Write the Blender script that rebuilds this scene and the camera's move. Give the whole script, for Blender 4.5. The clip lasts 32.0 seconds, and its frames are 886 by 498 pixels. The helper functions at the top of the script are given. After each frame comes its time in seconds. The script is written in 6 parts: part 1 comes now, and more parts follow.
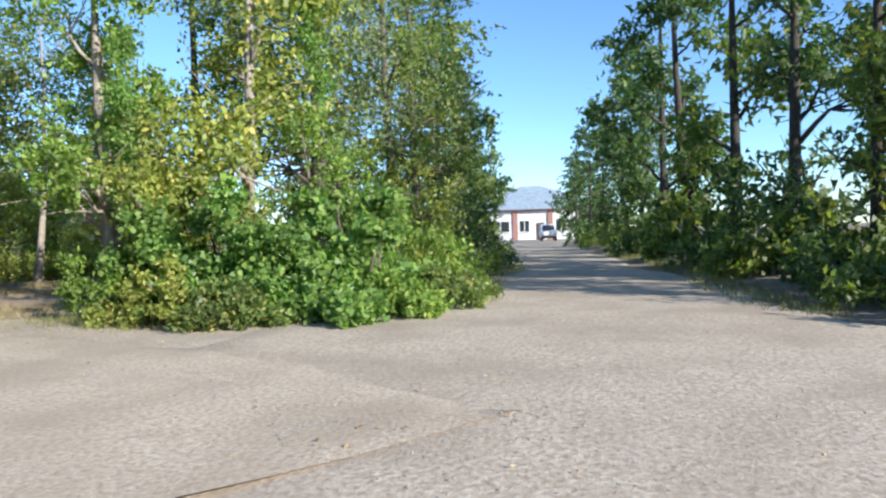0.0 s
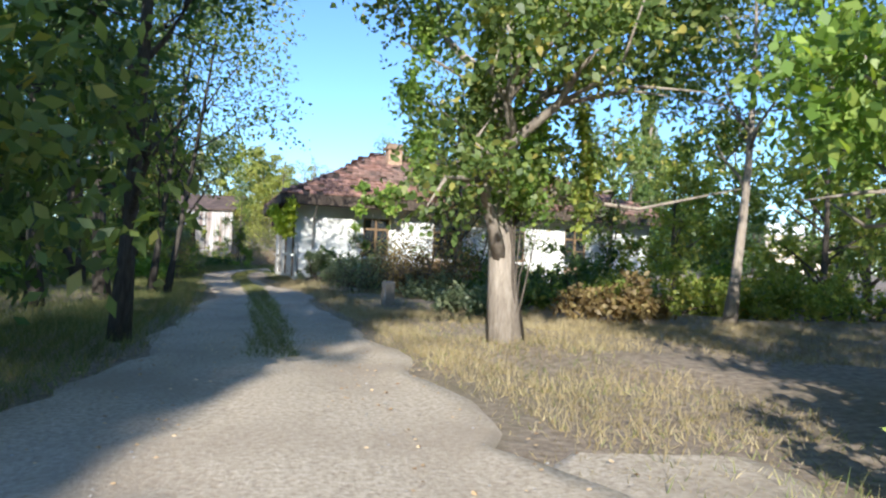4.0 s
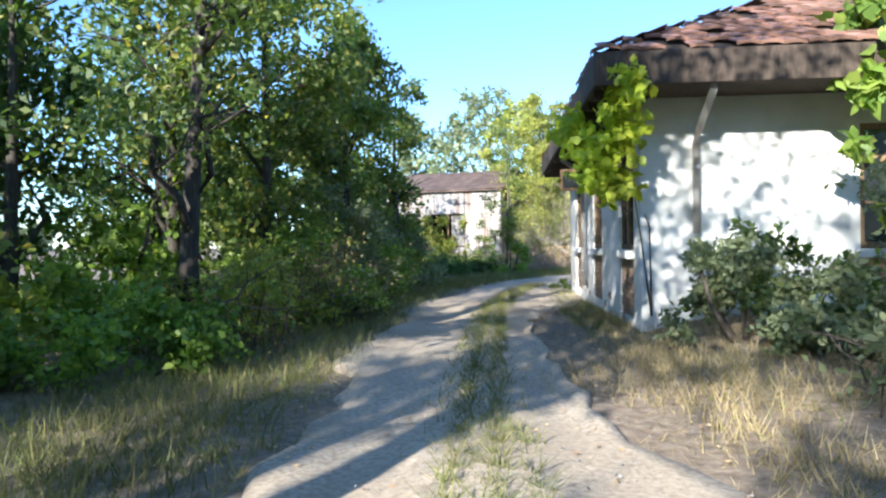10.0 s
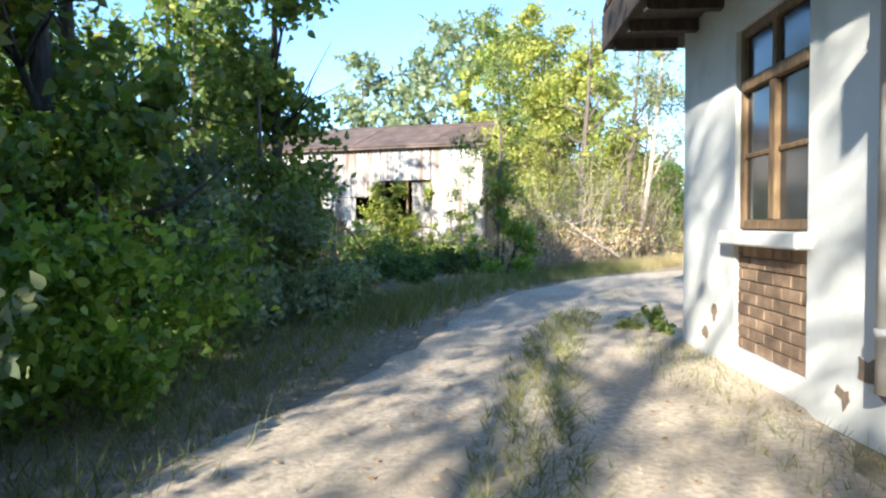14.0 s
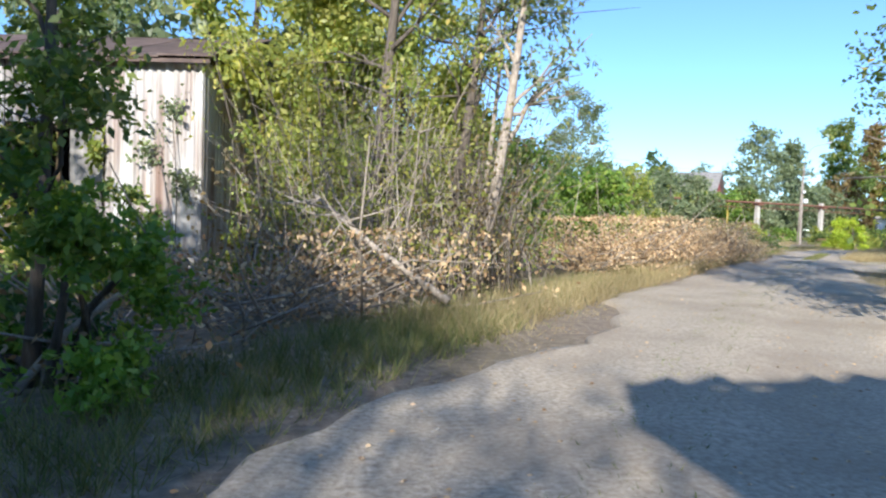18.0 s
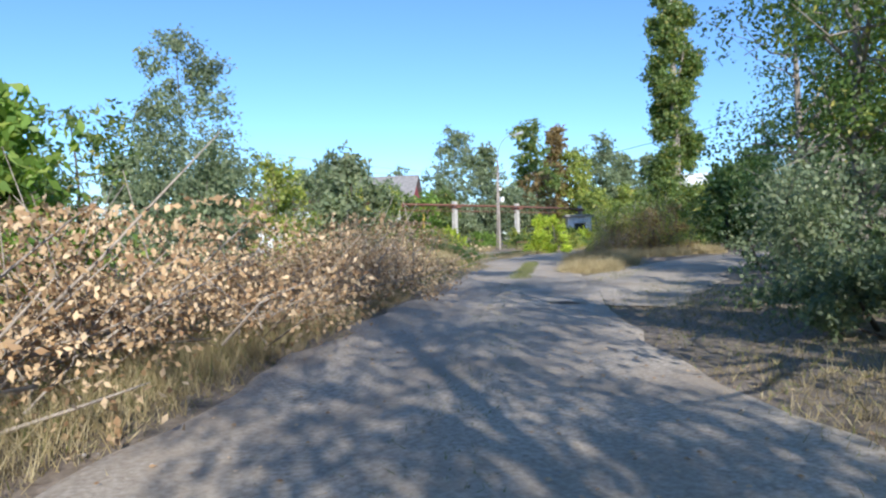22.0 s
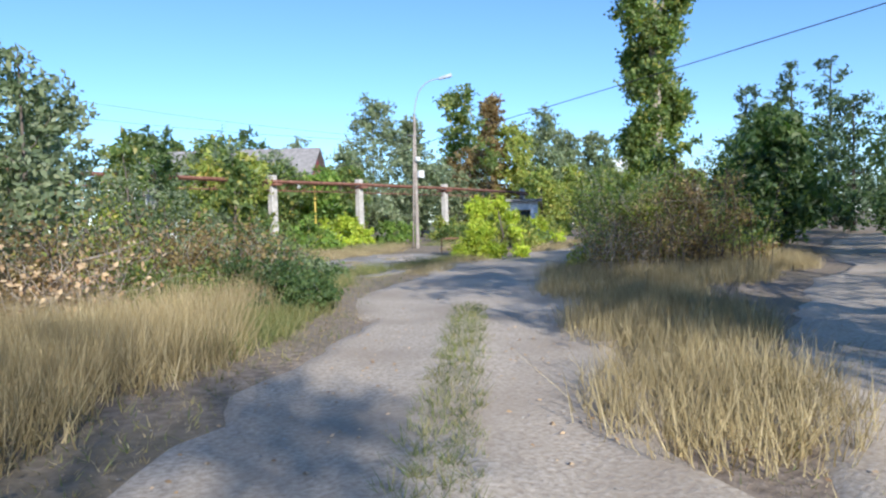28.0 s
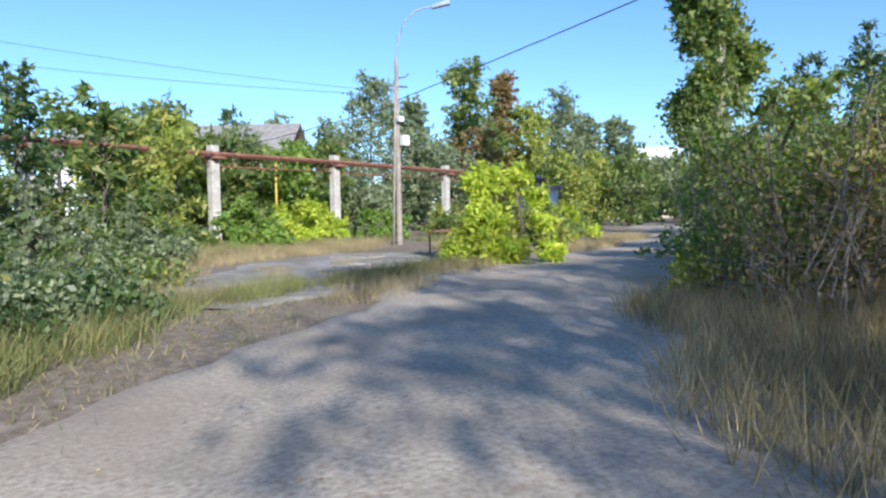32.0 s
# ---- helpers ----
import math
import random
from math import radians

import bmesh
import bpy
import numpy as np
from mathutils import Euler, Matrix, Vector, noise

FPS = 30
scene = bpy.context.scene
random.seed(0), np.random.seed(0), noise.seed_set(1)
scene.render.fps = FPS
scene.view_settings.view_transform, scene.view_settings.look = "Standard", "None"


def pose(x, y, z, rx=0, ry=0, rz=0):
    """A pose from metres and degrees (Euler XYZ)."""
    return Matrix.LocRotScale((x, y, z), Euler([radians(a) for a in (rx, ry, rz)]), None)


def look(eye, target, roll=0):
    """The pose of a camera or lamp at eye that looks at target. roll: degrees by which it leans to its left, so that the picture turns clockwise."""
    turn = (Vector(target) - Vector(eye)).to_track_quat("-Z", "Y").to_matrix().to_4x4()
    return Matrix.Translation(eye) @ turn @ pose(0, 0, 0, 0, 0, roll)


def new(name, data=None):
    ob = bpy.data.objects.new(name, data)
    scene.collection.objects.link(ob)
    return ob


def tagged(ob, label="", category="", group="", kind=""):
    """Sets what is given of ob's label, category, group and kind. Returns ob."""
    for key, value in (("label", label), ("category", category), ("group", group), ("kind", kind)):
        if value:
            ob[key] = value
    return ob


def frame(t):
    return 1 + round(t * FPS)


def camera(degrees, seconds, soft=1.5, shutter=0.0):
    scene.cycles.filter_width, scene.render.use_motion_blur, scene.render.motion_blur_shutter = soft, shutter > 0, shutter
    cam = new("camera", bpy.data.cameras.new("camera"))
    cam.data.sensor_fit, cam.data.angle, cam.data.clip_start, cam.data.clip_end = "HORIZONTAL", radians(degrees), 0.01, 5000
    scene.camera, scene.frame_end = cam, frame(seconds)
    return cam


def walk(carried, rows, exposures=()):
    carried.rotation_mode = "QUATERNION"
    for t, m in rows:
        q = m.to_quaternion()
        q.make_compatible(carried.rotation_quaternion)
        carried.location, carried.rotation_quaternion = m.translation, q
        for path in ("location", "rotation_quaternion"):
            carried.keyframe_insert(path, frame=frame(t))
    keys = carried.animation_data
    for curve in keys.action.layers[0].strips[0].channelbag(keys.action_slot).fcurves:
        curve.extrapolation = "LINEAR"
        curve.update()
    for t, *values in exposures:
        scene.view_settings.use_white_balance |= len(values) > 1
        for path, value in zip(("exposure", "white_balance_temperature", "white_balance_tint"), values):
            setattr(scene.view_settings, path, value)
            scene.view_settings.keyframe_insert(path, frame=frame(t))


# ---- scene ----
cam = camera(67.0, 32.0, soft=2.3)
PATH = [
    (0, (-7.310, -31.395, 1.177), (2.100, -28.017, 0.956), -1.70),
    (0.5, (-6.792, -31.502, 1.182), (2.413, -27.601, 0.984), -0.50),
    (1, (-6.262, -31.539, 1.190), (2.546, -26.806, 1.044), -1.17),
    (1.5, (-5.656, -31.367, 1.195), (2.537, -25.641, 0.912), -2.02),
    (2, (-4.806, -30.715, 1.175), (2.733, -24.156, 0.796), -1.14),
    (2.5, (-4.055, -29.497, 1.142), (2.617, -22.064, 0.670), -1.14),
    (3, (-3.272, -27.994, 1.086), (2.220, -19.639, 0.917), 1.18),
    (3.5, (-2.959, -26.164, 1.140), (1.340, -17.135, 1.182), 1.07),
    (4, (-2.708, -24.533, 1.201), (0.507, -15.064, 1.297), 2.29),
    (4.5, (-2.523, -23.105, 1.200), (-0.138, -13.394, 1.290), 3.20),
    (6.5, (-2.215, -18.008, 1.148), (-1.784, -8.019, 0.987), 0.74),
    (7, (-2.132, -16.624, 1.119), (-1.835, -6.629, 0.993), 1.87),
    (7.5, (-1.987, -15.177, 1.103), (-1.806, -5.180, 0.939), 0.56),
    (8, (-1.779, -13.657, 1.089), (-1.691, -3.659, 0.973), 0.52),
    (8.5, (-1.628, -12.127, 1.109), (-1.556, -2.132, 0.811), 0.19),
    (9, (-1.555, -10.670, 1.132), (-1.696, -0.674, 0.919), -0.57),
    (9.5, (-1.602, -9.417, 1.152), (-2.138, 0.569, 1.165), 1.20),
    (10, (-1.605, -8.002, 1.164), (-2.493, 1.959, 1.089), -0.74),
    (10.5, (-1.749, -6.852, 1.133), (-2.654, 3.101, 0.778), 2.72),
    (11, (-1.793, -5.680, 1.030), (-2.794, 4.263, 0.688), 1.46),
    (11.5, (-1.875, -4.384, 1.029), (-2.992, 5.546, 0.632), 3.55),
    (12, (-1.878, -3.072, 1.035), (-3.001, 6.860, 0.714), 2.43),
    (12.5, (-1.878, -1.806, 1.077), (-2.857, 8.142, 0.818), 1.62),
    (13, (-1.872, -0.541, 1.128), (-2.714, 9.423, 1.090), 1.66),
    (13.5, (-1.851, 0.634, 1.124), (-2.556, 10.608, 0.964), 0.38),
    (14, (-1.869, 1.824, 1.102), (-2.382, 11.804, 0.743), -0.32),
    (14.5, (-1.826, 3.061, 1.087), (-2.195, 13.044, 0.639), 0.91),
    (16.5, (-1.317, 8.008, 1.186), (-0.674, 17.982, 0.866), -0.61),
    (17, (-1.003, 9.199, 1.196), (0.136, 19.112, 0.534), 1.04),
    (17.5, (-0.519, 10.299, 1.181), (1.074, 20.151, 0.556), -0.94),
    (18, (0.041, 11.317, 1.154), (2.106, 21.091, 0.707), 1.95),
    (18.5, (0.551, 12.116, 1.155), (3.118, 21.773, 0.762), 0.20),
    (19, (1.085, 12.876, 1.202), (4.204, 22.373, 0.926), -0.00),
    (19.5, (1.583, 13.958, 1.113), (5.227, 23.264, 0.777), -0.17),
    (20, (2.718, 15.405, 1.095), (6.858, 24.498, 0.665), -2.01),
    (20.5, (4.191, 17.057, 1.082), (8.786, 25.931, 0.722), -1.09),
    (21, (5.752, 18.708, 1.072), (10.845, 27.311, 0.824), -1.25),
    (21.5, (7.212, 20.220, 1.080), (12.682, 28.588, 0.854), -0.92),
    (22, (8.483, 21.557, 1.111), (14.249, 29.725, 0.924), -1.69),
    (22.5, (9.619, 22.697, 1.165), (15.584, 30.723, 1.079), -0.96),
    (23, (10.619, 23.698, 1.211), (16.725, 31.617, 1.265), -0.91),
    (23.5, (11.504, 24.589, 1.237), (17.705, 32.433, 1.319), -1.71),
    (24, (12.264, 25.481, 1.260), (18.548, 33.259, 1.323), -1.65),
    (24.5, (12.976, 26.441, 1.284), (19.331, 34.162, 1.282), -2.29),
    (25, (13.718, 27.387, 1.313), (20.132, 35.059, 1.212), -1.84),
    (25.5, (14.486, 28.286, 1.345), (20.933, 35.927, 1.093), -0.98),
    (27.5, (17.574, 31.505, 1.329), (24.129, 39.049, 0.984), -0.75),
    (28, (18.333, 32.324, 1.321), (24.899, 39.855, 0.906), -1.54),
    (28.5, (19.107, 33.133, 1.322), (25.677, 40.661, 0.920), -1.31),
    (29, (19.920, 33.940, 1.307), (26.487, 41.474, 0.990), -1.26),
    (29.5, (20.659, 34.727, 1.277), (27.228, 42.259, 0.936), -0.77),
    (30, (21.415, 35.505, 1.215), (27.977, 43.040, 0.810), -0.81),
    (30.5, (22.114, 36.217, 1.144), (28.659, 43.762, 0.668), 0.97),
    (31, (22.813, 36.946, 1.086), (29.332, 44.511, 0.554), 0.70),
    (31.5, (23.571, 37.712, 1.051), (30.049, 45.304, 0.430), 2.24),
    (32, (24.438, 38.455, 1.018), (30.891, 46.078, 0.529), -0.99),
]
EXPOSURES = [(0, 1.0, 5600, 8), (1.5, 1.1, 5650, 7), (3.2, 1.05, 5600, 8), (4.2, 1.05, 5500, 8), (7, 1.7, 5450, 8), (10, 1.65, 5500, 8), (11, 1.9, 5500, 8), (12, 2.2, 5550, 8), (13, 2.25, 5700, 7), (14, 1.85, 5800, 6), (16.5, 1.3, 5700, 8), (18.5, 0.85, 5450, 8), (21, 0.65, 5300, 9), (27, 0.7, 5350, 10), (32, 0.75, 5400, 10)]
walk(cam, [(t, look(e, g, r)) for t, e, g, r in PATH], EXPOSURES)

# ---- light: clear morning, low sun behind the first stretch of the track ----
SUN_DIR = Vector((-0.38, -0.925, 0.0))
SUN_ELEV = radians(23)
world = bpy.data.worlds.new("sky")
scene.world = world
world.use_nodes = True
wn = world.node_tree.nodes
sky = wn.new("ShaderNodeTexSky")
sky.sky_type, sky.sun_disc = "NISHITA", False
sky.sun_elevation = SUN_ELEV
sky.sun_rotation = math.atan2(SUN_DIR.x, SUN_DIR.y)
sky.altitude = 900
sky.air_density, sky.dust_density, sky.ozone_density = 1.0, 0.25, 3.5
wn["Background"].inputs["Strength"].default_value = 0.12
world.node_tree.links.new(sky.outputs[0], wn["Background"].inputs["Color"])
sun_data = bpy.data.lights.new("sun", "SUN")
sun_data.energy, sun_data.angle, sun_data.color = 4.9, radians(0.6), (1.0, 0.87, 0.68)
sun = new("sun", sun_data)
sun_vec = Vector((SUN_DIR.x * math.cos(SUN_ELEV), SUN_DIR.y * math.cos(SUN_ELEV), math.sin(SUN_ELEV)))
sun.matrix_world = look(sun_vec * 200, (0, 0, 0))


# ---- materials ----
def ramp_mat(name, stops, scale=4.0, rough=0.85, bump=0.3, detail=6.0, scale2=0.4, mix2=(0.5, 0.5, 0.5), amount2=0.0, metal=0.0, island=0.0, objrand=0.0, stretch=None, coord="Object"):
    m = bpy.data.materials.new(name)
    m.use_nodes = True
    n, l = m.node_tree.nodes, m.node_tree.links
    b = n["Principled BSDF"]
    b.inputs["Roughness"].default_value, b.inputs["Metallic"].default_value = rough, metal
    tc = n.new("ShaderNodeTexCoord")
    src = tc.outputs[coord]
    if stretch:
        mp = n.new("ShaderNodeMapping")
        mp.inputs["Scale"].default_value = stretch
        l.new(src, mp.inputs["Vector"])
        src = mp.outputs["Vector"]
    nz = n.new("ShaderNodeTexNoise")
    nz.inputs["Scale"].default_value, nz.inputs["Detail"].default_value = scale, detail
    nz.inputs["Roughness"].default_value = 0.62
    l.new(src, nz.inputs["Vector"])
    rp = n.new("ShaderNodeValToRGB")
    els = rp.color_ramp.elements
    while len(els) < len(stops):
        els.new(0.5)
    for e, (p, c) in zip(els, stops):
        e.position, e.color = p, (*c, 1)
    l.new(nz.outputs["Fac"], rp.inputs["Fac"])
    col = rp.outputs["Color"]
    if amount2:
        n2 = n.new("ShaderNodeTexNoise")
        n2.inputs["Scale"].default_value, n2.inputs["Detail"].default_value = scale2, 5
        l.new(src, n2.inputs["Vector"])
        r2 = n.new("ShaderNodeMapRange")
        r2.inputs["From Min"].default_value, r2.inputs["From Max"].default_value = 0.42, 0.68
        r2.inputs["To Max"].default_value = amount2
        l.new(n2.outputs["Fac"], r2.inputs["Value"])
        mx = n.new("ShaderNodeMix")
        mx.data_type = "RGBA"
        l.new(r2.outputs["Result"], mx.inputs["Factor"])
        l.new(col, mx.inputs["A"])
        mx.inputs["B"].default_value = (*mix2, 1)
        col = mx.outputs["Result"]
    for amount, kind, out in ((island, "ShaderNodeNewGeometry", "Random Per Island"), (objrand, "ShaderNodeObjectInfo", "Random")):
        if amount:
            g = n.new(kind)
            mr = n.new("ShaderNodeMapRange")
            mr.inputs["To Min"].default_value, mr.inputs["To Max"].default_value = 1 - amount, 1 + amount
            l.new(g.outputs[out], mr.inputs["Value"])
            hs = n.new("ShaderNodeHueSaturation")
            l.new(mr.outputs["Result"], hs.inputs["Value"])
            l.new(col, hs.inputs["Color"])
            col = hs.outputs["Color"]
    l.new(col, b.inputs["Base Color"])
    if bump:
        bp = n.new("ShaderNodeBump")
        bp.inputs["Strength"].default_value, bp.inputs["Distance"].default_value = bump, 0.02
        l.new(nz.outputs["Fac"], bp.inputs["Height"])
        l.new(bp.outputs["Normal"], b.inputs["Normal"])
    return m


def leaf_mat(name, stops, through_col, rough=0.5, share=0.42):
    """Leaves: colour varies leaf by leaf, and light shines through the blade."""
    m = bpy.data.materials.new(name)
    m.use_nodes = True
    n, l = m.node_tree.nodes, m.node_tree.links
    b, out = n["Principled BSDF"], n["Material Output"]
    b.inputs["Roughness"].default_value = rough
    g = n.new("ShaderNodeNewGeometry")
    rp = n.new("ShaderNodeValToRGB")
    els = rp.color_ramp.elements
    while len(els) < len(stops):
        els.new(0.5)
    for e, (p, c) in zip(els, stops):
        e.position, e.color = p, (*c, 1)
    l.new(g.outputs["Random Per Island"], rp.inputs["Fac"])
    tc = n.new("ShaderNodeTexCoord")
    nz = n.new("ShaderNodeTexNoise")
    nz.inputs["Scale"].default_value = 0.9
    l.new(tc.outputs["Object"], nz.inputs["Vector"])
    mr = n.new("ShaderNodeMapRange")
    mr.inputs["From Min"].default_value, mr.inputs["From Max"].default_value = 0.3, 0.7
    mr.inputs["To Min"].default_value, mr.inputs["To Max"].default_value = 0.7, 1.35
    l.new(nz.outputs["Fac"], mr.inputs["Value"])
    hs = n.new("ShaderNodeHueSaturation")
    l.new(mr.outputs["Result"], hs.inputs["Value"])
    l.new(rp.outputs["Color"], hs.inputs["Color"])
    l.new(hs.outputs["Color"], b.inputs["Base Color"])
    t = n.new("ShaderNodeBsdfTranslucent")
    mt = n.new("ShaderNodeMix")
    mt.data_type, mt.blend_type = "RGBA", "MULTIPLY"
    mt.inputs["Factor"].default_value = 1.0
    l.new(hs.outputs["Color"], mt.inputs["A"])
    mt.inputs["B"].default_value = (*through_col, 1)
    l.new(mt.outputs["Result"], t.inputs["Color"])
    ms = n.new("ShaderNodeMixShader")
    ms.inputs["Fac"].default_value = share
    l.new(b.outputs[0], ms.inputs[1])
    l.new(t.outputs[0], ms.inputs[2])
    l.new(ms.outputs[0], out.inputs["Surface"])
    return m


def plain(name, col, rough=0.6, metal=0.0, objrand=0.0, bump=0.15, scale=14.0):
    c2 = tuple(min(1, v * 1.25) for v in col)
    c0 = tuple(v * 0.7 for v in col)
    return ramp_mat(name, [(0.3, c0), (0.52, col), (0.75, c2)], scale=scale, rough=rough, metal=metal, bump=bump, objrand=objrand)


M = {}
M["leaf_mid"] = leaf_mat("leaf_mid", [(0.0, (0.072, 0.112, 0.030)), (0.5, (0.125, 0.176, 0.050)), (0.88, (0.205, 0.245, 0.070)), (1.0, (0.400, 0.330, 0.085))], (1.9, 2.0, 0.7))
M["leaf_dark"] = leaf_mat("leaf_dark", [(0.0, (0.042, 0.078, 0.028)), (0.6, (0.082, 0.124, 0.042)), (1.0, (0.140, 0.178, 0.058))], (1.7, 2.0, 0.8))
M["leaf_yellow"] = leaf_mat("leaf_yellow", [(0.0, (0.165, 0.220, 0.045)), (0.6, (0.270, 0.320, 0.065)), (0.92, (0.400, 0.400, 0.095)), (1.0, (0.560, 0.440, 0.120))], (1.7, 1.6, 0.6))
M["leaf_bright"] = leaf_mat("leaf_bright", [(0.0, (0.260, 0.360, 0.030)), (0.6, (0.420, 0.510, 0.045)), (1.0, (0.600, 0.620, 0.080))], (1.6, 1.5, 0.5), share=0.42)
M["leaf_sun"] = leaf_mat("leaf_sun", [(0.0, (0.185, 0.215, 0.055)), (0.6, (0.315, 0.335, 0.090)), (1.0, (0.470, 0.445, 0.140))], (1.8, 1.75, 0.6), share=0.46)
M["leaf_creeper"] = leaf_mat("leaf_creeper", [(0.0, (0.105, 0.180, 0.032)), (0.6, (0.190, 0.285, 0.055)), (1.0, (0.320, 0.385, 0.080))], (1.7, 1.8, 0.6), share=0.4)
M["leaf_vine"] = leaf_mat("leaf_vine", [(0.0, (0.100, 0.180, 0.048)), (0.6, (0.180, 0.285, 0.070)), (1.0, (0.300, 0.385, 0.095))], (1.6, 1.9, 0.8))
M["leaf_grey"] = leaf_mat("leaf_grey", [(0.0, (0.130, 0.166, 0.094)), (0.6, (0.208, 0.250, 0.138)), (1.0, (0.310, 0.330, 0.185))], (1.4, 1.5, 0.9))
M["leaf_dry"] = leaf_mat("leaf_dry", [(0.0, (0.25, 0.145, 0.07)), (0.4, (0.47, 0.32, 0.17)), (1.0, (0.68, 0.52, 0.33))], (1.2, 1.0, 0.7), rough=0.75, share=0.2)
M["leaf_rust"] = leaf_mat("leaf_rust", [(0.0, (0.150, 0.105, 0.045)), (0.6, (0.255, 0.190, 0.080)), (1.0, (0.390, 0.310, 0.130))], (1.4, 1.1, 0.5))
M["leaf_pine"] = leaf_mat("leaf_pine", [(0.0, (0.045, 0.083, 0.038)), (0.6, (0.083, 0.128, 0.053)), (1.0, (0.135, 0.173, 0.075))], (1.2, 1.3, 0.7), share=0.3)
M["grass_dry"] = leaf_mat("grass_dry", [(0.0, (0.22, 0.17, 0.08)), (0.6, (0.36, 0.29, 0.15)), (1.0, (0.50, 0.42, 0.25))], (1.3, 1.2, 0.8), rough=0.7, share=0.25)
M["grass_green"] = leaf_mat("grass_green", [(0.0, (0.10, 0.13, 0.035)), (0.6, (0.18, 0.19, 0.065)), (1.0, (0.34, 0.29, 0.13))], (1.4, 1.5, 0.6), rough=0.65, share=0.25)
M["bark"] = ramp_mat("bark", [(0.3, (0.06, 0.048, 0.038)), (0.55, (0.13, 0.105, 0.085)), (0.75, (0.22, 0.185, 0.15))], scale=9, bump=1.0, stretch=(3, 3, 0.6), rough=0.95)
M["bark_pale"] = ramp_mat("bark_pale", [(0.3, (0.20, 0.165, 0.13)), (0.55, (0.34, 0.29, 0.24)), (0.8, (0.47, 0.42, 0.36))], scale=8, bump=0.8, stretch=(3, 3, 0.7), rough=0.95, amount2=0.5, mix2=(0.14, 0.11, 0.09), scale2=2)
M["bark_dark"] = ramp_mat("bark_dark", [(0.3, (0.03, 0.026, 0.022)), (0.55, (0.07, 0.06, 0.05)), (0.8, (0.12, 0.10, 0.085))], scale=9, bump=1.0, stretch=(3, 3, 0.6), rough=0.95)
M["dead_wood"] = ramp_mat("dead_wood", [(0.3, (0.22, 0.18, 0.145)), (0.6, (0.40, 0.34, 0.28)), (0.8, (0.52, 0.46, 0.39))], scale=10, bump=0.5, stretch=(4, 4, 1), rough=0.9)
M["soil"] = ramp_mat("soil", [(0.28, (0.12, 0.088, 0.06)), (0.48, (0.235, 0.18, 0.13)), (0.60, (0.31, 0.245, 0.185)), (0.74, (0.43, 0.35, 0.27))], scale=11, bump=1.0, amount2=0.6, mix2=(0.15, 0.125, 0.07), scale2=0.35, rough=0.98, detail=12)
M["dirt"] = ramp_mat("dirt", [(0.30, (0.29, 0.225, 0.165)), (0.46, (0.44, 0.36, 0.27)), (0.56, (0.52, 0.435, 0.335)), (0.70, (0.64, 0.55, 0.44))], scale=26.0, bump=0.45, amount2=0.75, mix2=(0.33, 0.26, 0.19), scale2=0.8, rough=0.98, detail=12)
M["gravel_dirt"] = ramp_mat("gravel_dirt", [(0.30, (0.27, 0.212, 0.16)), (0.46, (0.415, 0.342, 0.262)), (0.56, (0.49, 0.413, 0.325)), (0.70, (0.62, 0.535, 0.435))], scale=24.0, bump=0.5, amount2=0.75, mix2=(0.31, 0.248, 0.185), scale2=0.7, rough=0.98, detail=12)
M["concrete"] = ramp_mat("concrete", [(0.3, (0.36, 0.34, 0.30)), (0.55, (0.52, 0.49, 0.45)), (0.8, (0.64, 0.61, 0.57))], scale=5, bump=0.3, amount2=0.6, mix2=(0.30, 0.27, 0.23), scale2=1.2, rough=0.92)
M["apron"] = ramp_mat("apron", [(0.3, (0.22, 0.19, 0.155)), (0.5, (0.36, 0.325, 0.28)), (0.62, (0.43, 0.395, 0.35)), (0.8, (0.54, 0.50, 0.45))], scale=3.5, bump=0.7, amount2=0.9, mix2=(0.20, 0.165, 0.115), scale2=0.8, rough=0.95, detail=12)
M["post_concrete"] = ramp_mat("post_concrete", [(0.3, (0.20, 0.165, 0.14)), (0.55, (0.31, 0.27, 0.235)), (0.8, (0.42, 0.37, 0.33))], scale=6, bump=0.4, rough=0.92)
M["plaster"] = ramp_mat("plaster", [(0.25, (0.60, 0.60, 0.58)), (0.5, (0.76, 0.76, 0.745)), (0.8, (0.84, 0.84, 0.83))], scale=2.0, bump=0.25, amount2=0.35, mix2=(0.55, 0.53, 0.49), scale2=1.3, rough=0.9, detail=9)
M["brick"] = ramp_mat("brick", [(0.3, (0.20, 0.13, 0.085)), (0.55, (0.33, 0.225, 0.15)), (0.8, (0.42, 0.31, 0.21))], scale=9, bump=0.5, rough=0.95, objrand=0.25)
M["mortar"] = plain("mortar", (0.24, 0.18, 0.13), 0.95)
M["wood_frame"] = ramp_mat("wood_frame", [(0.3, (0.11, 0.068, 0.036)), (0.55, (0.22, 0.14, 0.072)), (0.8, (0.36, 0.25, 0.14))], scale=7, stretch=(4, 4, 0.8), bump=0.4, rough=0.7)
M["wood_dark"] = ramp_mat("wood_dark", [(0.3, (0.035, 0.026, 0.02)), (0.55, (0.075, 0.055, 0.042)), (0.8, (0.13, 0.10, 0.075))], scale=7, stretch=(3, 3, 0.8), bump=0.5, rough=0.9)
M["tile"] = ramp_mat("tile", [(0.28, (0.13, 0.065, 0.048)), (0.55, (0.27, 0.145, 0.108)), (0.8, (0.42, 0.27, 0.215))], scale=5, bump=0.4, rough=0.92, objrand=0.38, island=0.38, amount2=0.75, mix2=(0.17, 0.135, 0.11), scale2=0.8)
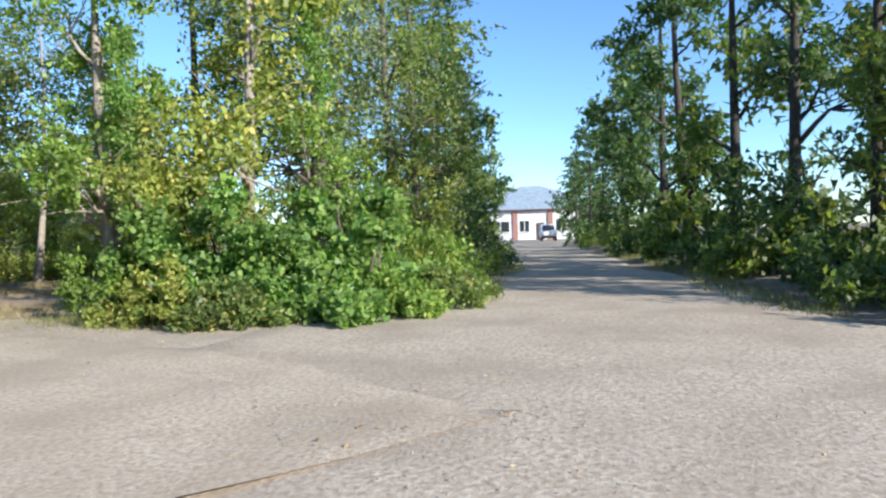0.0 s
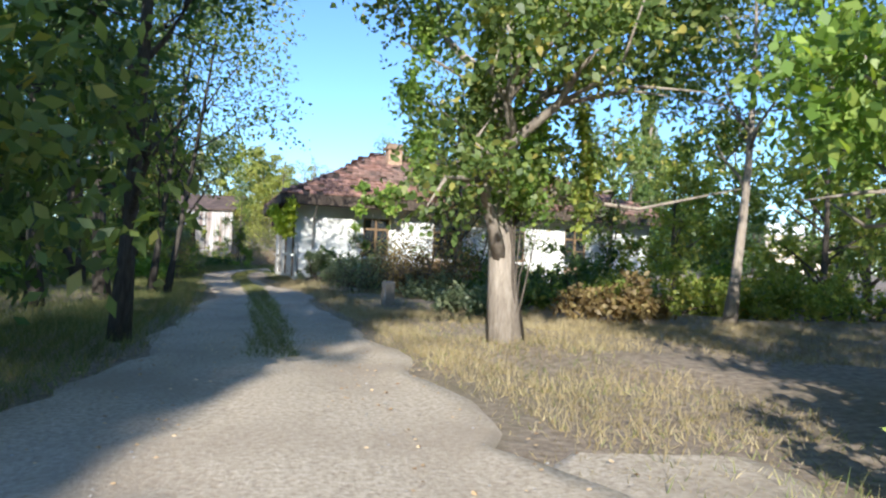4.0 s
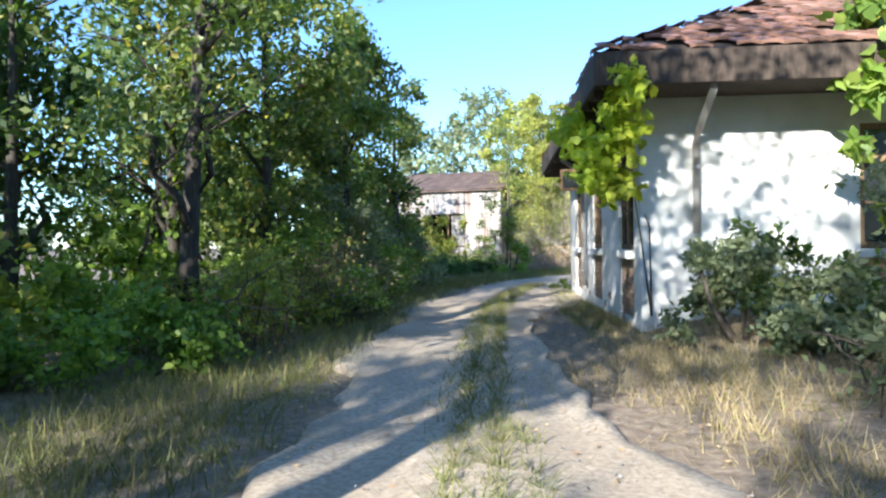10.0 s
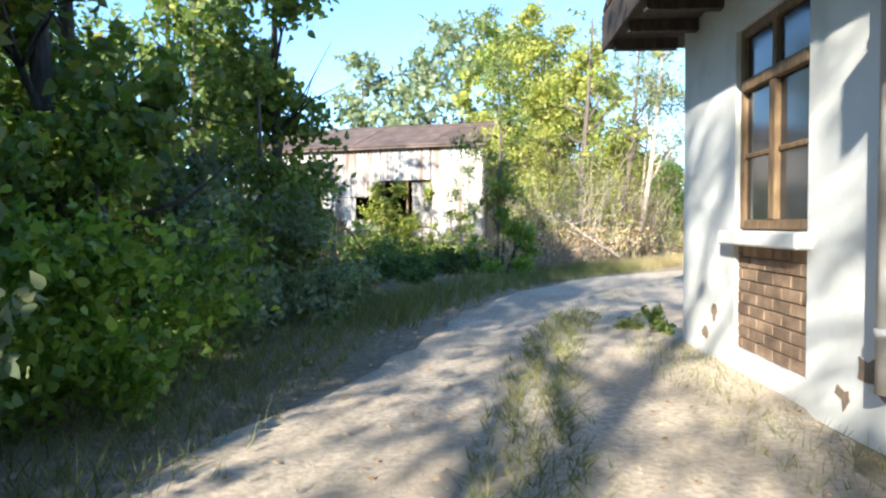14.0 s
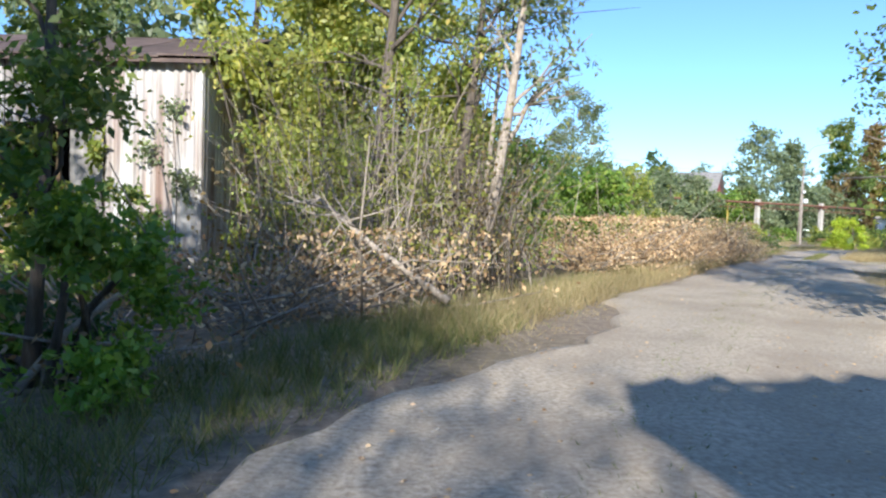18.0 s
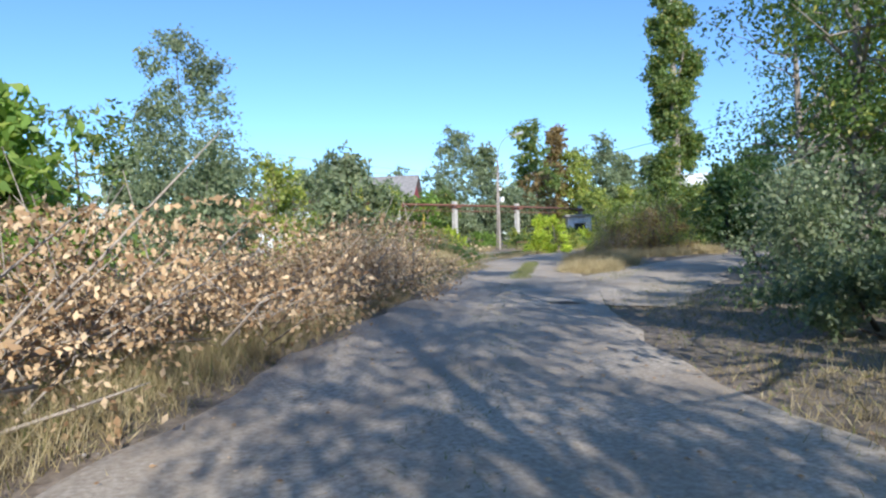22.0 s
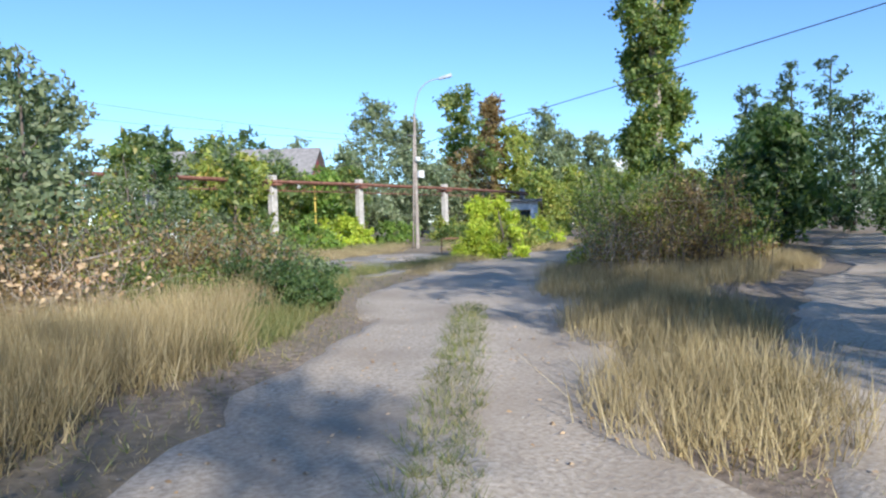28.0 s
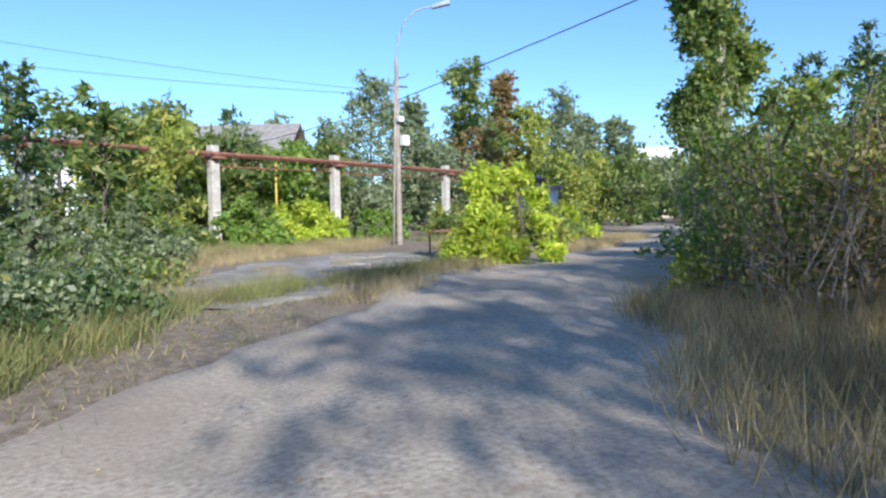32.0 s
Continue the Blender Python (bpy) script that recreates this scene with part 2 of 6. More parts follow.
M["zinc"] = ramp_mat("zinc", [(0.3, (0.36, 0.36, 0.35)), (0.55, (0.52, 0.52, 0.51)), (0.8, (0.63, 0.63, 0.62))], scale=5, rough=0.55, metal=0.25, bump=0.1, amount2=0.5, mix2=(0.33, 0.22, 0.15), scale2=2.5)
M["corrugated"] = ramp_mat("corrugated", [(0.25, (0.22, 0.19, 0.17)), (0.5, (0.42, 0.40, 0.385)), (0.75, (0.56, 0.55, 0.545))], scale=2.2, rough=0.65, metal=0.15, bump=0.1, stretch=(2.5, 2.5, 0.3), amount2=0.85, mix2=(0.17, 0.095, 0.065), scale2=1.4, objrand=0.2)
M["roof_sheet"] = ramp_mat("roof_sheet", [(0.3, (0.055, 0.038, 0.034)), (0.55, (0.115, 0.078, 0.066)), (0.8, (0.20, 0.15, 0.13))], scale=2.5, rough=0.8, bump=0.2, objrand=0.15)
M["rust"] = ramp_mat("rust", [(0.3, (0.11, 0.045, 0.03)), (0.55, (0.23, 0.105, 0.07)), (0.8, (0.36, 0.21, 0.15))], scale=5, rough=0.9, bump=0.4)
M["steel_dark"] = plain("steel_dark", (0.20, 0.21, 0.23), 0.5, 0.6)
M["lamp_grey"] = plain("lamp_grey", (0.26, 0.28, 0.31), 0.5, 0.3)
M["white_box"] = plain("white_box", (0.75, 0.75, 0.73), 0.6)
M["cable"] = plain("cable", (0.04, 0.04, 0.045), 0.6, bump=0)
# near-black: the shade inside the rooms is put into this colour
M["interior_shade"] = plain("interior_shade", (0.035, 0.032, 0.03), 0.95)
M["red_board"] = ramp_mat("red_board", [(0.3, (0.24, 0.05, 0.055)), (0.55, (0.36, 0.085, 0.085)), (0.8, (0.44, 0.14, 0.13))], scale=4, stretch=(3, 3, 0.5), rough=0.85, bump=0.2)
M["slate"] = ramp_mat("slate", [(0.3, (0.17, 0.155, 0.145)), (0.55, (0.27, 0.25, 0.235)), (0.8, (0.38, 0.355, 0.335))], scale=3, rough=0.85, bump=0.2, objrand=0.1)
M["blue_roof"] = ramp_mat("blue_roof", [(0.3, (0.20, 0.25, 0.30)), (0.55, (0.29, 0.35, 0.41)), (0.8, (0.38, 0.44, 0.50))], scale=2, rough=0.6, bump=0.1)
M["far_plaster"] = plain("far_plaster", (0.66, 0.68, 0.70), 0.9, scale=3)
M["pilaster"] = plain("pilaster", (0.30, 0.16, 0.13), 0.9)
M["van_white"] = plain("van_white", (0.72, 0.74, 0.76), 0.3, bump=0)
M["rubber"] = plain("rubber", (0.03, 0.03, 0.03), 0.8)
M["block_wall"] = plain("block_wall", (0.62, 0.52, 0.42), 0.9, scale=3)
M["stone"] = ramp_mat("stone", [(0.3, (0.28, 0.25, 0.22)), (0.55, (0.42, 0.385, 0.35)), (0.8, (0.55, 0.51, 0.47))], scale=20, bump=0.3, rough=0.95, objrand=0.2, island=0.25)
glass = bpy.data.materials.new("glass")
glass.use_nodes = True
gb = glass.node_tree.nodes["Principled BSDF"]
gb.inputs["Base Color"].default_value = (0.03, 0.035, 0.04, 1)
gb.inputs["Roughness"].default_value = 0.12
gb.inputs["Specular IOR Level"].default_value = 0.7
M["glass"] = glass


# ---- small builders ----
RNG = np.random.default_rng(7)


def mesh_of(name, verts, faces, mats, smooth=False):
    me = bpy.data.meshes.new(name)
    me.from_pydata([tuple(v) for v in verts], [], [tuple(f) for f in faces])
    for m in (mats if isinstance(mats, (list, tuple)) else [mats]):
        me.materials.append(m)
    if smooth:
        me.polygons.foreach_set("use_smooth", [True] * len(me.polygons))
    me.update()
    return me


def quads_of(name, verts, mat):
    """A mesh of loose blades from an array of shape (n, corners, 3)."""
    n = len(verts)
    k = verts.shape[1]
    me = bpy.data.meshes.new(name)
    me.vertices.add(n * k)
    me.vertices.foreach_set("co", np.asarray(verts, np.float32).ravel())
    me.loops.add(n * k)
    me.loops.foreach_set("vertex_index", np.arange(n * k, dtype=np.int32))
    me.polygons.add(n)
    me.polygons.foreach_set("loop_start", np.arange(0, n * k, k, dtype=np.int32))
    me.materials.append(mat)
    me.update(calc_edges=True)
    return me


def hang(name, me, parent=None, label=""):
    ob = new(name, me)
    ob.parent = parent
    return tagged(ob, label)


def part(name, bm, material, parent=None, label=""):
    me = bpy.data.meshes.new(name)
    bm.to_mesh(me)
    bm.free()
    me.materials.append(material)
    return hang(name, me, parent, label)


def thing(name, at, label, category, group="", turn=0.0, kind=""):
    ob = new(name)
    ob.empty_display_size = 0.2
    ob.matrix_world = pose(*at, 0, 0, turn)
    return tagged(ob, label, category, group, kind)


def add_box(bm, lo, hi, bevel=0.0):
    r = bmesh.ops.create_cube(bm, size=1)
    c = [(a + b) / 2 for a, b in zip(lo, hi)]
    s = [b - a for a, b in zip(lo, hi)]
    for v in r["verts"]:
        v.co = Vector((c[0] + v.co.x * s[0], c[1] + v.co.y * s[1], c[2] + v.co.z * s[2]))
    if bevel:
        edges = list({e for v in r["verts"] for e in v.link_edges})
        bmesh.ops.bevel(bm, geom=edges, offset=bevel, segments=1, affect="EDGES")


def box_bm(lo, hi, bevel=0.0):
    bm = bmesh.new()
    add_box(bm, lo, hi, bevel)
    return bm


def tube(points, radii, sides=7):
    """Vertices and faces of a tapered tube along points."""
    p = np.asarray(points, float)
    r = np.broadcast_to(np.asarray(radii, float), (len(p),))
    d = np.gradient(p, axis=0)
    d /= np.linalg.norm(d, axis=1)[:, None] + 1e-9
    ref = np.where(np.abs(d[:, 2:]) > 0.9, [[1.0, 0, 0]], [[0, 0, 1.0]])
    a = np.cross(d, ref)
    a /= np.linalg.norm(a, axis=1)[:, None] + 1e-9
    b = np.cross(d, a)
    ang = np.linspace(0, 2 * np.pi, sides, endpoint=False)
    v = p[:, None] + r[:, None, None] * (np.cos(ang)[None, :, None] * a[:, None] + np.sin(ang)[None, :, None] * b[:, None])
    f = []
    for i in range(len(p) - 1):
        for k in range(sides):
            k2 = (k + 1) % sides
            f.append((i * sides + k, i * sides + k2, (i + 1) * sides + k2, (i + 1) * sides + k))
    f.append(tuple(range(sides))[::-1])
    f.append(tuple((len(p) - 1) * sides + k for k in range(sides)))
    return v.reshape(-1, 3), f


def tubes(name, list_of, mat, sides=7):
    V, F, o = [], [], 0
    for pts, rad in list_of:
        v, f = tube(pts, rad, sides)
        V.append(v)
        F += [tuple(i + o for i in q) for q in f]
        o += len(v)
    return mesh_of(name, np.concatenate(V), F, mat, smooth=True)


def leaves_at(rng, pos, size, droop=0.3, slim=0.5, simple=False, fine=True):
    """Folded blades at the given points."""
    n = len(pos)
    d = rng.normal(size=(n, 3))
    d[:, 2] -= droop
    d /= np.linalg.norm(d, axis=1)[:, None] + 1e-9
    u = rng.normal(size=(n, 3))
    u -= (u * d).sum(1)[:, None] * d
    u /= np.linalg.norm(u, axis=1)[:, None] + 1e-9
    nn = np.cross(d, u)
    L = (size * rng.uniform(0.65, 1.35, n))[:, None]
    w = L * slim
    if simple:
        return np.stack([pos - u * w * 0.6, pos + u * w * 0.6, pos + d * L], 1)
    if slim >= 0.62 and fine:
        p = lambda s, q, z: pos + d * L * s + u * w * q + nn * L * z
        return np.stack([pos, p(0.18, 0.42, 0.05), p(0.5, 0.46, 0.1), p(1.0, 0, -0.12), p(0.5, -0.46, 0.1), p(0.18, -0.42, 0.05)], 1)
    mid = pos + d * L * 0.45
    return np.stack([pos, mid + u * w * 0.5 + nn * L * 0.1, pos + d * L, mid - u * w * 0.5 + nn * L * 0.1], 1)


def twig_points(rng, clumps, n, inner=0.35):
    """Points along many short twigs that grow out of ellipsoid clumps (x, y, z, rx, ry, rz)."""
    c = np.asarray(clumps, float)
    vol = (c[:, 3] * c[:, 4] * c[:, 5]) ** 0.66
    per = 14
    nt = max(1, n // per)
    k = rng.choice(len(c), nt, p=vol / vol.sum())
    d = rng.normal(size=(nt, 3))
    d /= np.linalg.norm(d, axis=1)[:, None]
    reach = rng.uniform(0.55, 1.12, nt) ** 0.8
    tip = d * reach[:, None]
    s = rng.uniform(inner, 1.0, (nt, per))
    pts = tip[:, None] * s[..., None] + rng.normal(size=(nt, per, 3)) * 0.085
    pts = c[k][:, None, :3] + pts * c[k][:, None, 3:]
    return pts.reshape(-1, 3)


def crown_clumps(rng, h, z0, r, n, top=0.35, flat=0.75):
    out = []
    for i in range(n):
        s = (i + rng.uniform(0.1, 0.9)) / n
        z = z0 + (h - z0) * s * 0.93
        env = r * (1 - (1 - top) * max(0, (s - 0.35) / 0.65) ** 1.5) * (0.55 + 0.45 * min(1, s / 0.3))
        a = rng.uniform(0, 2 * np.pi)
        q = env * rng.uniform(0.2, 0.8)
        cr = r * rng.uniform(0.36, 0.6) * (0.6 + 0.4 * env / r)
        out.append((q * np.cos(a), q * np.sin(a), z, cr, cr, cr * flat))
    return out


def detail_at(x, y):
    """Share of leaves and their scale: finer beside the driven stretch of the track."""
    d = np.hypot(DRIVEN[:, 0] - x, DRIVEN[:, 1] - y).min()
    return (0.70, 0.92, False, True) if d < 4.6 else (0.44, 1.17, False, False) if d < 13 else (0.38, 1.52, True, False)


def tree(x, y, h, r, z0, leaf, n, size, seed, label, name="tree", bark="bark", trunk_r=None, lean=(0, 0), n_clumps=14, top=0.35, slim=0.5, droop=0.3, flat=0.75, group="", limbs=9, sub=True, category="tree"):
    """A tapered trunk with limbs that reach into a crown of many leaves."""
    rng = np.random.default_rng(seed)
    share, grow, far_off, fine = detail_at(x, y)
    n, size = int(n * share * 0.9), size * grow
    t = thing(name, (x, y, gz1(x, y) - 0.05), label, category, group)
    tr = trunk_r or 0.012 * h + 0.03
    k = np.linspace(0, 1, 9)
    bend = rng.normal(size=2) * 0.02 * h
    path = np.stack([lean[0] * k + bend[0] * np.sin(k * 3.0), lean[1] * k + bend[1] * np.sin(k * 2.4), k * h * 0.93], 1)
    rad = tr * (1 - k * 0.88)
    rad[0] *= 1.35
    parts = [(path, rad)]
    cl = crown_clumps(rng, h, z0, r, n_clumps, top, flat)
    cl = [(c[0] + np.interp(c[2], path[:, 2], path[:, 0]), c[1] + np.interp(c[2], path[:, 2], path[:, 1]), *c[2:]) for c in cl]
    for c in cl[:limbs * 2:2] + cl[1:limbs:2]:
        zb = max(z0 * 0.55, c[2] - rng.uniform(0.5, 1.0) * (0.35 * r + 0.5))
        b = np.array([np.interp(zb, path[:, 2], path[:, 0]), np.interp(zb, path[:, 2], path[:, 1]), zb])
        e = np.array(c[:3])
        m = (b + e) / 2 + rng.normal(size=3) * 0.12 * r * 0.5 + [0, 0, 0.05 * r]
        r0 = np.interp(zb, path[:, 2], rad) * 0.55
        parts.append((np.array([b, (b + m) / 2 + rng.normal(size=3) * 0.03 * r, m, (m + e) / 2 + rng.normal(size=3) * 0.04 * r, e]), np.array([r0, r0 * 0.8, r0 * 0.6, r0 * 0.4, r0 * 0.15])))
        if sub:
            for _ in range(3):
                e2 = e + rng.normal(size=3) * np.array(c[3:]) * 0.6
                parts.append((np.array([m, (m + e2) / 2 + rng.normal(size=3) * 0.04 * r, e2]), np.array([r0 * 0.4, r0 * 0.25, r0 * 0.08])))
    hang("trunk", tubes("trunk", parts, M[bark]), t)
    if n:
        pts = twig_points(rng, cl, n)
        hang("crown", quads_of("crown", leaves_at(rng, pts, size, droop, slim, far_off, fine), M[leaf]), t)
    return t


def bush(x, y, h, r, leaf, n, size, seed, label, name="bush", r2=None, slim=0.55, stems=7, bark="bark", droop=0.2, group="", turn=0.0):
    """Several stems from one root and a low uneven crown down to the ground."""
    rng = np.random.default_rng(seed)
    r2 = r2 or r
    share, grow, far_off, fine = detail_at(x, y)
    n, size = int(n * share), size * grow
    t = thing(name, (x, y, gz1(x, y) - 0.03), label, "bush", group, turn)
    cl, st = [], []
    m = 12 + int(r * 4)
    for i in range(m):
        a, q = rng.uniform(0, 2 * np.pi), rng.uniform(0.0, 0.72) ** 0.7
        top = h * (1 - 0.55 * q) * rng.uniform(0.75, 1.05)
        cr = rng.uniform(0.26, 0.42) * min(r, r2, h)
        z = max(cr * 0.7, rng.uniform(0.25, 1.0) * (top - cr))
        if i % 3 == 0:
            q, z = rng.uniform(0.65, 0.92), cr * 0.6
        cl.append((q * r * np.cos(a), q * r2 * np.sin(a), z, cr, cr, cr * 0.9))
    for c in cl[:stems]:
        e = np.array(c[:3])
        b = np.array([c[0] * 0.15, c[1] * 0.15, -0.05])
        mid = (b + e) / 2 + rng.normal(size=3) * 0.06 * h
        st.append((np.array([b, mid, e, e + rng.normal(size=3) * 0.2 * c[3] + [0, 0, 0.4 * c[3]]]), np.array([0.03, 0.022, 0.012, 0.004]) * (0.6 + 0.25 * h)))
    hang("woody_base", tubes("woody_base", st, M[bark], 5), t)
    pts = twig_points(rng, cl, n, 0.25)
    pts[:, 2] = np.abs(pts[:, 2]) + 0.03
    hang("foliage", quads_of("foliage", leaves_at(rng, pts, size, droop, slim, far_off, fine), M[leaf]), t)
    return t


def blades(rng, xy, h, w, mat, name, spread=0.35, lift=0.0):
    n = len(xy)
    z = gz(xy[:, 0], xy[:, 1]) - 0.02 + lift
    base = np.column_stack([xy, z])
    a = rng.uniform(0, 2 * np.pi, n)
    u = np.stack([np.cos(a), np.sin(a), 0 * a], 1)
    hh = h * rng.uniform(0.45, 1.25, n)
    tip = base + np.column_stack([rng.normal(size=n) * spread * 1.25 * hh, rng.normal(size=n) * spread * 1.25 * hh, hh * rng.uniform(0.6, 1.0, n)])
    ww = (w * rng.uniform(0.6, 1.4, n))[:, None]
    return quads_of(name, np.stack([base - u * ww * 0.5, base + u * ww * 0.5, tip], 1), mat)


def grass(name, label, spots, n, h, w, mat, seed, spread=0.35, lift=0.0):
    """Blades scattered in soft ellipses (x, y, rx, ry, turn), as one stuff object."""
    rng = np.random.default_rng(seed)
    s = np.asarray(spots, float)
    n = int(n * 1.15)
    area = s[:, 2] * s[:, 3]
    k = rng.choice(len(s), n, p=area / area.sum())
    q = np.sqrt(rng.uniform(0, 1, n)) * rng.uniform(0.85, 1.1, n)
    a = rng.uniform(0, 2 * np.pi, n)
    lx, ly = q * np.cos(a) * s[k, 2], q * np.sin(a) * s[k, 3]
    g = rng.normal(size=(n, 2)) * 0.03
    c, sn = np.cos(np.radians(s[k, 4])), np.sin(np.radians(s[k, 4]))
    xy = np.column_stack([s[k, 0] + lx * c - ly * sn, s[k, 1] + lx * sn + ly * c])
    cell = 0.22
    snap = np.floor(xy / cell)
    hsh = np.sin(snap[:, 0] * 12.9898 + snap[:, 1] * 78.233) * 43758.5453
    pull = 0.75 * (hsh - np.floor(hsh))
    xy = xy + ((snap + 0.5) * cell - xy) * pull[:, None] + g
    ob = new(name, blades(rng, xy, h * 0.9, w * 0.62, M[mat], name, spread, lift))
    return tagged(ob, label, "grass", "", "stuff")


# ---- lines of the tracks (x, y, half width) ----
TRACK = [(-5.5, -29.5, 3.0), (-3.2, -25.5, 2.6), (-2.35, -21, 1.9), (-2.0, -16, 1.35), (-1.75, -11, 1.25), (-1.65, -6, 1.2), (-1.85, -1, 1.2), (-1.75, 4, 1.3), (-1.2, 8, 1.6), (-0.1, 11.5, 1.7), (1.6, 14.2, 1.75), (4.2, 17.4, 1.8), (7.2, 20.8, 1.8), (10.3, 24.2, 1.8), (13.6, 27.8, 1.8), (17.0, 31.4, 1.7), (20.5, 34.9, 1.55), (24, 38.4, 1.5), (27.5, 41.9, 1.9), (31, 44.6, 2.3), (35, 46.0, 2.4), (41, 48.6, 2.3), (49, 53.0, 2.3), (60, 60, 2.3), (80, 73, 2.3)]
ROAD_E = [(-16, -34.5, 4.2), (-9, -32.0, 4.6), (-3, -30.4, 4.4), (3, -29.4, 3.6), (10, -28.0, 3.1), (20, -25.8, 2.9), (32, -23.1, 2.9), (48, -19.4, 2.9), (66, -15.2, 4.5), (80, -11.5, 8.0), (92, -9, 9)]
FORK = [(15.5, 28.6, 1.2), (19, 30.4, 1.5), (23, 32.3, 1.5), (28, 34.2, 1.5), (35, 36.5, 1.5), (44, 39.5, 1.5), (60, 44, 1.5)]
APRON = [(26.5, 46.2, 0.8), (29.5, 48.6, 2.2), (32.8, 51.5, 2.2), (35.5, 54.5, 1.2)]


def smooth_line(pts, step=0.4):
    p = np.asarray(pts, float)
    s = np.concatenate([[0], np.cumsum(np.linalg.norm(np.diff(p[:, :2], axis=0), axis=1))])
    u = np.arange(0, s[-1], step)
    q = np.stack([np.interp(u, s, p[:, i]) for i in range(3)], 1)
    k = np.hanning(15)
    k /= k.sum()
    pad = np.pad(q, ((7, 7), (0, 0)), mode="edge")
    return np.stack([np.convolve(pad[:, i], k, "valid") for i in range(3)], 1)


MOUTH = [(0.0, -20.6, 0.5), (-0.5, -22.4, 0.8), (-1.0, -24.4, 1.1), (-1.5, -26.4, 1.5), (-0.6, -28.0, 1.5), (1.6, -28.6, 1.1), (4.0, -28.9, 0.7)]
LINES = [smooth_line(p) for p in (TRACK, ROAD_E, FORK, APRON, MOUTH)]
DRIVEN = LINES[0][: int(np.argmin(np.hypot(LINES[0][:, 0] - 24, LINES[0][:, 1] - 38.5)))]
ALL_LINE = np.concatenate([l[::2] for l in LINES])


def road_gap(x, y):
    """Distance beyond the edge of the nearest track, below zero on it."""
    x, y = np.atleast_1d(x).astype(float), np.atleast_1d(y).astype(float)
    out = np.full(x.shape, 1e9)
    for i in range(0, len(x), 4000):
        d = np.hypot(x[i:i + 4000, None] - ALL_LINE[None, :, 0], y[i:i + 4000, None] - ALL_LINE[None, :, 1]) - ALL_LINE[None, :, 2]
        out[i:i + 4000] = d.min(1)
    return out


def gz(x, y):
    """Height of the ground: level on the tracks, slightly raised and uneven beside them."""
    x, y = np.atleast_1d(x).astype(float), np.atleast_1d(y).astype(float)
    k = np.clip(road_gap(x, y) / 1.6, 0, 1)
    bumps = 0.07 * np.sin(x * 0.9 + 1.3 * np.sin(y * 0.53)) * np.cos(y * 0.77 + 0.8 * np.sin(x * 0.41)) + 0.03 * np.sin(x * 2.7 + y * 1.9)
    house = np.clip((x + 1.2) / 1.0, 0, 1) * np.clip((18 - x) / 2, 0, 1) * np.clip((y + 3.2) / 2.5, 0, 1) * np.clip((10 - y) / 2, 0, 1)
    return k * (0.09 + bumps) + 0.16 * house * k


def gz1(x, y):
    return float(gz(x, y)[0])


# ---- ground and tracks ----
far = np.array([24, 32, 45, 65, 100, 160, 260, 420, 700])
xs = np.concatenate([-(far[::-1] - 4), np.arange(-19.5, 60, 0.5), 60 + far - 22])
ys = np.concatenate([-42 - far[::-1] + 20, np.arange(-41.5, 66, 0.5), 66 + far - 22])
gx, gy = np.meshgrid(xs, ys)
zz = gz(gx.ravel(), gy.ravel())
nx, ny = len(xs), len(ys)
ii = (np.arange(ny - 1)[:, None] * nx + np.arange(nx - 1)[None]).ravel()
gm = mesh_of("ground", np.column_stack([gx.ravel(), gy.ravel(), zz]), np.stack([ii, ii + 1, ii + 1 + nx, ii + nx], 1), M["soil"], True)
tagged(new("ground", gm), "dry grassy soil with leaf litter", "ground", "", "structure")


def ribbon(name, line, lift, mat, label, ruts=True, seed=1):
    rng = np.random.default_rng(seed)
    n = len(line)
    d = np.gradient(line[:, :2], axis=0)
    d /= np.linalg.norm(d, axis=1)[:, None]
    side = np.column_stack([d[:, 1], -d[:, 0]])
    s = np.array([-1.0, -0.93, -0.8, -0.62, -0.45, -0.28, -0.12, 0, 0.12, 0.28, 0.45, 0.62, 0.8, 0.93, 1.0])
    wob = np.stack([np.convolve(rng.normal(size=n + 8), np.ones(9) / 9, "valid") for _ in range(2)], 1) * 0.75
    V = []
    for j, q in enumerate(s):
        w = line[:, 2] * q + (wob[:, 0] if q < 0 else wob[:, 1]) * abs(q) ** 2
        z = np.full(n, lift) + rng.normal(size=n) * 0.004
        if ruts:
            z += 0.035 * np.exp(-(q / 0.2) ** 2) - 0.018 * np.exp(-((abs(q) - 0.58) / 0.16) ** 2)
        if abs(q) > 0.95:
            z -= 0.07
        V.append(np.column_stack([line[:, :2] + side * w[:, None], z]))
    V = np.stack(V, 1)
    m = len(s)
    ii = (np.arange(n - 1)[:, None] * m + np.arange(m - 1)[None]).ravel()
    me = mesh_of(name, V.reshape(-1, 3), np.stack([ii, ii + 1, ii + 1 + m, ii + m], 1), M[mat], True)
    return tagged(new(name, me), label, "road", "", "structure")


ribbon("road", LINES[1], 0.028, "gravel_dirt", "wide pale dusty gravel road", ruts=False, seed=3)
ribbon("road", LINES[0], 0.045, "dirt", "rutted dirt track with a grassy middle", seed=4)
ribbon("road", LINES[2], 0.034, "dirt", "narrow dirt side track in shade", seed=5)
ribbon("road", LINES[4], 0.012, "gravel_dirt", "dusty mouth of the side track", ruts=False, seed=7)
ribbon("road", LINES[3], 0.024, "apron", "broken pale concrete apron", ruts=False, seed=6)


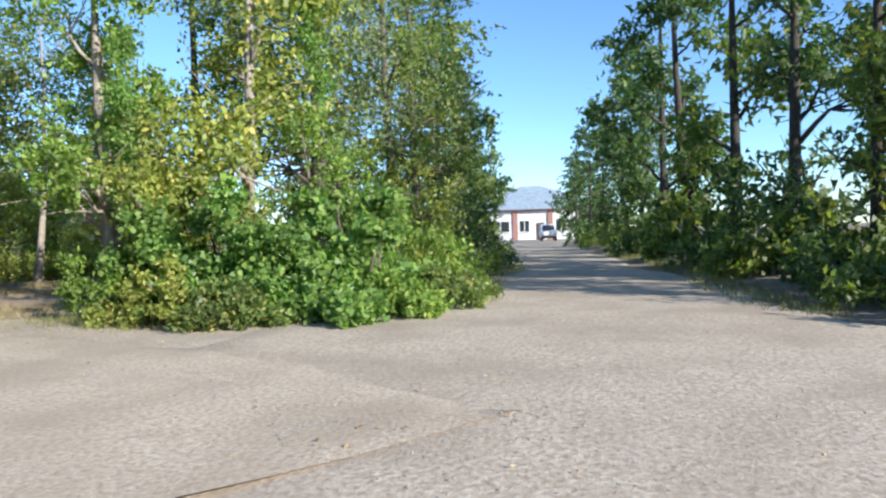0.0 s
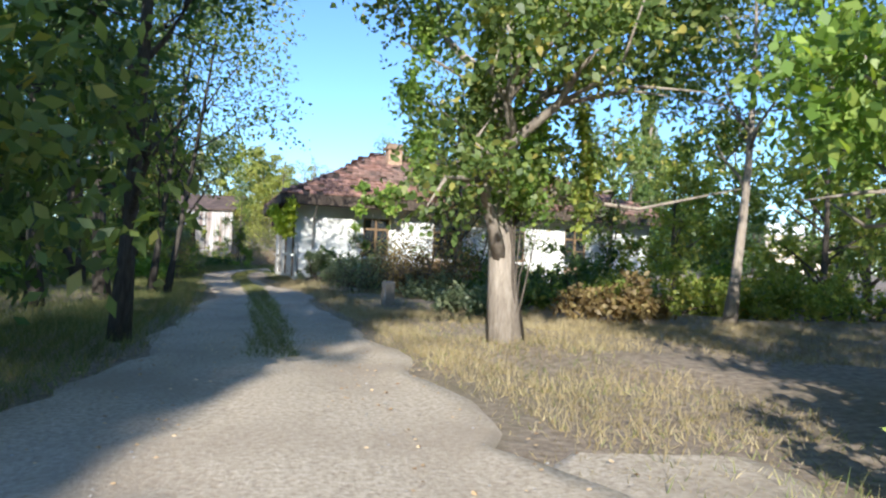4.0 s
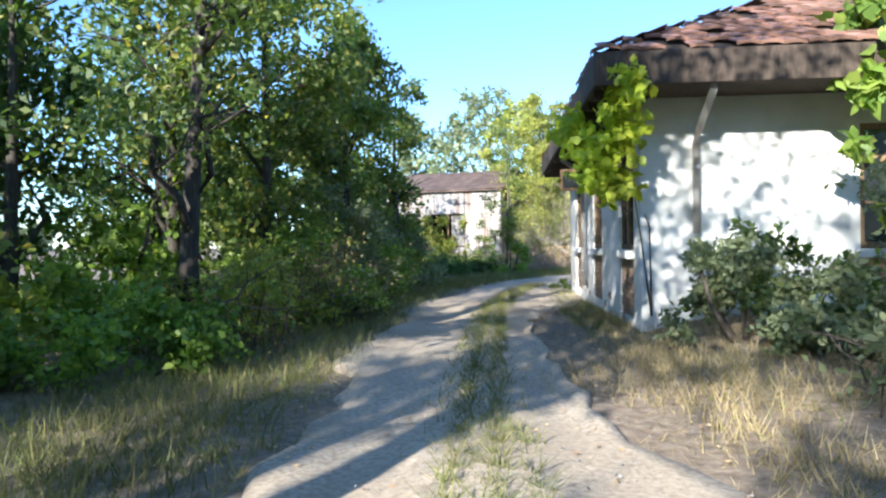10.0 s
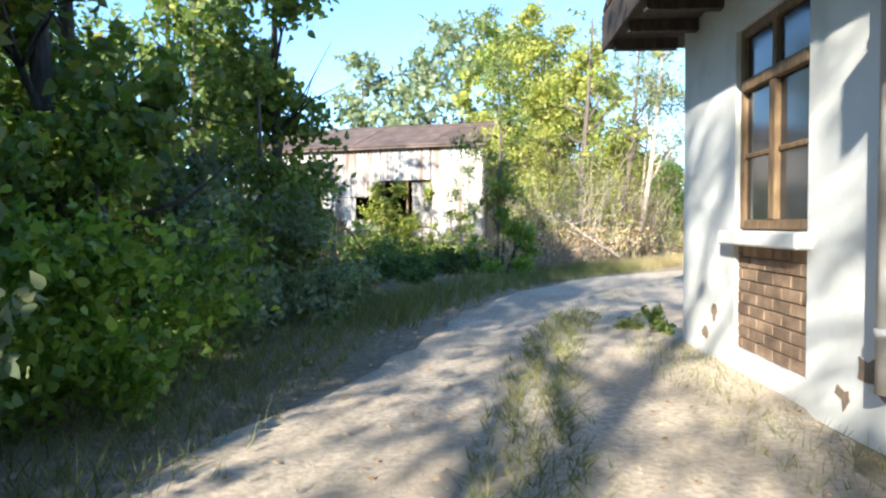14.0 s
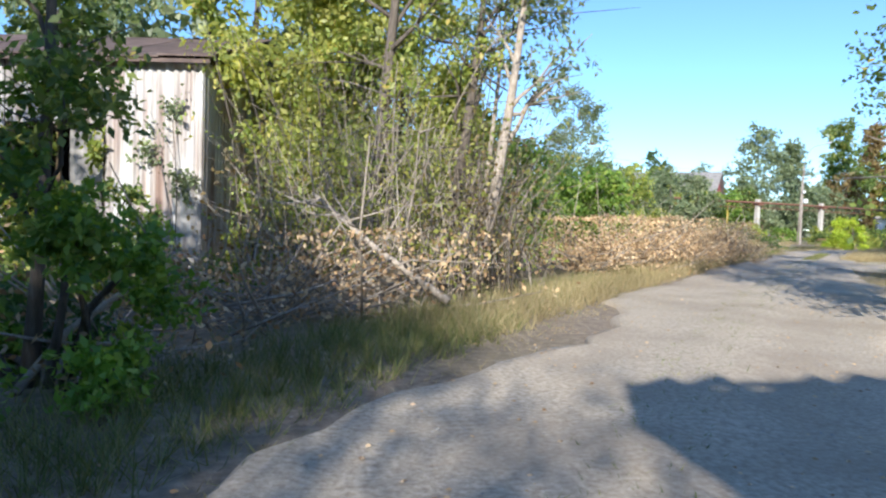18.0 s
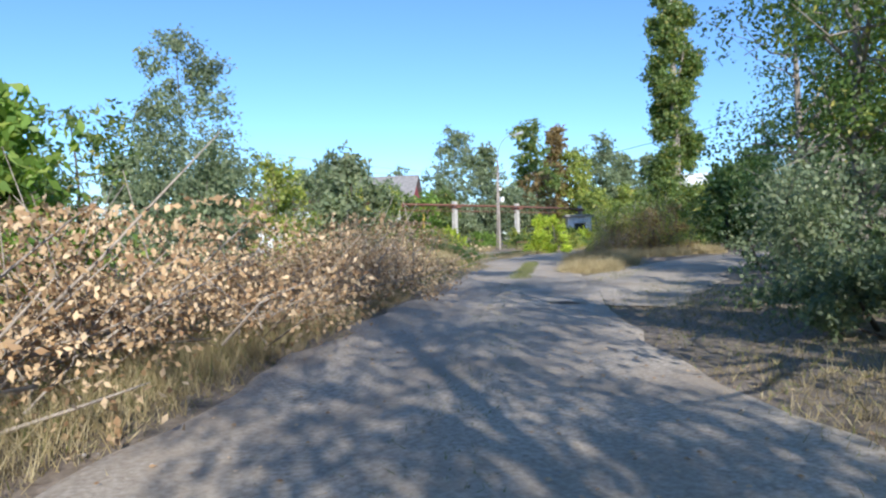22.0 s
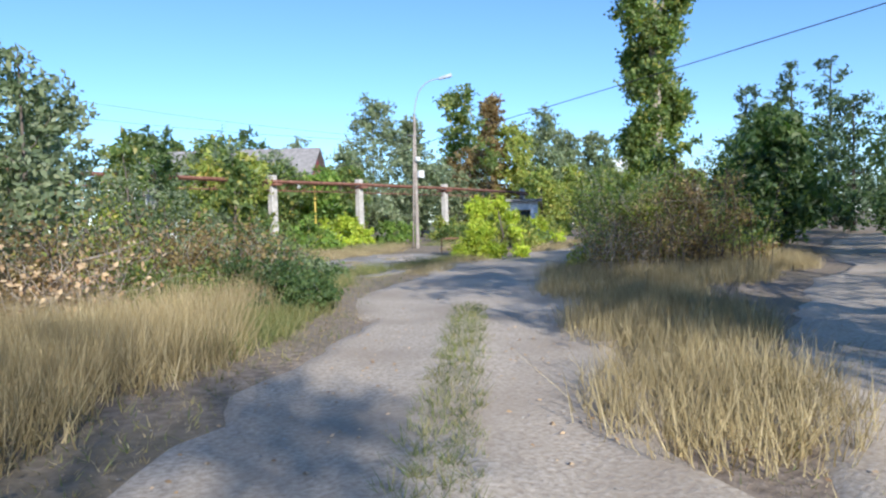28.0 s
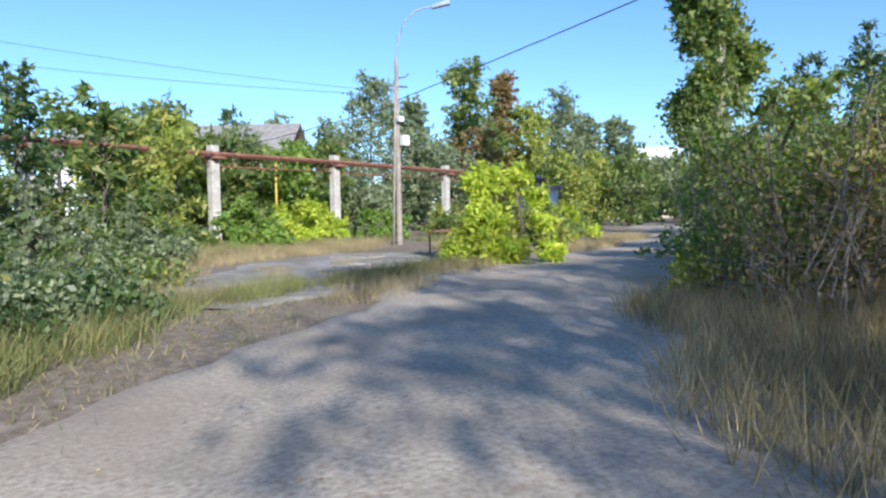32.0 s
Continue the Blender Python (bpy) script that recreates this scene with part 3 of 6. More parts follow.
# ---- abandoned white house beside the track ----
HX, HY, HZ = 15.0, 8.0, 2.95          # length, depth, wall height
house = thing("house", (0, 0, 0), "abandoned single-storey white plastered house with a decaying tiled roof", "house")
SIDE_WIN = [(0.38, 1.42), (3.05, 4.13), (5.72, 6.80)]
FRONT_WIN = [(2.45, 3.45), (5.2, 6.2), (8.1, 9.1), (10.9, 11.9)]


def wall_with(length, openings, z0, z1, place, thick=0.4):
    """Boxes of a wall along u, from the given openings; place turns (u, depth, z) into house coordinates."""
    bm = bmesh.new()
    u = 0.0
    for a, b in openings:
        boxes = [((u, 0, -0.2), (a, thick, HZ)), ((a, 0, z1), (b, thick, HZ)), ((a, 0, -0.2), (b, thick, z0))]
        for lo, hi in boxes:
            add_box(bm, lo, hi)
        u = b
    add_box(bm, (u, 0, -0.2), (length, thick, HZ))
    for v in bm.verts:
        v.co = Vector(place(*v.co))
    bmesh.ops.remove_doubles(bm, verts=bm.verts, dist=0.001)
    return bm


part("wall", wall_with(HX, FRONT_WIN, 0.2, 2.48, lambda u, d, z: (u, d, z)), M["plaster"], house, "white plastered wall with peeling patches")
part("wall", wall_with(HY - 0.4, [(max(a - 0.4, 0.001), b - 0.4) for a, b in SIDE_WIN], 0.2, 2.48, lambda u, d, z: (d, u + 0.4, z)), M["plaster"], house, "white plastered gable-side wall dappled with stains")
part("wall", box_bm((0.4, HY - 0.4, -0.2), (HX, HY, HZ)), M["plaster"], house)
part("wall", box_bm((HX - 0.4, 0.4, -0.2), (HX, HY - 0.4, HZ)), M["plaster"], house)
# floor and inner wall coloured near-black for the shade behind the windows
part("floor_slab", box_bm((0.4, 0.4, -0.1), (HX - 0.4, HY - 0.4, 0.05)), M["interior_shade"], house)
part("inner_wall", box_bm((0.9, 3.6, 0.05), (HX - 0.5, 3.75, HZ)), M["interior_shade"], house)
# peeled plaster along the foot of the side wall
rng = np.random.default_rng(3)
for yc in (0.9, 1.15, 2.2, 2.35, 2.7, 4.6, 4.95, 5.1, 5.3, 7.2, 7.4):
    n = 9
    ang = np.linspace(0, 2 * np.pi, n, endpoint=False)
    rr = rng.uniform(0.02, 0.09, n)
    pts = [(-0.006, yc + math.cos(a) * r * 1.3, 0.28 + 0.12 * math.sin(yc * 9.0) + math.sin(a) * r) for a, r in zip(ang, rr)]
    pts2 = [(0.01, p[1], p[2]) for p in pts]
    f = [tuple(range(n))[::-1]] + [(i, (i + 1) % n, n + (i + 1) % n, n + i) for i in range(n)]
    hang("bare_patch", mesh_of("bare_patch", pts + pts2, f, M["mortar"]), house, "patch of bare brown render")


def window(a, b, place, name="window", ajar=False, boarded=False):
    """A brown wooden window with two casements and a top light over a brick panel."""
    w = new(name)
    w.parent = house
    tagged(w, "tall brown wooden window with dusty panes")
    zb, zt, zm = 1.06, 2.48, 2.07
    d0, d1 = 0.035, 0.105

    def bx(nm, lo, hi, mat, par=w, lab="", bev=0.006):
        bm = box_bm(lo, hi, bev)
        for v in bm.verts:
            v.co = Vector(place(*v.co))
        bmesh.ops.recalc_face_normals(bm, faces=bm.faces)
        return part(nm, bm, M[mat], par, lab)
    fr = 0.065
    bx("frame", (a, d0, zb), (a + fr, d1, zt), "wood_frame")
    bx("frame", (b - fr, d0, zb), (b, d1, zt), "wood_frame")
    bx("frame", (a + fr, d0, zb), (b - fr, d1, zb + fr), "wood_frame")
    bx("frame", (a + fr, d0, zt - fr), (b - fr, d1, zt), "wood_frame")
    bx("transom", (a + fr, d0 - 0.02, zm - 0.04), (b - fr, d1, zm + 0.04), "wood_frame")
    mid = (a + b) / 2
    bx("mullion", (mid - 0.045, d0 - 0.01, zb + fr), (mid + 0.045, d1, zm - 0.04), "wood_frame")
    bx("mullion", (mid - 0.03, d0, zm + 0.04), (mid + 0.03, d1, zt - fr), "wood_frame")
    for p0, p1 in ((a + fr, mid - 0.045), (mid + 0.045, b - fr)):
        bx("glazing_bar", (p0, d0 + 0.01, 1.56), (p1, d1 - 0.01, 1.595), "wood_frame")
        bx("pane", (p0, 0.064, zb + fr), (p1, 0.07, 1.56), "glass", bev=0)
        bx("pane", (p0, 0.064, 1.595), (p1, 0.07, zm - 0.04), "glass", bev=0)
        if not ajar:
            bx("pane", (p0, 0.064, zm + 0.04), (p1, 0.07, zt - fr), "glass", bev=0)
    bx("window_sill", (a - 0.06, -0.10, 0.95), (b + 0.06, 0.12, 1.05), "plaster", lab="white-washed projecting sill", bev=0.012)
    panel = bx("brick_panel", (a, 0.045, 0.2), (b, 0.3, 0.95), "mortar", lab="recessed panel of brown bricks")
    rows, bw, bh = 9, 0.25, 0.075
    for r in range(rows):
        u = a - (0.125 if r % 2 else 0.0)
        while u < b - 0.02:
            u0, u1 = max(a + 0.003, u + 0.006), min(b - 0.003, u + bw - 0.006)
            if u1 - u0 > 0.04:
                z = 0.205 + r * (bh + 0.008)
                bm = box_bm((u0, 0.028, z), (u1, 0.05, z + bh), 0.005)
                for v in bm.verts:
                    v.co = Vector(place(*v.co))
                bmesh.ops.recalc_face_normals(bm, faces=bm.faces)
                part("brick", bm, M["brick"], panel)
            u += bw
    return w


def side_place(u, d, z):
    return (d, u, z)


def front_place(u, d, z):
    return (u, d, z)


for i, (a, b) in enumerate(SIDE_WIN):
    window(a, b, side_place, ajar=(i == 1))
for a, b in FRONT_WIN:
    window(a, b, front_place)
# the open top light, swung outwards on its far jamb
sash = new("open_sash")
sash.parent = house
tagged(sash, "small top light swung open outwards")
sash.matrix_basis = pose(0.03, 4.09, 2.08, 0, 0, 12)
for lo, hi in (((-0.62, -0.02, 0), (0, 0.02, 0.045)), ((-0.62, -0.02, 0.33), (0, 0.02, 0.375)), ((-0.62, -0.02, 0.045), (-0.575, 0.02, 0.33)), ((-0.045, -0.02, 0.045), (0, 0.02, 0.33))):
    part("rail", box_bm(lo, hi, 0.004), M["wood_frame"], sash)
part("pane", box_bm((-0.575, -0.003, 0.045), (-0.045, 0.003, 0.33)), M["glass"], sash)

# roof: hipped deck, dark soffit, tiles
E0, E1, E2, E3, EZ = -0.60, HX + 0.6, -0.85, HY + 0.6, 3.13
RY, RX0, RX1, RZ = 3.85, 3.9, HX - 3.9, 5.45
roof = hang("roof", mesh_of("roof", [(E0, E2, EZ), (E1, E2, EZ), (E1, E3, EZ), (E0, E3, EZ), (RX0, RY, RZ), (RX1, RY, RZ), (E0, E2, EZ - 0.3), (E1, E2, EZ - 0.3), (E1, E3, EZ - 0.3), (E0, E3, EZ - 0.3)],
            [(0, 1, 5, 4), (1, 2, 5), (2, 3, 4, 5), (3, 0, 4), (0, 6, 7, 1), (1, 7, 8, 2), (2, 8, 9, 3), (3, 9, 6, 0), (6, 9, 8, 7)], M["wood_dark"]), house, "sagging hipped roof with broken red tiles")
for lo, hi in (((E0 - 0.03, E2 - 0.03, EZ - 0.33), (E1 + 0.03, E2, EZ + 0.02)), ((E0 - 0.03, E2, EZ - 0.33), (E0, E3, EZ + 0.02))):
    part("fascia", box_bm(lo, hi, 0.005), M["wood_dark"], roof, "weathered dark brown eaves board")
for i in range(16):
    y = E2 + 0.35 + i * 0.58
    part("rafter_end", box_bm((E0 + 0.02, y, EZ - 0.4), (0.0, y + 0.09, EZ - 0.302)), M["wood_dark"], roof)


def tile_verts(o, u, v, n, w, l):
    """A curved-edge tile: u across, v up the slope, n out of it."""
    out = []
    for s, lift in ((0, 0.055), (1, 0.02)):
        for k, b in ((-0.5, 0.0), (-0.2, 0.016), (0.2, 0.016), (0.5, 0.0)):
            out.append(o + u * (k * w) + v * (s * l) + n * (lift + b))
    return out


TILE_F = [(0, 1, 5, 4), (1, 2, 6, 5), (2, 3, 7, 6)]
TILE_F2 = TILE_F + [(8, 9, 1, 0), (9, 10, 2, 1), (10, 11, 3, 2)]


def slope_tiles(corner, along, up, rows_len, left_cut, right_cut, keep, seed, n_parts):
    """Lays tiles on one slope; the first n_parts near the corner are parts, the rest one joined part."""
    rng = np.random.default_rng(seed)
    u, v = Vector(along).normalized(), Vector(up).normalized()
    n = u.cross(v) if u.cross(v).z > 0 else v.cross(u)
    w, l = 0.235, 0.33
    rows = int(Vector(up).length / l)
    singles, V, F = 0, [], []
    base = [tuple(p) for p in tile_verts(Vector((0, 0, 0)), u, v, n, w * 0.98, l * 1.15)]
    base += [tuple(Vector(base[k]) - n * 0.035) for k in range(4)]
    me = mesh_of("tile", base, TILE_F2, M["tile"])
    for r in range(rows):
        s = (r + 0.02) / rows
        x0, x1 = left_cut * s * rows_len, rows_len * (1 - right_cut * s)
        x = x0 + w / 2
        while x < x1:
            if rng.uniform() < keep:
                o = Vector(corner) + u * x + v * (r * l) + n * rng.uniform(-0.004, 0.02)
                if singles < n_parts and x < 9.0:
                    ob = new("roof_tile", me)
                    ob.parent = roof
                    ob.matrix_basis = Matrix.Translation(o) @ Matrix.Rotation(rng.normal() * 0.035, 4, n)
                    singles += 1
                else:
                    k = len(V)
                    V += [tuple(Vector(b) + o) for b in base]
                    F += [tuple(i + k for i in f) for f in TILE_F2]
            x += w
    if V:
        ob = hang("roof_tiles", mesh_of("roof_tiles", V, F, M["tile"]), roof, "faded red clay tiles")
        tagged(ob, kind="stuff")


LX = E1 - E0
slope_tiles((E0, E2, EZ + 0.01), (1, 0, 0), (0, RY - E2, RZ - EZ), LX, (RX0 - E0) / LX, (E1 - RX1) / LX, 0.95, 5, 170)
LY = E3 - E2
slope_tiles((E0, E3, EZ + 0.01), (0, -1, 0), (RX0 - E0, 0, RZ - EZ), LY, (E3 - RY) / LY, (RY - E2) / LY, 0.88, 6, 120)
slope_tiles((E1, E3, EZ + 0.01), (-1, 0, 0), (0, RY - E3, RZ - EZ), LX, 0.26, 0.26, 0.95, 7, 0)
ch = new("chimney")
ch.parent = house
tagged(ch, "red brick chimney with a corbelled cap")
part("shaft", box_bm((3.95, 2.6, 4.3), (4.55, 3.15, 5.55), 0.01), M["brick"], ch)
part("cap", box_bm((3.87, 2.52, 5.55), (4.63, 3.23, 5.66), 0.01), M["brick"], ch)
part("cap", box_bm((3.95, 2.6, 5.66), (4.55, 3.15, 5.78), 0.01), M["mortar"], ch)


def downpipe(points, label, collars):
    d = new("downpipe")
    d.parent = house
    tagged(d, label)
    hang("pipe", tubes("pipe", [(np.array(points), 0.042)], M["zinc"], 10), d)
    for c in collars:
        hang("bracket", tubes("bracket", [(np.array([(c[0], c[1], c[2] - 0.02), (c[0], c[1], c[2] + 0.02)]), 0.05)], M["zinc"], 10), d)


downpipe([(-0.5, 4.82, 2.85), (-0.46, 4.82, 2.72), (-0.15, 4.82, 2.5), (-0.09, 4.82, 2.42), (-0.09, 4.82, 0.35)], "zinc rainwater downpipe", [(-0.09, 4.82, 2.1), (-0.09, 4.82, 0.62)])
downpipe([(0.62, -0.78, 2.9), (0.62, -0.74, 2.75), (0.62, -0.2, 2.42), (0.62, -0.09, 2.3), (0.62, -0.09, 1.25)], "bent zinc downpipe under the eaves", [(0.62, -0.09, 2.0)])


# ---- corrugated metal shed ----
shed = thing("shed", (-1.7, 23.7, 0), "long shed clad in weathered corrugated metal sheets overgrown with creepers", "shed", turn=-14.5)
SH = 3.74


def sheet(x0, x1, z0, z1, y=0.0, along="x", mat="corrugated", label="weathered corrugated sheet"):
    n = max(4, int(abs(x1 - x0) / 0.035))
    u = np.linspace(x0, x1, n)
    wv = 0.034 * np.sin(u * 2 * np.pi / 0.15)
    V, F = [], []
    for d in (0.0, 0.004):
        for z in (z0, z1):
            for a, b in zip(u, wv):
                V.append((a, y + b + d, z) if along == "x" else (y - b - d, a, z))
    for i in range(n - 1):
        F += [(i, i + 1, n + i + 1, n + i), (2 * n + i, 3 * n + i, 3 * n + i + 1, 2 * n + i + 1)]
    return hang("sheet", mesh_of("sheet", V, F, M[mat], True), shed, label)


COLS = [(-1.75, 0), (-3.57, -1.77), (-5.38, -3.59), (-7.17, -5.40), (-9.0, -7.19)]
sheet(*COLS[0], 0.0, SH)
sheet(*COLS[1], 2.62, SH, -0.012)
sheet(*COLS[1], 0.0, 1.0)
sheet(*COLS[2], 2.08, SH)
sheet(-5.38, -4.5, 0.0, 2.06, 0.012)
sheet(-4.48, -3.59, 0.0, 1.3, 0.01)
sheet(*COLS[3], 2.4, SH, -0.012)
sheet(-5.86, -5.40, 1.7, 2.38, 0.0, label="loose pale patch of sheet")
sheet(*COLS[3], 0.0, 1.35)
sheet(*COLS[4], 1.92, SH, -0.01)
sheet(*COLS[4], 0.0, 1.9)
for k in range(3):
    sheet(0.0 + k * 2.05, 2.03 + k * 2.05, 0.0, SH + 0.02, 0.03, "y", "corrugated", "shaded corrugated end sheet")
for x in (-1.76, -3.58, -5.39, -7.18, -0.06, -8.95):
    part("stud", box_bm((x - 0.04, 0.05, 0), (x + 0.04, 0.13, SH)), M["wood_dark"], shed)
for z in (0.98, 2.55, 3.6):
    part("rail", box_bm((-8.9, 0.13, z), (-0.05, 0.18, z + 0.08)), M["wood_dark"], shed)
for x0, x1 in ((-3.52, -3.45), (-2.66, -2.59)):
    part("window_frame", box_bm((x0, 0.05, 1.0), (x1, 0.11, 2.62)), M["wood_frame"], shed)
part("inner_board", box_bm((-2.5, 0.2, 1.0), (-1.85, 0.23, 2.6)), M["slate"], shed, "dull grey board behind the opening")
# back wall and floor (below) near-black, painting the shade inside the shed
part("back_wall", box_bm((-9.0, 6.1, 0), (0, 6.2, SH)), M["interior_shade"], shed)
part("end_wall", box_bm((-9.05, 0.1, 0), (-8.97, 6.1, SH)), M["corrugated"], shed)
part("floor_slab", box_bm((-8.9, 0.2, -0.05), (-0.1, 6.0, 0.06)), M["interior_shade"], shed)
shroof = new("roof")
shroof.parent = shed
tagged(shroof, "low rusty sheet-metal roof")
for k in range(10):
    x0 = -9.3 + k * 0.955
    for ya in (-0.28, 6.48):
        bm = bmesh.new()
        vs = []
        for dz in (0, 0.03):
            vs += [bm.verts.new((x0, ya, SH + dz)), bm.verts.new((x0 + 0.975, ya, SH + dz)), bm.verts.new((x0 + 0.975, 3.1, SH + 1.15 + dz)), bm.verts.new((x0, 3.1, SH + 1.15 + dz))]
        for f in ((3, 2, 1, 0), (4, 5, 6, 7), (0, 1, 5, 4), (1, 2, 6, 5), (3, 0, 4, 7)):
            bm.faces.new([vs[i] for i in f])
        bmesh.ops.recalc_face_normals(bm, faces=bm.faces)
        ob = part("roof_sheet", bm, M["roof_sheet"], shroof)
        ob.location.z = rng.uniform(0, 0.035)
part("fascia", box_bm((-9.2, -0.24, SH - 0.07), (0.2, -0.2, SH - 0.005)), M["roof_sheet"], shroof, "dark rusty eaves strip")
for x in (0.03, -9.07):
    bm = bmesh.new()
    vs = [bm.verts.new((x + dx, y, z)) for dx in (0, 0.05) for y, z in ((0.0, SH), (6.2, SH), (3.1, SH + 1.05))]
    for f in ((0, 1, 2), (5, 4, 3), (0, 3, 4, 1), (1, 4, 5, 2), (2, 5, 3, 0)):
        bm.faces.new([vs[i] for i in f])
    bmesh.ops.recalc_face_normals(bm, faces=bm.faces)
    part("gable", bm, M["wood_dark"], shed)


# ---- lamp post, cables, pipe rack ----
PX, PY = 37.38, 55.9
post = thing("lamp_post", (PX, PY, 0), "tall concrete street lamp post with a curved steel arm", "lamp post")
bm = bmesh.new()
bmesh.ops.create_cone(bm, cap_ends=True, segments=8, radius1=0.095, radius2=0.06, depth=6.1)
bmesh.ops.translate(bm, verts=bm.verts, vec=(0, 0, 3.0))
part("pole", bm, M["post_concrete"], post)
hang("strut", tubes("strut", [(np.array([(-0.18, 0.1, 0), (-0.1, 0.05, 3.0), (-0.06, 0.0, 5.2)]), [0.045, 0.04, 0.035])], M["post_concrete"], 7), post, "second slimmer prop post")
k = np.linspace(0, 1, 14)
arm = np.stack([1.15 * k ** 2.2, -0.62 * k ** 2.2, 5.7 + 2.06 * np.sin(k * np.pi / 2) ** 0.9], 1)
hang("arm", tubes("arm", [(arm, 0.027)], M["lamp_grey"], 8), post, "curved steel arm")
head = hang("lamp_head", mesh_of("lamp_head", [(1.0, -0.62, 7.70), (1.1, -0.48, 7.70), (1.62, -0.78, 7.86), (1.5, -0.95, 7.86), (1.02, -0.58, 7.81), (1.1, -0.52, 7.83), (1.58, -0.8, 8.01), (1.5, -0.9, 8.01)],
            [(0, 1, 2, 3), (4, 7, 6, 5), (0, 4, 5, 1), (1, 5, 6, 2), (2, 6, 7, 3), (3, 7, 4, 0)], M["lamp_grey"]), post, "grey cobra-head lamp")
part("fuse_box", box_bm((-0.02, -0.32, 3.3), (0.24, -0.13, 3.62), 0.01), M["white_box"], post, "small white metal box")
part("fuse_box", box_bm((-0.12, -0.28, 4.05), (0.06, -0.13, 4.22), 0.01), M["white_box"], post)
hang("bracket", tubes("bracket", [(np.array([(0, 0, 5.45), (0.25, -0.15, 5.5), (0.33, -0.2, 5.62)]), 0.025), (np.array([(-0.35, 0.1, 5.2), (0.35, -0.1, 5.2)]), 0.03)], M["steel_dark"], 6), post)


def cable(a, b, sag, r, label):
    k = np.linspace(0, 1, 25)
    p = np.outer(1 - k, a) + np.outer(k, b)
    p[:, 2] -= sag * 4 * k * (1 - k)
    ob = new("power_cable", tubes("power_cable", [(p, r)], M["cable"], 5))
    return tagged(ob, label, "cable", "overhead cables")


P0 = np.array([PX, PY, 5.1])
cable(P0 - [0, 0, 0.35], P0 - [0, 0, 0.35] + np.array([-0.163, -0.986, 0.06]) * 62, 0.5, 0.014, "black overhead cable running to the lamp post")
cable(P0 + [-0.2, 0, -0.2], np.array([10.0, 74.0, 9.5]), 0.8, 0.008, "thin overhead wire above the shrubs")
cable(P0 + [-0.2, 0, -0.1], np.array([8.0, 72.0, 11.0]), 0.9, 0.007, "thin overhead wire above the shrubs")
cable(P0 + [0.2, 0, -0.4], np.array([31.0, 78.5, 3.2]), 0.4, 0.014, "thin wire sagging from the lamp post")

RACK = [(21.6, 61.6), (28.2, 63.1), (34.7, 64.5), (41.0, 65.8), (49.9, 68.2), (62.1, 71.8)]
for i, (x, y) in enumerate(RACK[1:]):
    col = thing("rack_column", (x, y, 0), "pale concrete column of the pipe rack", "column", "pipe rack columns", 12)
    part("shaft", box_bm((-0.18, -0.18, -0.2), (0.18, 0.18, 3.95), 0.02), M["concrete"], col)
    part("cap", box_bm((-0.24, -0.5, 3.4), (0.24, 0.5, 3.52), 0.01), M["rust"], col, "rusty cross bracket")
rack = thing("pipe_rack", (0, 0, 0), "rusty overhead pipes on a lattice beam", "pipe")
for off, z, r in ((-0.35, 3.62, 0.06), (0.0, 3.6, 0.045), (0.34, 3.63, 0.075)):
    pts = np.array([(x + 0.24 * off, y - off, z + 0.02 * math.sin(i * 2.1)) for i, (x, y) in enumerate(RACK)])
    hang("pipe", tubes("pipe", [(pts, r)], M["rust"], 9), rack, "rusty pipe")
for a, b in zip(RACK[:-1], RACK[1:]):
    a, b = np.array(a), np.array(b)
    n = int(np.linalg.norm(b - a) / 0.6)
    tl = [(np.array([(*a, 3.15), (*b, 3.15)]), 0.03)]
    for j in range(n):
        p, q = a + (b - a) * j / n, a + (b - a) * (j + 1) / n
        tl.append((np.array([(*p, 3.15 if j % 2 else 3.5), (*q, 3.5 if j % 2 else 3.15)]), 0.018))
    hang("lattice", tubes("lattice", tl, M["rust"], 4), rack)
yp = thing("gas_riser", (38.2, 66.2, 0), "thin yellow gas riser pipe", "pipe")
M["yellow_paint"] = plain("yellow_paint", (0.55, 0.38, 0.06), 0.6)
hang("pipe", tubes("pipe", [(np.array([(0, 0, 0), (0, 0, 3.5)]), 0.05)], M["yellow_paint"], 8), yp)


# ---- buildings beyond ----
gab = thing("barn", (45.6, 82.5, 0), "distant barn with a red boarded gable and grey sheet roof", "barn", turn=48)
part("wall", box_bm((-3.4, -2, 0), (3.4, 14, 5.2)), M["far_plaster"], gab)
hang("gable", mesh_of("gable", [(-3.4, -2.05, 5.2), (3.4, -2.05, 5.2), (0, -2.05, 7.5), (-3.4, -1.9, 5.2), (3.4, -1.9, 5.2), (0, -1.9, 7.5)], [(0, 1, 2), (5, 4, 3), (0, 3, 4, 1), (1, 4, 5, 2), (2, 5, 3, 0)], M["red_board"]), gab, "red boarded gable")
part("gable_wall", box_bm((-3.4, -2.08, 3.6), (3.4, -2.01, 5.2)), M["red_board"], gab, "red boards")
for s in (-1, 1):
    for j in range(6):
        y0 = -2.5 + j * 2.8
        hang("roof_sheet", mesh_of("roof_sheet", [(0, y0, 7.6), (0, y0 + 2.78, 7.6), (s * 3.9, y0 + 2.78, 5.0), (s * 3.9, y0, 5.0), (0, y0, 7.68), (0, y0 + 2.78, 7.68), (s * 3.9, y0 + 2.78, 5.08), (s * 3.9, y0, 5.08)],
             [(0, 1, 2, 3), (7, 6, 5, 4), (0, 4, 5, 1), (3, 2, 6, 7), (0, 3, 7, 4), (1, 5, 6, 2)], M["slate"]), gab)


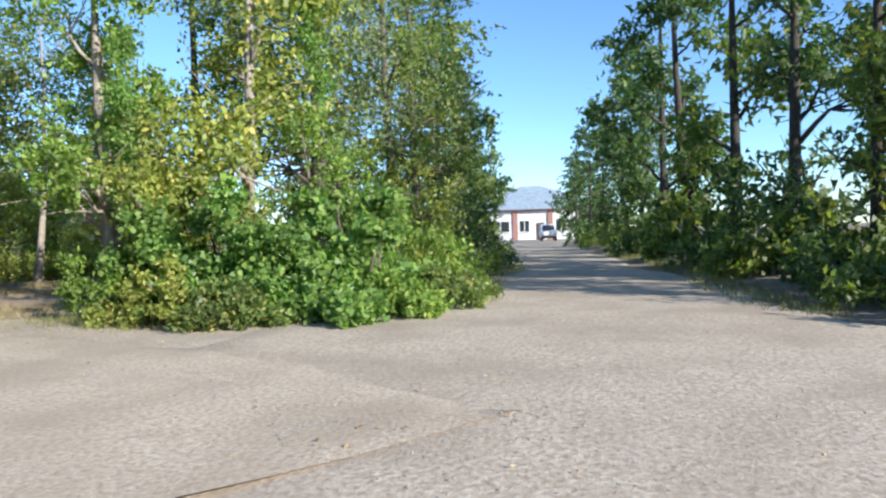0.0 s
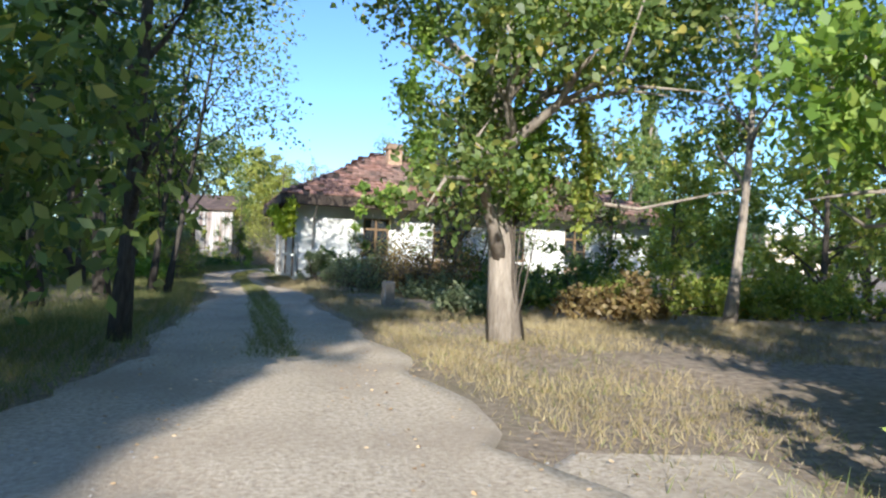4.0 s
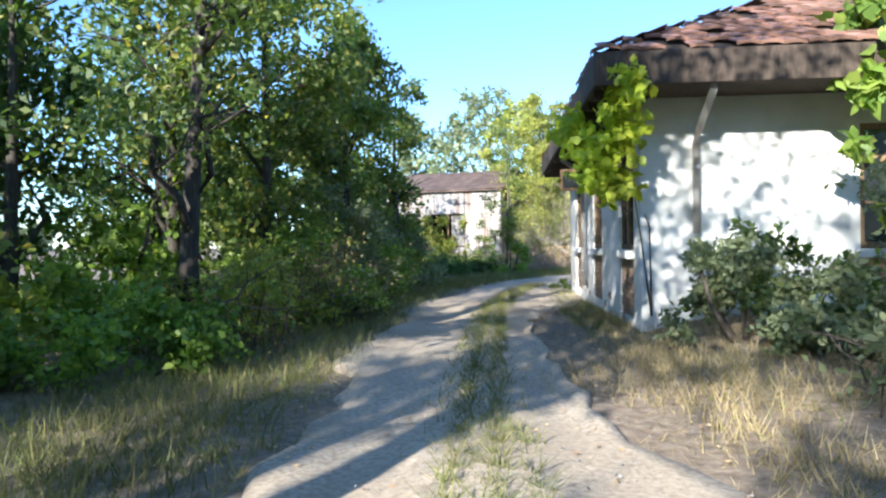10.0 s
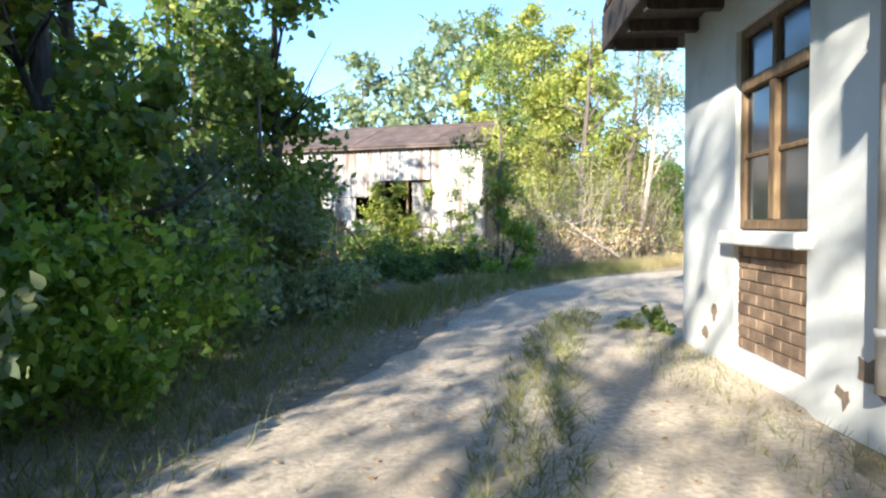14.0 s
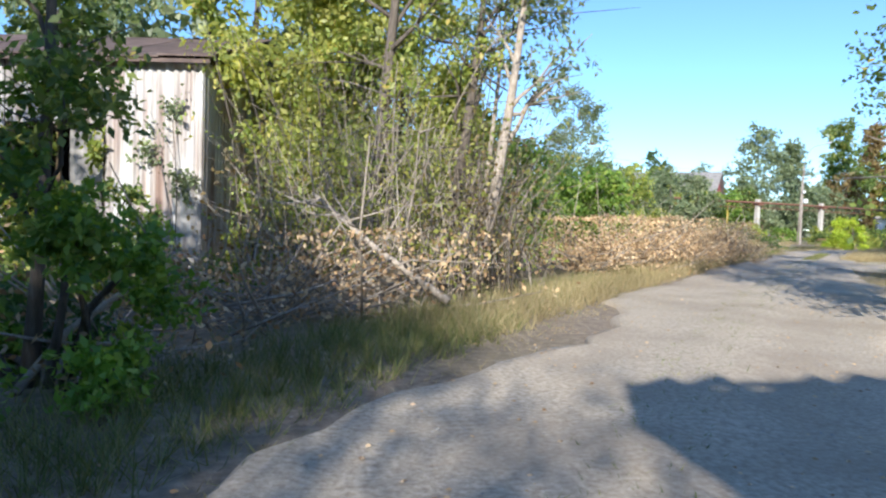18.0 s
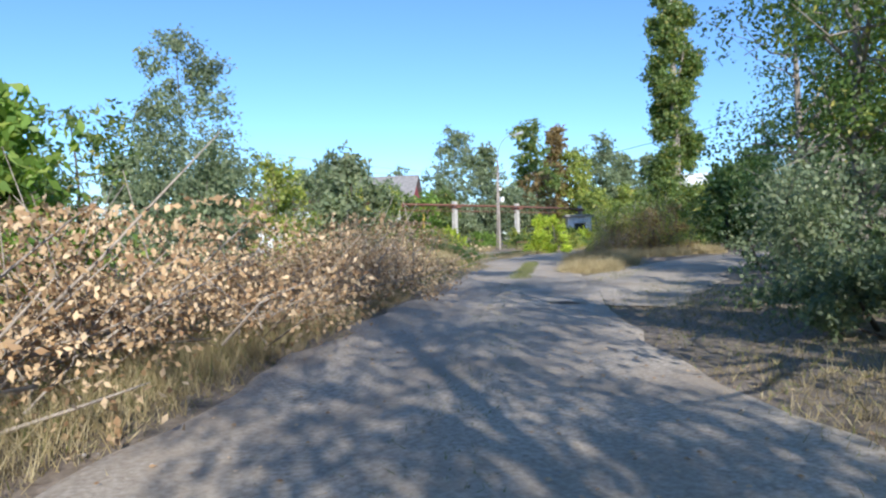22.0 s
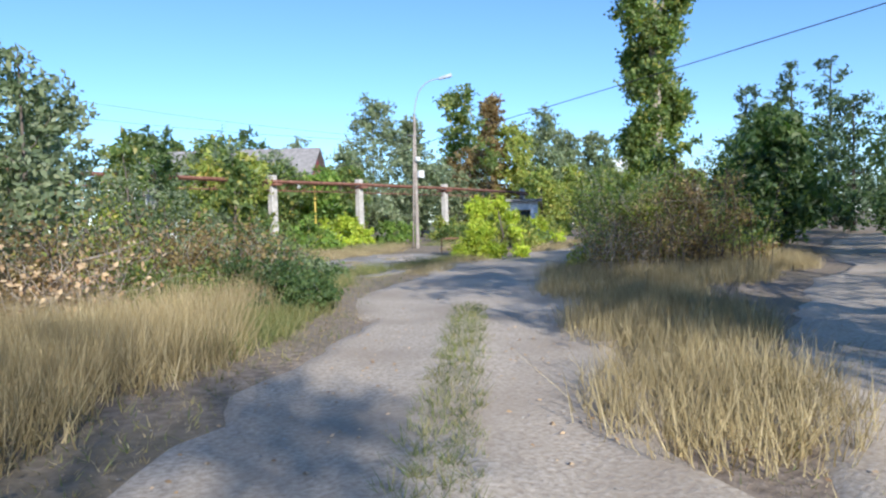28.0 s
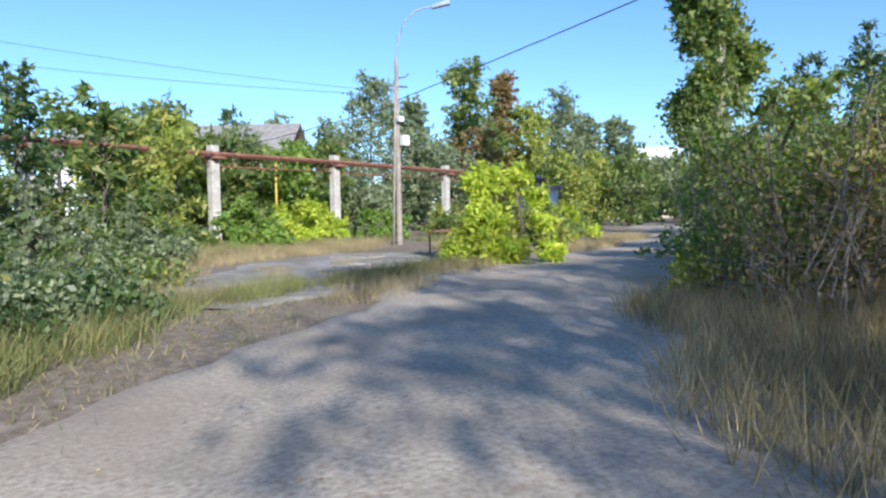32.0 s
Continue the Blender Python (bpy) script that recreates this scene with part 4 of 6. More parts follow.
def low_building(at, size, turn, label, holes):
    b = thing("outbuilding", (*at, 0), label, "building", turn=turn)
    w, d, h = size
    part("wall", box_bm((0, 0, 0), (w, d, h), 0.02), M["far_plaster"], b)
    part("roof", box_bm((-0.3, -0.4, h), (w + 0.3, d + 0.3, h + 0.22), 0.02), M["slate"], b)
    for x in holes:
        wi = part("window", box_bm((x, -0.02, 1.0), (x + 1.1, 0.05, 2.0)), M["glass"], b)
        part("frame", box_bm((x - 0.06, -0.05, 0.94), (x + 1.16, -0.022, 1.0)), M["wood_frame"], wi)
        part("frame", box_bm((x - 0.06, -0.05, 2.0), (x + 1.16, -0.022, 2.06)), M["wood_frame"], wi)
    return b


low_building((57.6, 69.2), (2.3, 4, 2.7), -42, "low white outbuilding half hidden by shrubs", (0.6,))
low_building((41.5, 78.5), (4.5, 4, 3.0), 12, "small white hut among saplings", (1.2,))

blk = thing("apartment_block", (120, 112, 0), "far pale five-storey apartment block", "building", turn=-40)
part("wall", box_bm((0, 0, 0), (26, 11, 9.5)), M["block_wall"], blk)
part("wall", box_bm((8, 1, 9.5), (17, 9, 12.5)), M["far_plaster"], blk)
part("roof", box_bm((-0.3, -0.3, 9.5), (7.9, 11.3, 9.9)), M["slate"], blk)
for fl in range(3):
    for j in range(9):
        wi = part("window", box_bm((1.0 + j * 2.75, -0.06, 1.0 + fl * 3.0), (2.5 + j * 2.75, 0.05, 2.5 + fl * 3.0)), M["glass"], blk)

# far blue-grey hall at the end of the gravel road
hall = thing("hall", (84.0, -3.0, 0), "pale rendered hall with dark pilasters and a blue-grey hipped roof", "building", turn=-76)
part("wall", box_bm((-1.5, 0, -0.2), (20, 12, 4.3)), M["far_plaster"], hall)
hang("roof", mesh_of("roof", [(-2.2, -0.8, 4.3), (20.7, -0.8, 4.3), (20.7, 12.8, 4.3), (-2.2, 12.8, 4.3), (7.2, 6, 8.0), (10.0, 6, 8.0)], [(0, 1, 5, 4), (1, 2, 5), (2, 3, 4, 5), (3, 0, 4), (3, 2, 1, 0)], M["blue_roof"]), hall, "blue-grey sheet roof")
part("cornice", box_bm((-1.6, -0.5, 4.05), (20.1, -0.02, 4.29)), M["pilaster"], hall)
for x in (0.9, 5.9, 10.8, 15.7):
    part("pilaster", box_bm((x, -0.18, -0.1), (x + 0.7, 0.0, 4.05)), M["pilaster"], hall)
for x, w in ((2.9, 2.5), (6.9, 1.3), (12.0, 1.3), (13.9, 1.3)):
    wi = part("window", box_bm((x, -0.05, 1.2), (x + w, 0.06, 2.7)), M["glass"], hall)
    part("frame", box_bm((x + w / 2 - 0.05, -0.08, 1.2), (x + w / 2 + 0.05, -0.052, 2.7)), M["far_plaster"], wi)
    part("sill", box_bm((x - 0.1, -0.2, 1.08), (x + w + 0.1, -0.01, 1.19)), M["far_plaster"], wi)
part("door", box_bm((9.2, -0.06, -0.05), (10.3, 0.05, 2.4)), M["wood_dark"], hall, "dark door")

van = thing("van", (72.2, -16.2, 0.03), "white van parked in front of the hall", "van", turn=195)
bm = bmesh.new()
prof = [(-2.2, 0.35), (2.15, 0.35), (2.25, 0.75), (2.1, 1.05), (1.35, 1.2), (0.85, 1.92), (-2.1, 1.98), (-2.25, 1.2)]
va = [[bm.verts.new((x, s * (0.9 if z < 1.25 else 0.8), z)) for x, z in prof] for s in (-1, 1)]
bm.faces.new(va[0][::-1])
bm.faces.new(va[1])
for i in range(len(prof)):
    j = (i + 1) % len(prof)
    bm.faces.new((va[0][i], va[0][j], va[1][j], va[1][i]))
bmesh.ops.recalc_face_normals(bm, faces=bm.faces)
part("body", bm, M["van_white"], van)
hang("windscreen", mesh_of("windscreen", [(1.34, -0.72, 1.25), (1.34, 0.72, 1.25), (0.93, 0.68, 1.85), (0.93, -0.68, 1.85)], [(0, 1, 2, 3)], M["glass"]), van)
for v in van.children[-1].data.vertices:
    v.co.x += 0.03
part("bumper", box_bm((2.2, -0.85, 0.35), (2.33, 0.85, 0.6), 0.03), M["rubber"], van)
for s in (-0.62, 0.62):
    part("headlight", box_bm((2.18, s - 0.14, 0.72), (2.28, s + 0.14, 0.9), 0.02), M["zinc"], van)
for x in (-1.4, 1.4):
    for s in (-0.82, 0.82):
        wv = hang("wheel", tubes("wheel", [(np.array([(x, s - 0.1, 0.32), (x, s + 0.1, 0.32)]), 0.32)], M["rubber"], 16), van)
        hang("rim", tubes("rim", [(np.array([(x, s - 0.11, 0.32), (x, s + 0.11, 0.32)]), 0.18)], M["zinc"], 12), wv)

# ---- short concrete stump beside the track, bits on the apron ----
stump = thing("boundary_stone", (0.85, -10.5, 0), "short weathered concrete boundary post in dry grass", "post")
part("block", box_bm((-0.125, -0.12, -0.2), (0.125, 0.12, 0.6), 0.03), M["post_concrete"], stump)
frame_ob = thing("hoop_rail", (36.5, 52.6, 0), "low rusty tubular hoop rail", "rail")
hang("hoop", tubes("hoop", [(np.array([(-0.55, 0, 0), (-0.55, 0, 0.55), (-0.5, 0, 0.62), (0.5, 0, 0.62), (0.55, 0, 0.55), (0.55, 0, 0)]), 0.025)], M["rust"], 7), frame_ob)
for i, (x, y, s) in enumerate(((31.2, 49.2, 0.5), (32.5, 50.6, 0.42), (30.2, 47.8, 0.3), (33.6, 52.6, 0.6))):
    sl = thing("concrete_slab", (x, y, gz1(x, y)), "broken flat concrete slab lying on the apron", "slab", "broken slabs", 37 * i)
    part("slab", box_bm((-s, -s * 0.6, -0.02), (s, s * 0.6, 0.07), 0.02), M["post_concrete"], sl)


# ---- trees and bushes, stretch by stretch ----
L_CREEP = "tall tree overgrown with bright green creepers beside the junction"
L_BUSH = "dense leafy green bush at the edge of the track"

# wedge between the two roads
for i, (x, y, h, r, z0, leaf) in enumerate([(2.6, -21.2, 9.5, 1.6, 1.3, "leaf_creeper"), (3.6, -23.4, 10.0, 2.2, 0.4, "leaf_yellow"), (5.6, -24.2, 10.5, 2.2, 0.4, "leaf_mid"), (7.6, -22.4, 12.0, 2.6, 0.5, "leaf_grey"), (6.0, -20.4, 10.5, 2.6, 0.8, "leaf_mid"), (10.2, -23.8, 12.5, 2.7, 0.5, "leaf_mid"), (13.4, -23.0, 12.5, 2.7, 0.5, "leaf_mid"), (17.4, -22.0, 12.0, 2.8, 0.5, "leaf_dark")]):
    tree(x, y, h, r, z0, leaf, 23000, 0.105, 100 + i, L_CREEP, bark="bark_pale" if i < 2 else "bark", n_clumps=30, top=0.6, group="junction trees", slim=0.6)
for i, (x, y, h, r) in enumerate([(22, -20.8, 11.5, 2.7), (28, -19.6, 11.5, 2.8), (35, -18.0, 11, 2.8), (43, -16.0, 10.5, 3.0), (52, -13.8, 10, 3.2), (62, -11.0, 8, 3.0)]):
    tree(x, y, h, r, 0.8, "leaf_dark" if i % 2 else "leaf_mid", 8000, 0.2, 120 + i, "tall roadside tree with dense dark foliage", n_clumps=16, top=0.5, group="roadside trees", sub=False)
for i, (x, y, h, r, leaf, n) in enumerate([(1.0, -22.9, 2.0, 0.9, "leaf_creeper", 8000), (1.2, -23.9, 3.0, 1.3, "leaf_vine", 10000), (1.45, -25.3, 3.0, 1.4, "leaf_vine", 11000), (2.4, -26.4, 2.9, 1.4, "leaf_vine", 11000), (4.3, -26.3, 3.0, 1.5, "leaf_creeper", 8000), (6.8, -25.9, 3.2, 1.6, "leaf_creeper", 8000), (9.6, -25.4, 3.0, 1.7, "leaf_mid", 7000), (13, -24.8, 2.8, 1.8, "leaf_dark", 6000), (17, -23.9, 2.6, 1.9, "leaf_mid", 5000), (2.2, -23.2, 5.4, 1.6, "leaf_yellow", 11000), (3.4, -25.2, 5.6, 1.7, "leaf_creeper", 11000), (6.5, -25.2, 5.4, 1.8, "leaf_yellow", 9000), (2.3, -22.4, 4.0, 1.2, "leaf_creeper", 8000), (0.35, -24.6, 1.3, 0.8, "leaf_yellow", 6000), (0.3, -25.6, 1.1, 0.8, "leaf_mid", 6000), (0.7, -26.7, 1.1, 0.85, "leaf_vine", 6500), (1.4, -27.5, 1.0, 0.85, "leaf_creeper", 6000), (2.6, -27.7, 1.0, 0.9, "leaf_mid", 6000), (4.2, -27.6, 1.1, 0.9, "leaf_mid", 5000), (0.5, -23.6, 0.9, 0.7, "leaf_yellow", 4500)]):
    bush(x, y, h, r, leaf, int(n * 1.25), 0.085 if leaf != "leaf_vine" else 0.1, 140 + i, L_BUSH, slim=0.75 if leaf == "leaf_vine" else 0.5, group="junction bushes")
# broad tree with a pale trunk, and the leaning one behind it
tree(0.98, -16.4, 10.5, 3.1, 1.9, "leaf_mid", 40000, 0.11, 160, "large tree with a thick pale trunk hung with creepers", bark="bark_pale", trunk_r=0.2, n_clumps=26, slim=0.7)
tree(6.45, -14.4, 8.4, 2.7, 3.6, "leaf_mid", 17000, 0.12, 161, "slender leaning tree with a pale trunk", bark="bark_pale", trunk_r=0.11, lean=(0.8, 0.4), n_clumps=14)
for i, (x, y, h, r, leaf) in enumerate([(9.5, -15.5, 7.5, 2.4, "leaf_yellow"), (12.3, -11.2, 6.5, 2.5, "leaf_yellow"), (9.6, -8.6, 4.6, 1.9, "leaf_yellow"), (14.5, -5.4, 6.6, 2.6, "leaf_mid"), (18.5, -6.4, 7.5, 2.8, "leaf_yellow"), (22.5, -1.5, 8.5, 3.0, "leaf_mid"), (16, -9.5, 7.5, 2.8, "leaf_mid"), (19, -15, 8, 3.0, "leaf_yellow")]):
    tree(x, y, h, r, 1.2, leaf, 6500, 0.15, 170 + i, "sunlit young tree behind the junction thicket", group="thicket trees", n_clumps=13, sub=False)
for i, (x, y, h, r, leaf) in enumerate([(2.9, -7.2, 1.4, 1.2, "leaf_rust"), (4.8, -6.2, 2.6, 1.4, "leaf_dark"), (8.2, -12.2, 1.7, 1.5, "leaf_yellow"), (10.8, -11.0, 1.8, 1.6, "leaf_yellow"), (6.5, -9.0, 2.4, 1.6, "leaf_dark"), (4.4, -8.5, 1.5, 1.3, "leaf_dry"), (8.5, -6.5, 2.7, 1.6, "leaf_dark"), (5.6, -12.4, 1.2, 1.0, "leaf_yellow"), (2.6, -8.4, 1.7, 1.1, "leaf_grey"), (3.8, -9.4, 2.0, 1.2, "leaf_dark"), (3.6, -11.2, 1.6, 1.1, "leaf_mid"), (4.6, -13.4, 1.5, 1.1, "leaf_rust"), (2.5, -12.0, 1.1, 1.0, "leaf_grey"), (6.8, -12.0, 2.0, 1.4, "leaf_yellow"), (9.2, -12.9, 1.8, 1.3, "leaf_yellow"), (10.9, -13.4, 2.2, 1.4, "leaf_yellow"), (13.6, -9.0, 2.4, 1.7, "leaf_yellow"), (11.6, -8.6, 2.2, 1.5, "leaf_creeper")]):
    bush(x, y, h, r, leaf, 4500, 0.11, 180 + i, "scrubby bush in front of the white house", group="house scrub")

# south side of the gravel road
for i, (x, y, h, r, z0, leaf, n) in enumerate([(2.2, -37.6, 11.0, 2.7, 0.9, "leaf_pine", 15000), (4.8, -36.0, 10.5, 2.6, 0.6, "leaf_pine", 15000), (8.0, -35.0, 10.5, 2.8, 0.5, "leaf_mid", 15000), (11.4, -34.0, 12.5, 2.9, 0.5, "leaf_dark", 14000), (15.0, -33.0, 14.0, 3.0, 0.6, "leaf_mid", 11000), (19.5, -31.8, 15.0, 3.1, 0.6, "leaf_dark", 11000), (24.5, -30.6, 15.0, 3.1, 0.5, "leaf_dark", 11000), (30, -29.2, 11.5, 3.0, 0.5, "leaf_dark", 10000), (36.5, -27.6, 11.5, 3.1, 0.5, "leaf_dark", 10000), (44, -25.8, 11.0, 3.1, 0.5, "leaf_dark", 9000), (52, -23.8, 10.5, 3.1, 0.5, "leaf_dark", 9000), (61, -21.3, 9.5, 3.0, 0.5, "leaf_dark", 8000), (68, -20.5, 9.5, 3.2, 0.5, "leaf_dark", 8000), (74, -21.0, 9.5, 3.4, 0.5, "leaf_dark", 8000), (7.0, -39.0, 12.0, 3.0, 1.5, "leaf_dark", 9000), (13.5, -37.0, 12.0, 3.0, 1.5, "leaf_dark", 9000)]):
    tree(x, y, h, r, z0, leaf, n, 0.12 if i < 4 else 0.19, 200 + i, "dark roadside tree shading the gravel road", group="south trees", n_clumps=15, top=0.4, bark="bark_dark", sub=i < 4)
for i, (x, y, h, r) in enumerate([(3.2, -34.2, 1.3, 1.1), (5.5, -33.8, 1.7, 1.3), (8.6, -33.2, 2.2, 1.5), (12, -32.4, 2.4, 1.6), (16, -31.6, 2.2, 1.6), (21, -30.4, 2.4, 1.8), (27, -28.9, 2.4, 1.9), (1.6, -35.1, 1.9, 1.2), (7.0, -34.6, 2.4, 1.5), (10.2, -33.9, 2.4, 1.5), (33, -27.4, 2.4, 1.9), (40, -25.6, 2.4, 2.0)]):
    bush(x, y, h, r, "leaf_dark" if i % 2 else "leaf_mid", 5500, 0.11, 220 + i, "shaded bush along the gravel road verge", group="south bushes")

# tall trees south-west of the junction, out of view, added to shade the grove
for i, (x, y, h, r) in enumerate([(-15.2, -41.0, 15.0, 3.0), (-18.5, -40.2, 16.0, 3.2), (-23.0, -39.5, 16.0, 3.2), (-16.5, -45.0, 17.5, 3.4), (-27.5, -40.5, 16.0, 3.2)]):
    tree(x, y, h, r, 1.0, "leaf_dark", 9000, 0.26, 230 + i, "tall roadside tree with dense dark foliage", group="roadside trees", n_clumps=22, top=0.5, bark="bark_dark", sub=False)
# also unseen: high crown and bare trunk added to shadow the track
tree(-12.3, -41.3, 16.5, 2.5, 9.0, "leaf_dark", 11000, 0.24, 236, "unseen tall tree with a long bare trunk, added for its shadow", group="roadside trees", n_clumps=18, top=0.5, bark="bark_dark", trunk_r=0.2, sub=False)

# west side of the track: open grove
UNDER = []
GROVE = [(-3.75, -15.8, 9.5, 2.6, 2.1, 0.11), (-5.6, -11.4, 9.0, 2.2, 3.0, 0.13), (-4.7, -10.4, 10.5, 2.4, 3.6, 0.14), (-5.95, -6.2, 10.0, 2.7, 3.2, 0.24), (-4.1, -7.6, 8.6, 3.4, 2.9, 0.085), (-3.75, -7.9, 8.2, 3.2, 2.9, 0.08), (-5.7, 0.3, 8.2, 3.0, 2.2, 0.14), (-6.9, 2.4, 8.0, 2.4, 2.0, 0.12)]
for i, (x, y, h, r, z0, tr) in enumerate(GROVE):
    tree(x, y, h, r, z0, "leaf_mid" if i > 1 else "leaf_dark", 7500 if i in (4, 5) else 5600 if i in (1, 2, 3) else 12000 if i == 6 else 17000 if i == 0 else 8500, 0.12, 240 + i, "slim dark-barked tree in the shady grove", group="grove trees", bark="bark_dark", trunk_r=tr, n_clumps=15, lean=((0.3, 0.6) if i == 6 else (1.0, 0.3) if i in (4, 5) else (0.2, -0.1)), slim=0.6)
for i, (x, y, h, r) in enumerate([(-8.5, -18.5, 9, 2.4), (-9.5, -14.5, 8.0, 2.5), (-8.4, -6.0, 6.5, 2.2), (-8.6, -11.0, 7.0, 2.2), (-5.4, -18.6, 9.0, 2.5), (-11.5, -10.5, 7.0, 2.6), (-12.0, -4.5, 6.5, 2.5), (-10.6, 2.0, 6.0, 2.4), (-9.5, 6.5, 6.5, 2.4), (-13.5, 4.5, 7.5, 2.7), (-8.4, 0.6, 7.0, 2.4), (-9.6, -1.2, 6.8, 2.4), (-14, -16, 8.5, 2.8), (-12.5, -20.5, 9, 2.6), (-16, -9, 8, 3.0), (-16.5, -2, 8, 3.0), (-17, 5, 8, 3.0), (-12, 10, 8, 2.8), (-4.9, -19.9, 8.5, 2.0)]):
    tree(x, y, h, r, 0.9, "leaf_dark" if i % 3 else "leaf_mid", 9500, 0.16, 260 + i, "grove tree with thin branching limbs", group="grove trees", bark="bark_dark", trunk_r=0.12, n_clumps=20, sub=False)
for i, (x, y, h, r, leaf) in enumerate([(-5.2, -2.4, 1.5, 1.2, "leaf_creeper"), (-5.0, -0.2, 1.8, 1.3, "leaf_yellow"), (-4.9, 2.0, 2.5, 1.35, "leaf_creeper"), (-4.75, 4.0, 2.9, 1.4, "leaf_grey"), (-4.6, 6.0, 3.0, 1.4, "leaf_creeper"), (-4.5, 8.0, 2.7, 1.35, "leaf_grey"), (-4.4, 9.9, 2.3, 1.2, "leaf_grey"), (-7.2, 5.0, 4.4, 1.9, "leaf_mid"), (-6.9, 8.4, 4.6, 1.9, "leaf_creeper"), (-8.2, 11.2, 4.2, 2.0, "leaf_mid"), (-7.5, -8.5, 1.6, 1.3, "leaf_creeper"), (-9.0, -12, 1.8, 1.5, "leaf_creeper"), (-7.5, -1.5, 2.6, 1.6, "leaf_yellow"), (-8.5, -5.5, 2.4, 1.7, "leaf_mid"), (-10.5, -8.0, 2.6, 1.9, "leaf_dark"), (-8.2, -15.5, 2.0, 1.6, "leaf_mid"), (-11, -2, 3.0, 2.0, "leaf_dark"), (-7.6, 1.8, 3.4, 1.7, "leaf_creeper"), (-5.3, 12.4, 3.0, 1.2, "leaf_mid"), (-4.6, 9.2, 3.4, 1.2, "leaf_mid")]):
    bush(x, y, h, r, leaf, 10500 if x > -5.6 else 4500, 0.076 if x > -5.6 else 0.13, 280 + i, "dense shady shrub crowding the track", group="grove shrubs", slim=0.65)
for i, (x, y, h, r) in enumerate([(-6.3, 5.4, 7.6, 2.0), (-5.9, 8.4, 7.4, 1.9), (-5.6, 3.2, 7.4, 1.8), (-4.6, 11.2, 6.2, 1.7), (-4.9, 6.6, 6.6, 1.6)]):
    tree(x, y, h, r, 1.0, "leaf_mid", 11000, 0.12, 300 + i, "broad-leaved tree arching over the track", group="grove trees", bark="bark_dark", n_clumps=14, slim=0.7)
# tangle of twigs and dry leaves on the bank
for i, (x, y, r, h, leaf, n) in enumerate([(-4.3, 0.6, 0.7, 0.9, "leaf_rust", 1300), (-4.1, 2.1, 0.7, 0.8, "leaf_dry", 700), (-4.15, 1.4, 0.6, 1.2, "leaf_yellow", 900), (-4.5, -1.2, 0.8, 0.9, "leaf_rust", 1000)]):
    UNDER.append((x, y, r, h, leaf, n))
bush(-4.0, 11.6, 2.1, 0.9, "leaf_dry", 900, 0.1, 310, "tangle of bare twigs with a few dry leaves", name="brush", stems=11)

# in front of the white house
bush(1.3, -0.95, 1.75, 0.9, "leaf_dark", 2600, 0.085, 320, "grey-green shrub against the house wall", slim=0.6)
bush(0.75, -1.25, 2.3, 0.8, "leaf_grey", 7000, 0.085, 326, "grey-green shrub against the house wall", slim=0.6)
bush(1.75, -1.9, 1.8, 0.95, "leaf_grey", 5200, 0.085, 327, "grey-green shrub against the house wall", slim=0.6)
bush(2.6, -3.0, 1.5, 0.9, "leaf_dry", 2600, 0.07, 328, "half-dry shrub in front of the house")
bush(2.9, -1.0, 1.1, 0.9, "leaf_dark", 3200, 0.11, 321, "low shrub against the house wall")
bush(4.6, -1.6, 1.7, 1.1, "leaf_dry", 2600, 0.09, 322, "half-dry shrub in front of the house")
bush(6.3, -2.6, 1.8, 1.2, "leaf_rust", 3400, 0.09, 323, "browning shrub in front of the house")
bush(7.9, -3.6, 1.9, 1.2, "leaf_mid", 4000, 0.1, 324, "scrubby bush in front of the white house", group="house scrub")
bush(3.2, -3.9, 1.2, 0.9, "leaf_dry", 1800, 0.08, 325, "half-dry shrub in front of the house")


def creeper(name, clumps, n, size, leaf, seed, label, base, slim=0.8):
    rng = np.random.default_rng(seed)
    t = thing(name, base, label, "climbing plant")
    c = [(a - base[0], b - base[1], z - base[2], *r) for a, b, z, *r in clumps]
    st = []
    for q in c[:2]:
        e = np.array(q[:3])
        st.append((np.array([(0, 0, 0), e * [0.1, 0.15, 0.45] + rng.normal(size=3) * 0.06, e * [0.35, 0.4, 0.8] + rng.normal(size=3) * 0.05, e]), np.array([0.012, 0.01, 0.008, 0.004])))
    hang("vine_stem", tubes("vine_stem", st, M["bark"], 5), t)
    hang("foliage", quads_of("foliage", leaves_at(rng, twig_points(rng, c, n, 0.1), size, 0.6, slim), M[leaf]), t)
    return t


for i, (x, y, zs, r, n, leaf) in enumerate([(2.2, -21.9, (2.2, 3.0, 3.8, 4.8, 5.8, 6.8), 0.4, 4200, "leaf_vine"), (4.4, -24.6, (4.2, 5.0, 5.8, 6.8, 7.6), 0.4, 3600, "leaf_vine")]):
    creeper("creeper", [(x + 0.12 * math.sin(3.1 * z), y + 0.12 * math.cos(2.3 * z), z, r, r, 0.6) for z in zs], n, 0.085, leaf, 345 + i, "bright creeper hanging in strands from a junction tree", (x + 0.2, y + 0.3, 0.1), 0.6)
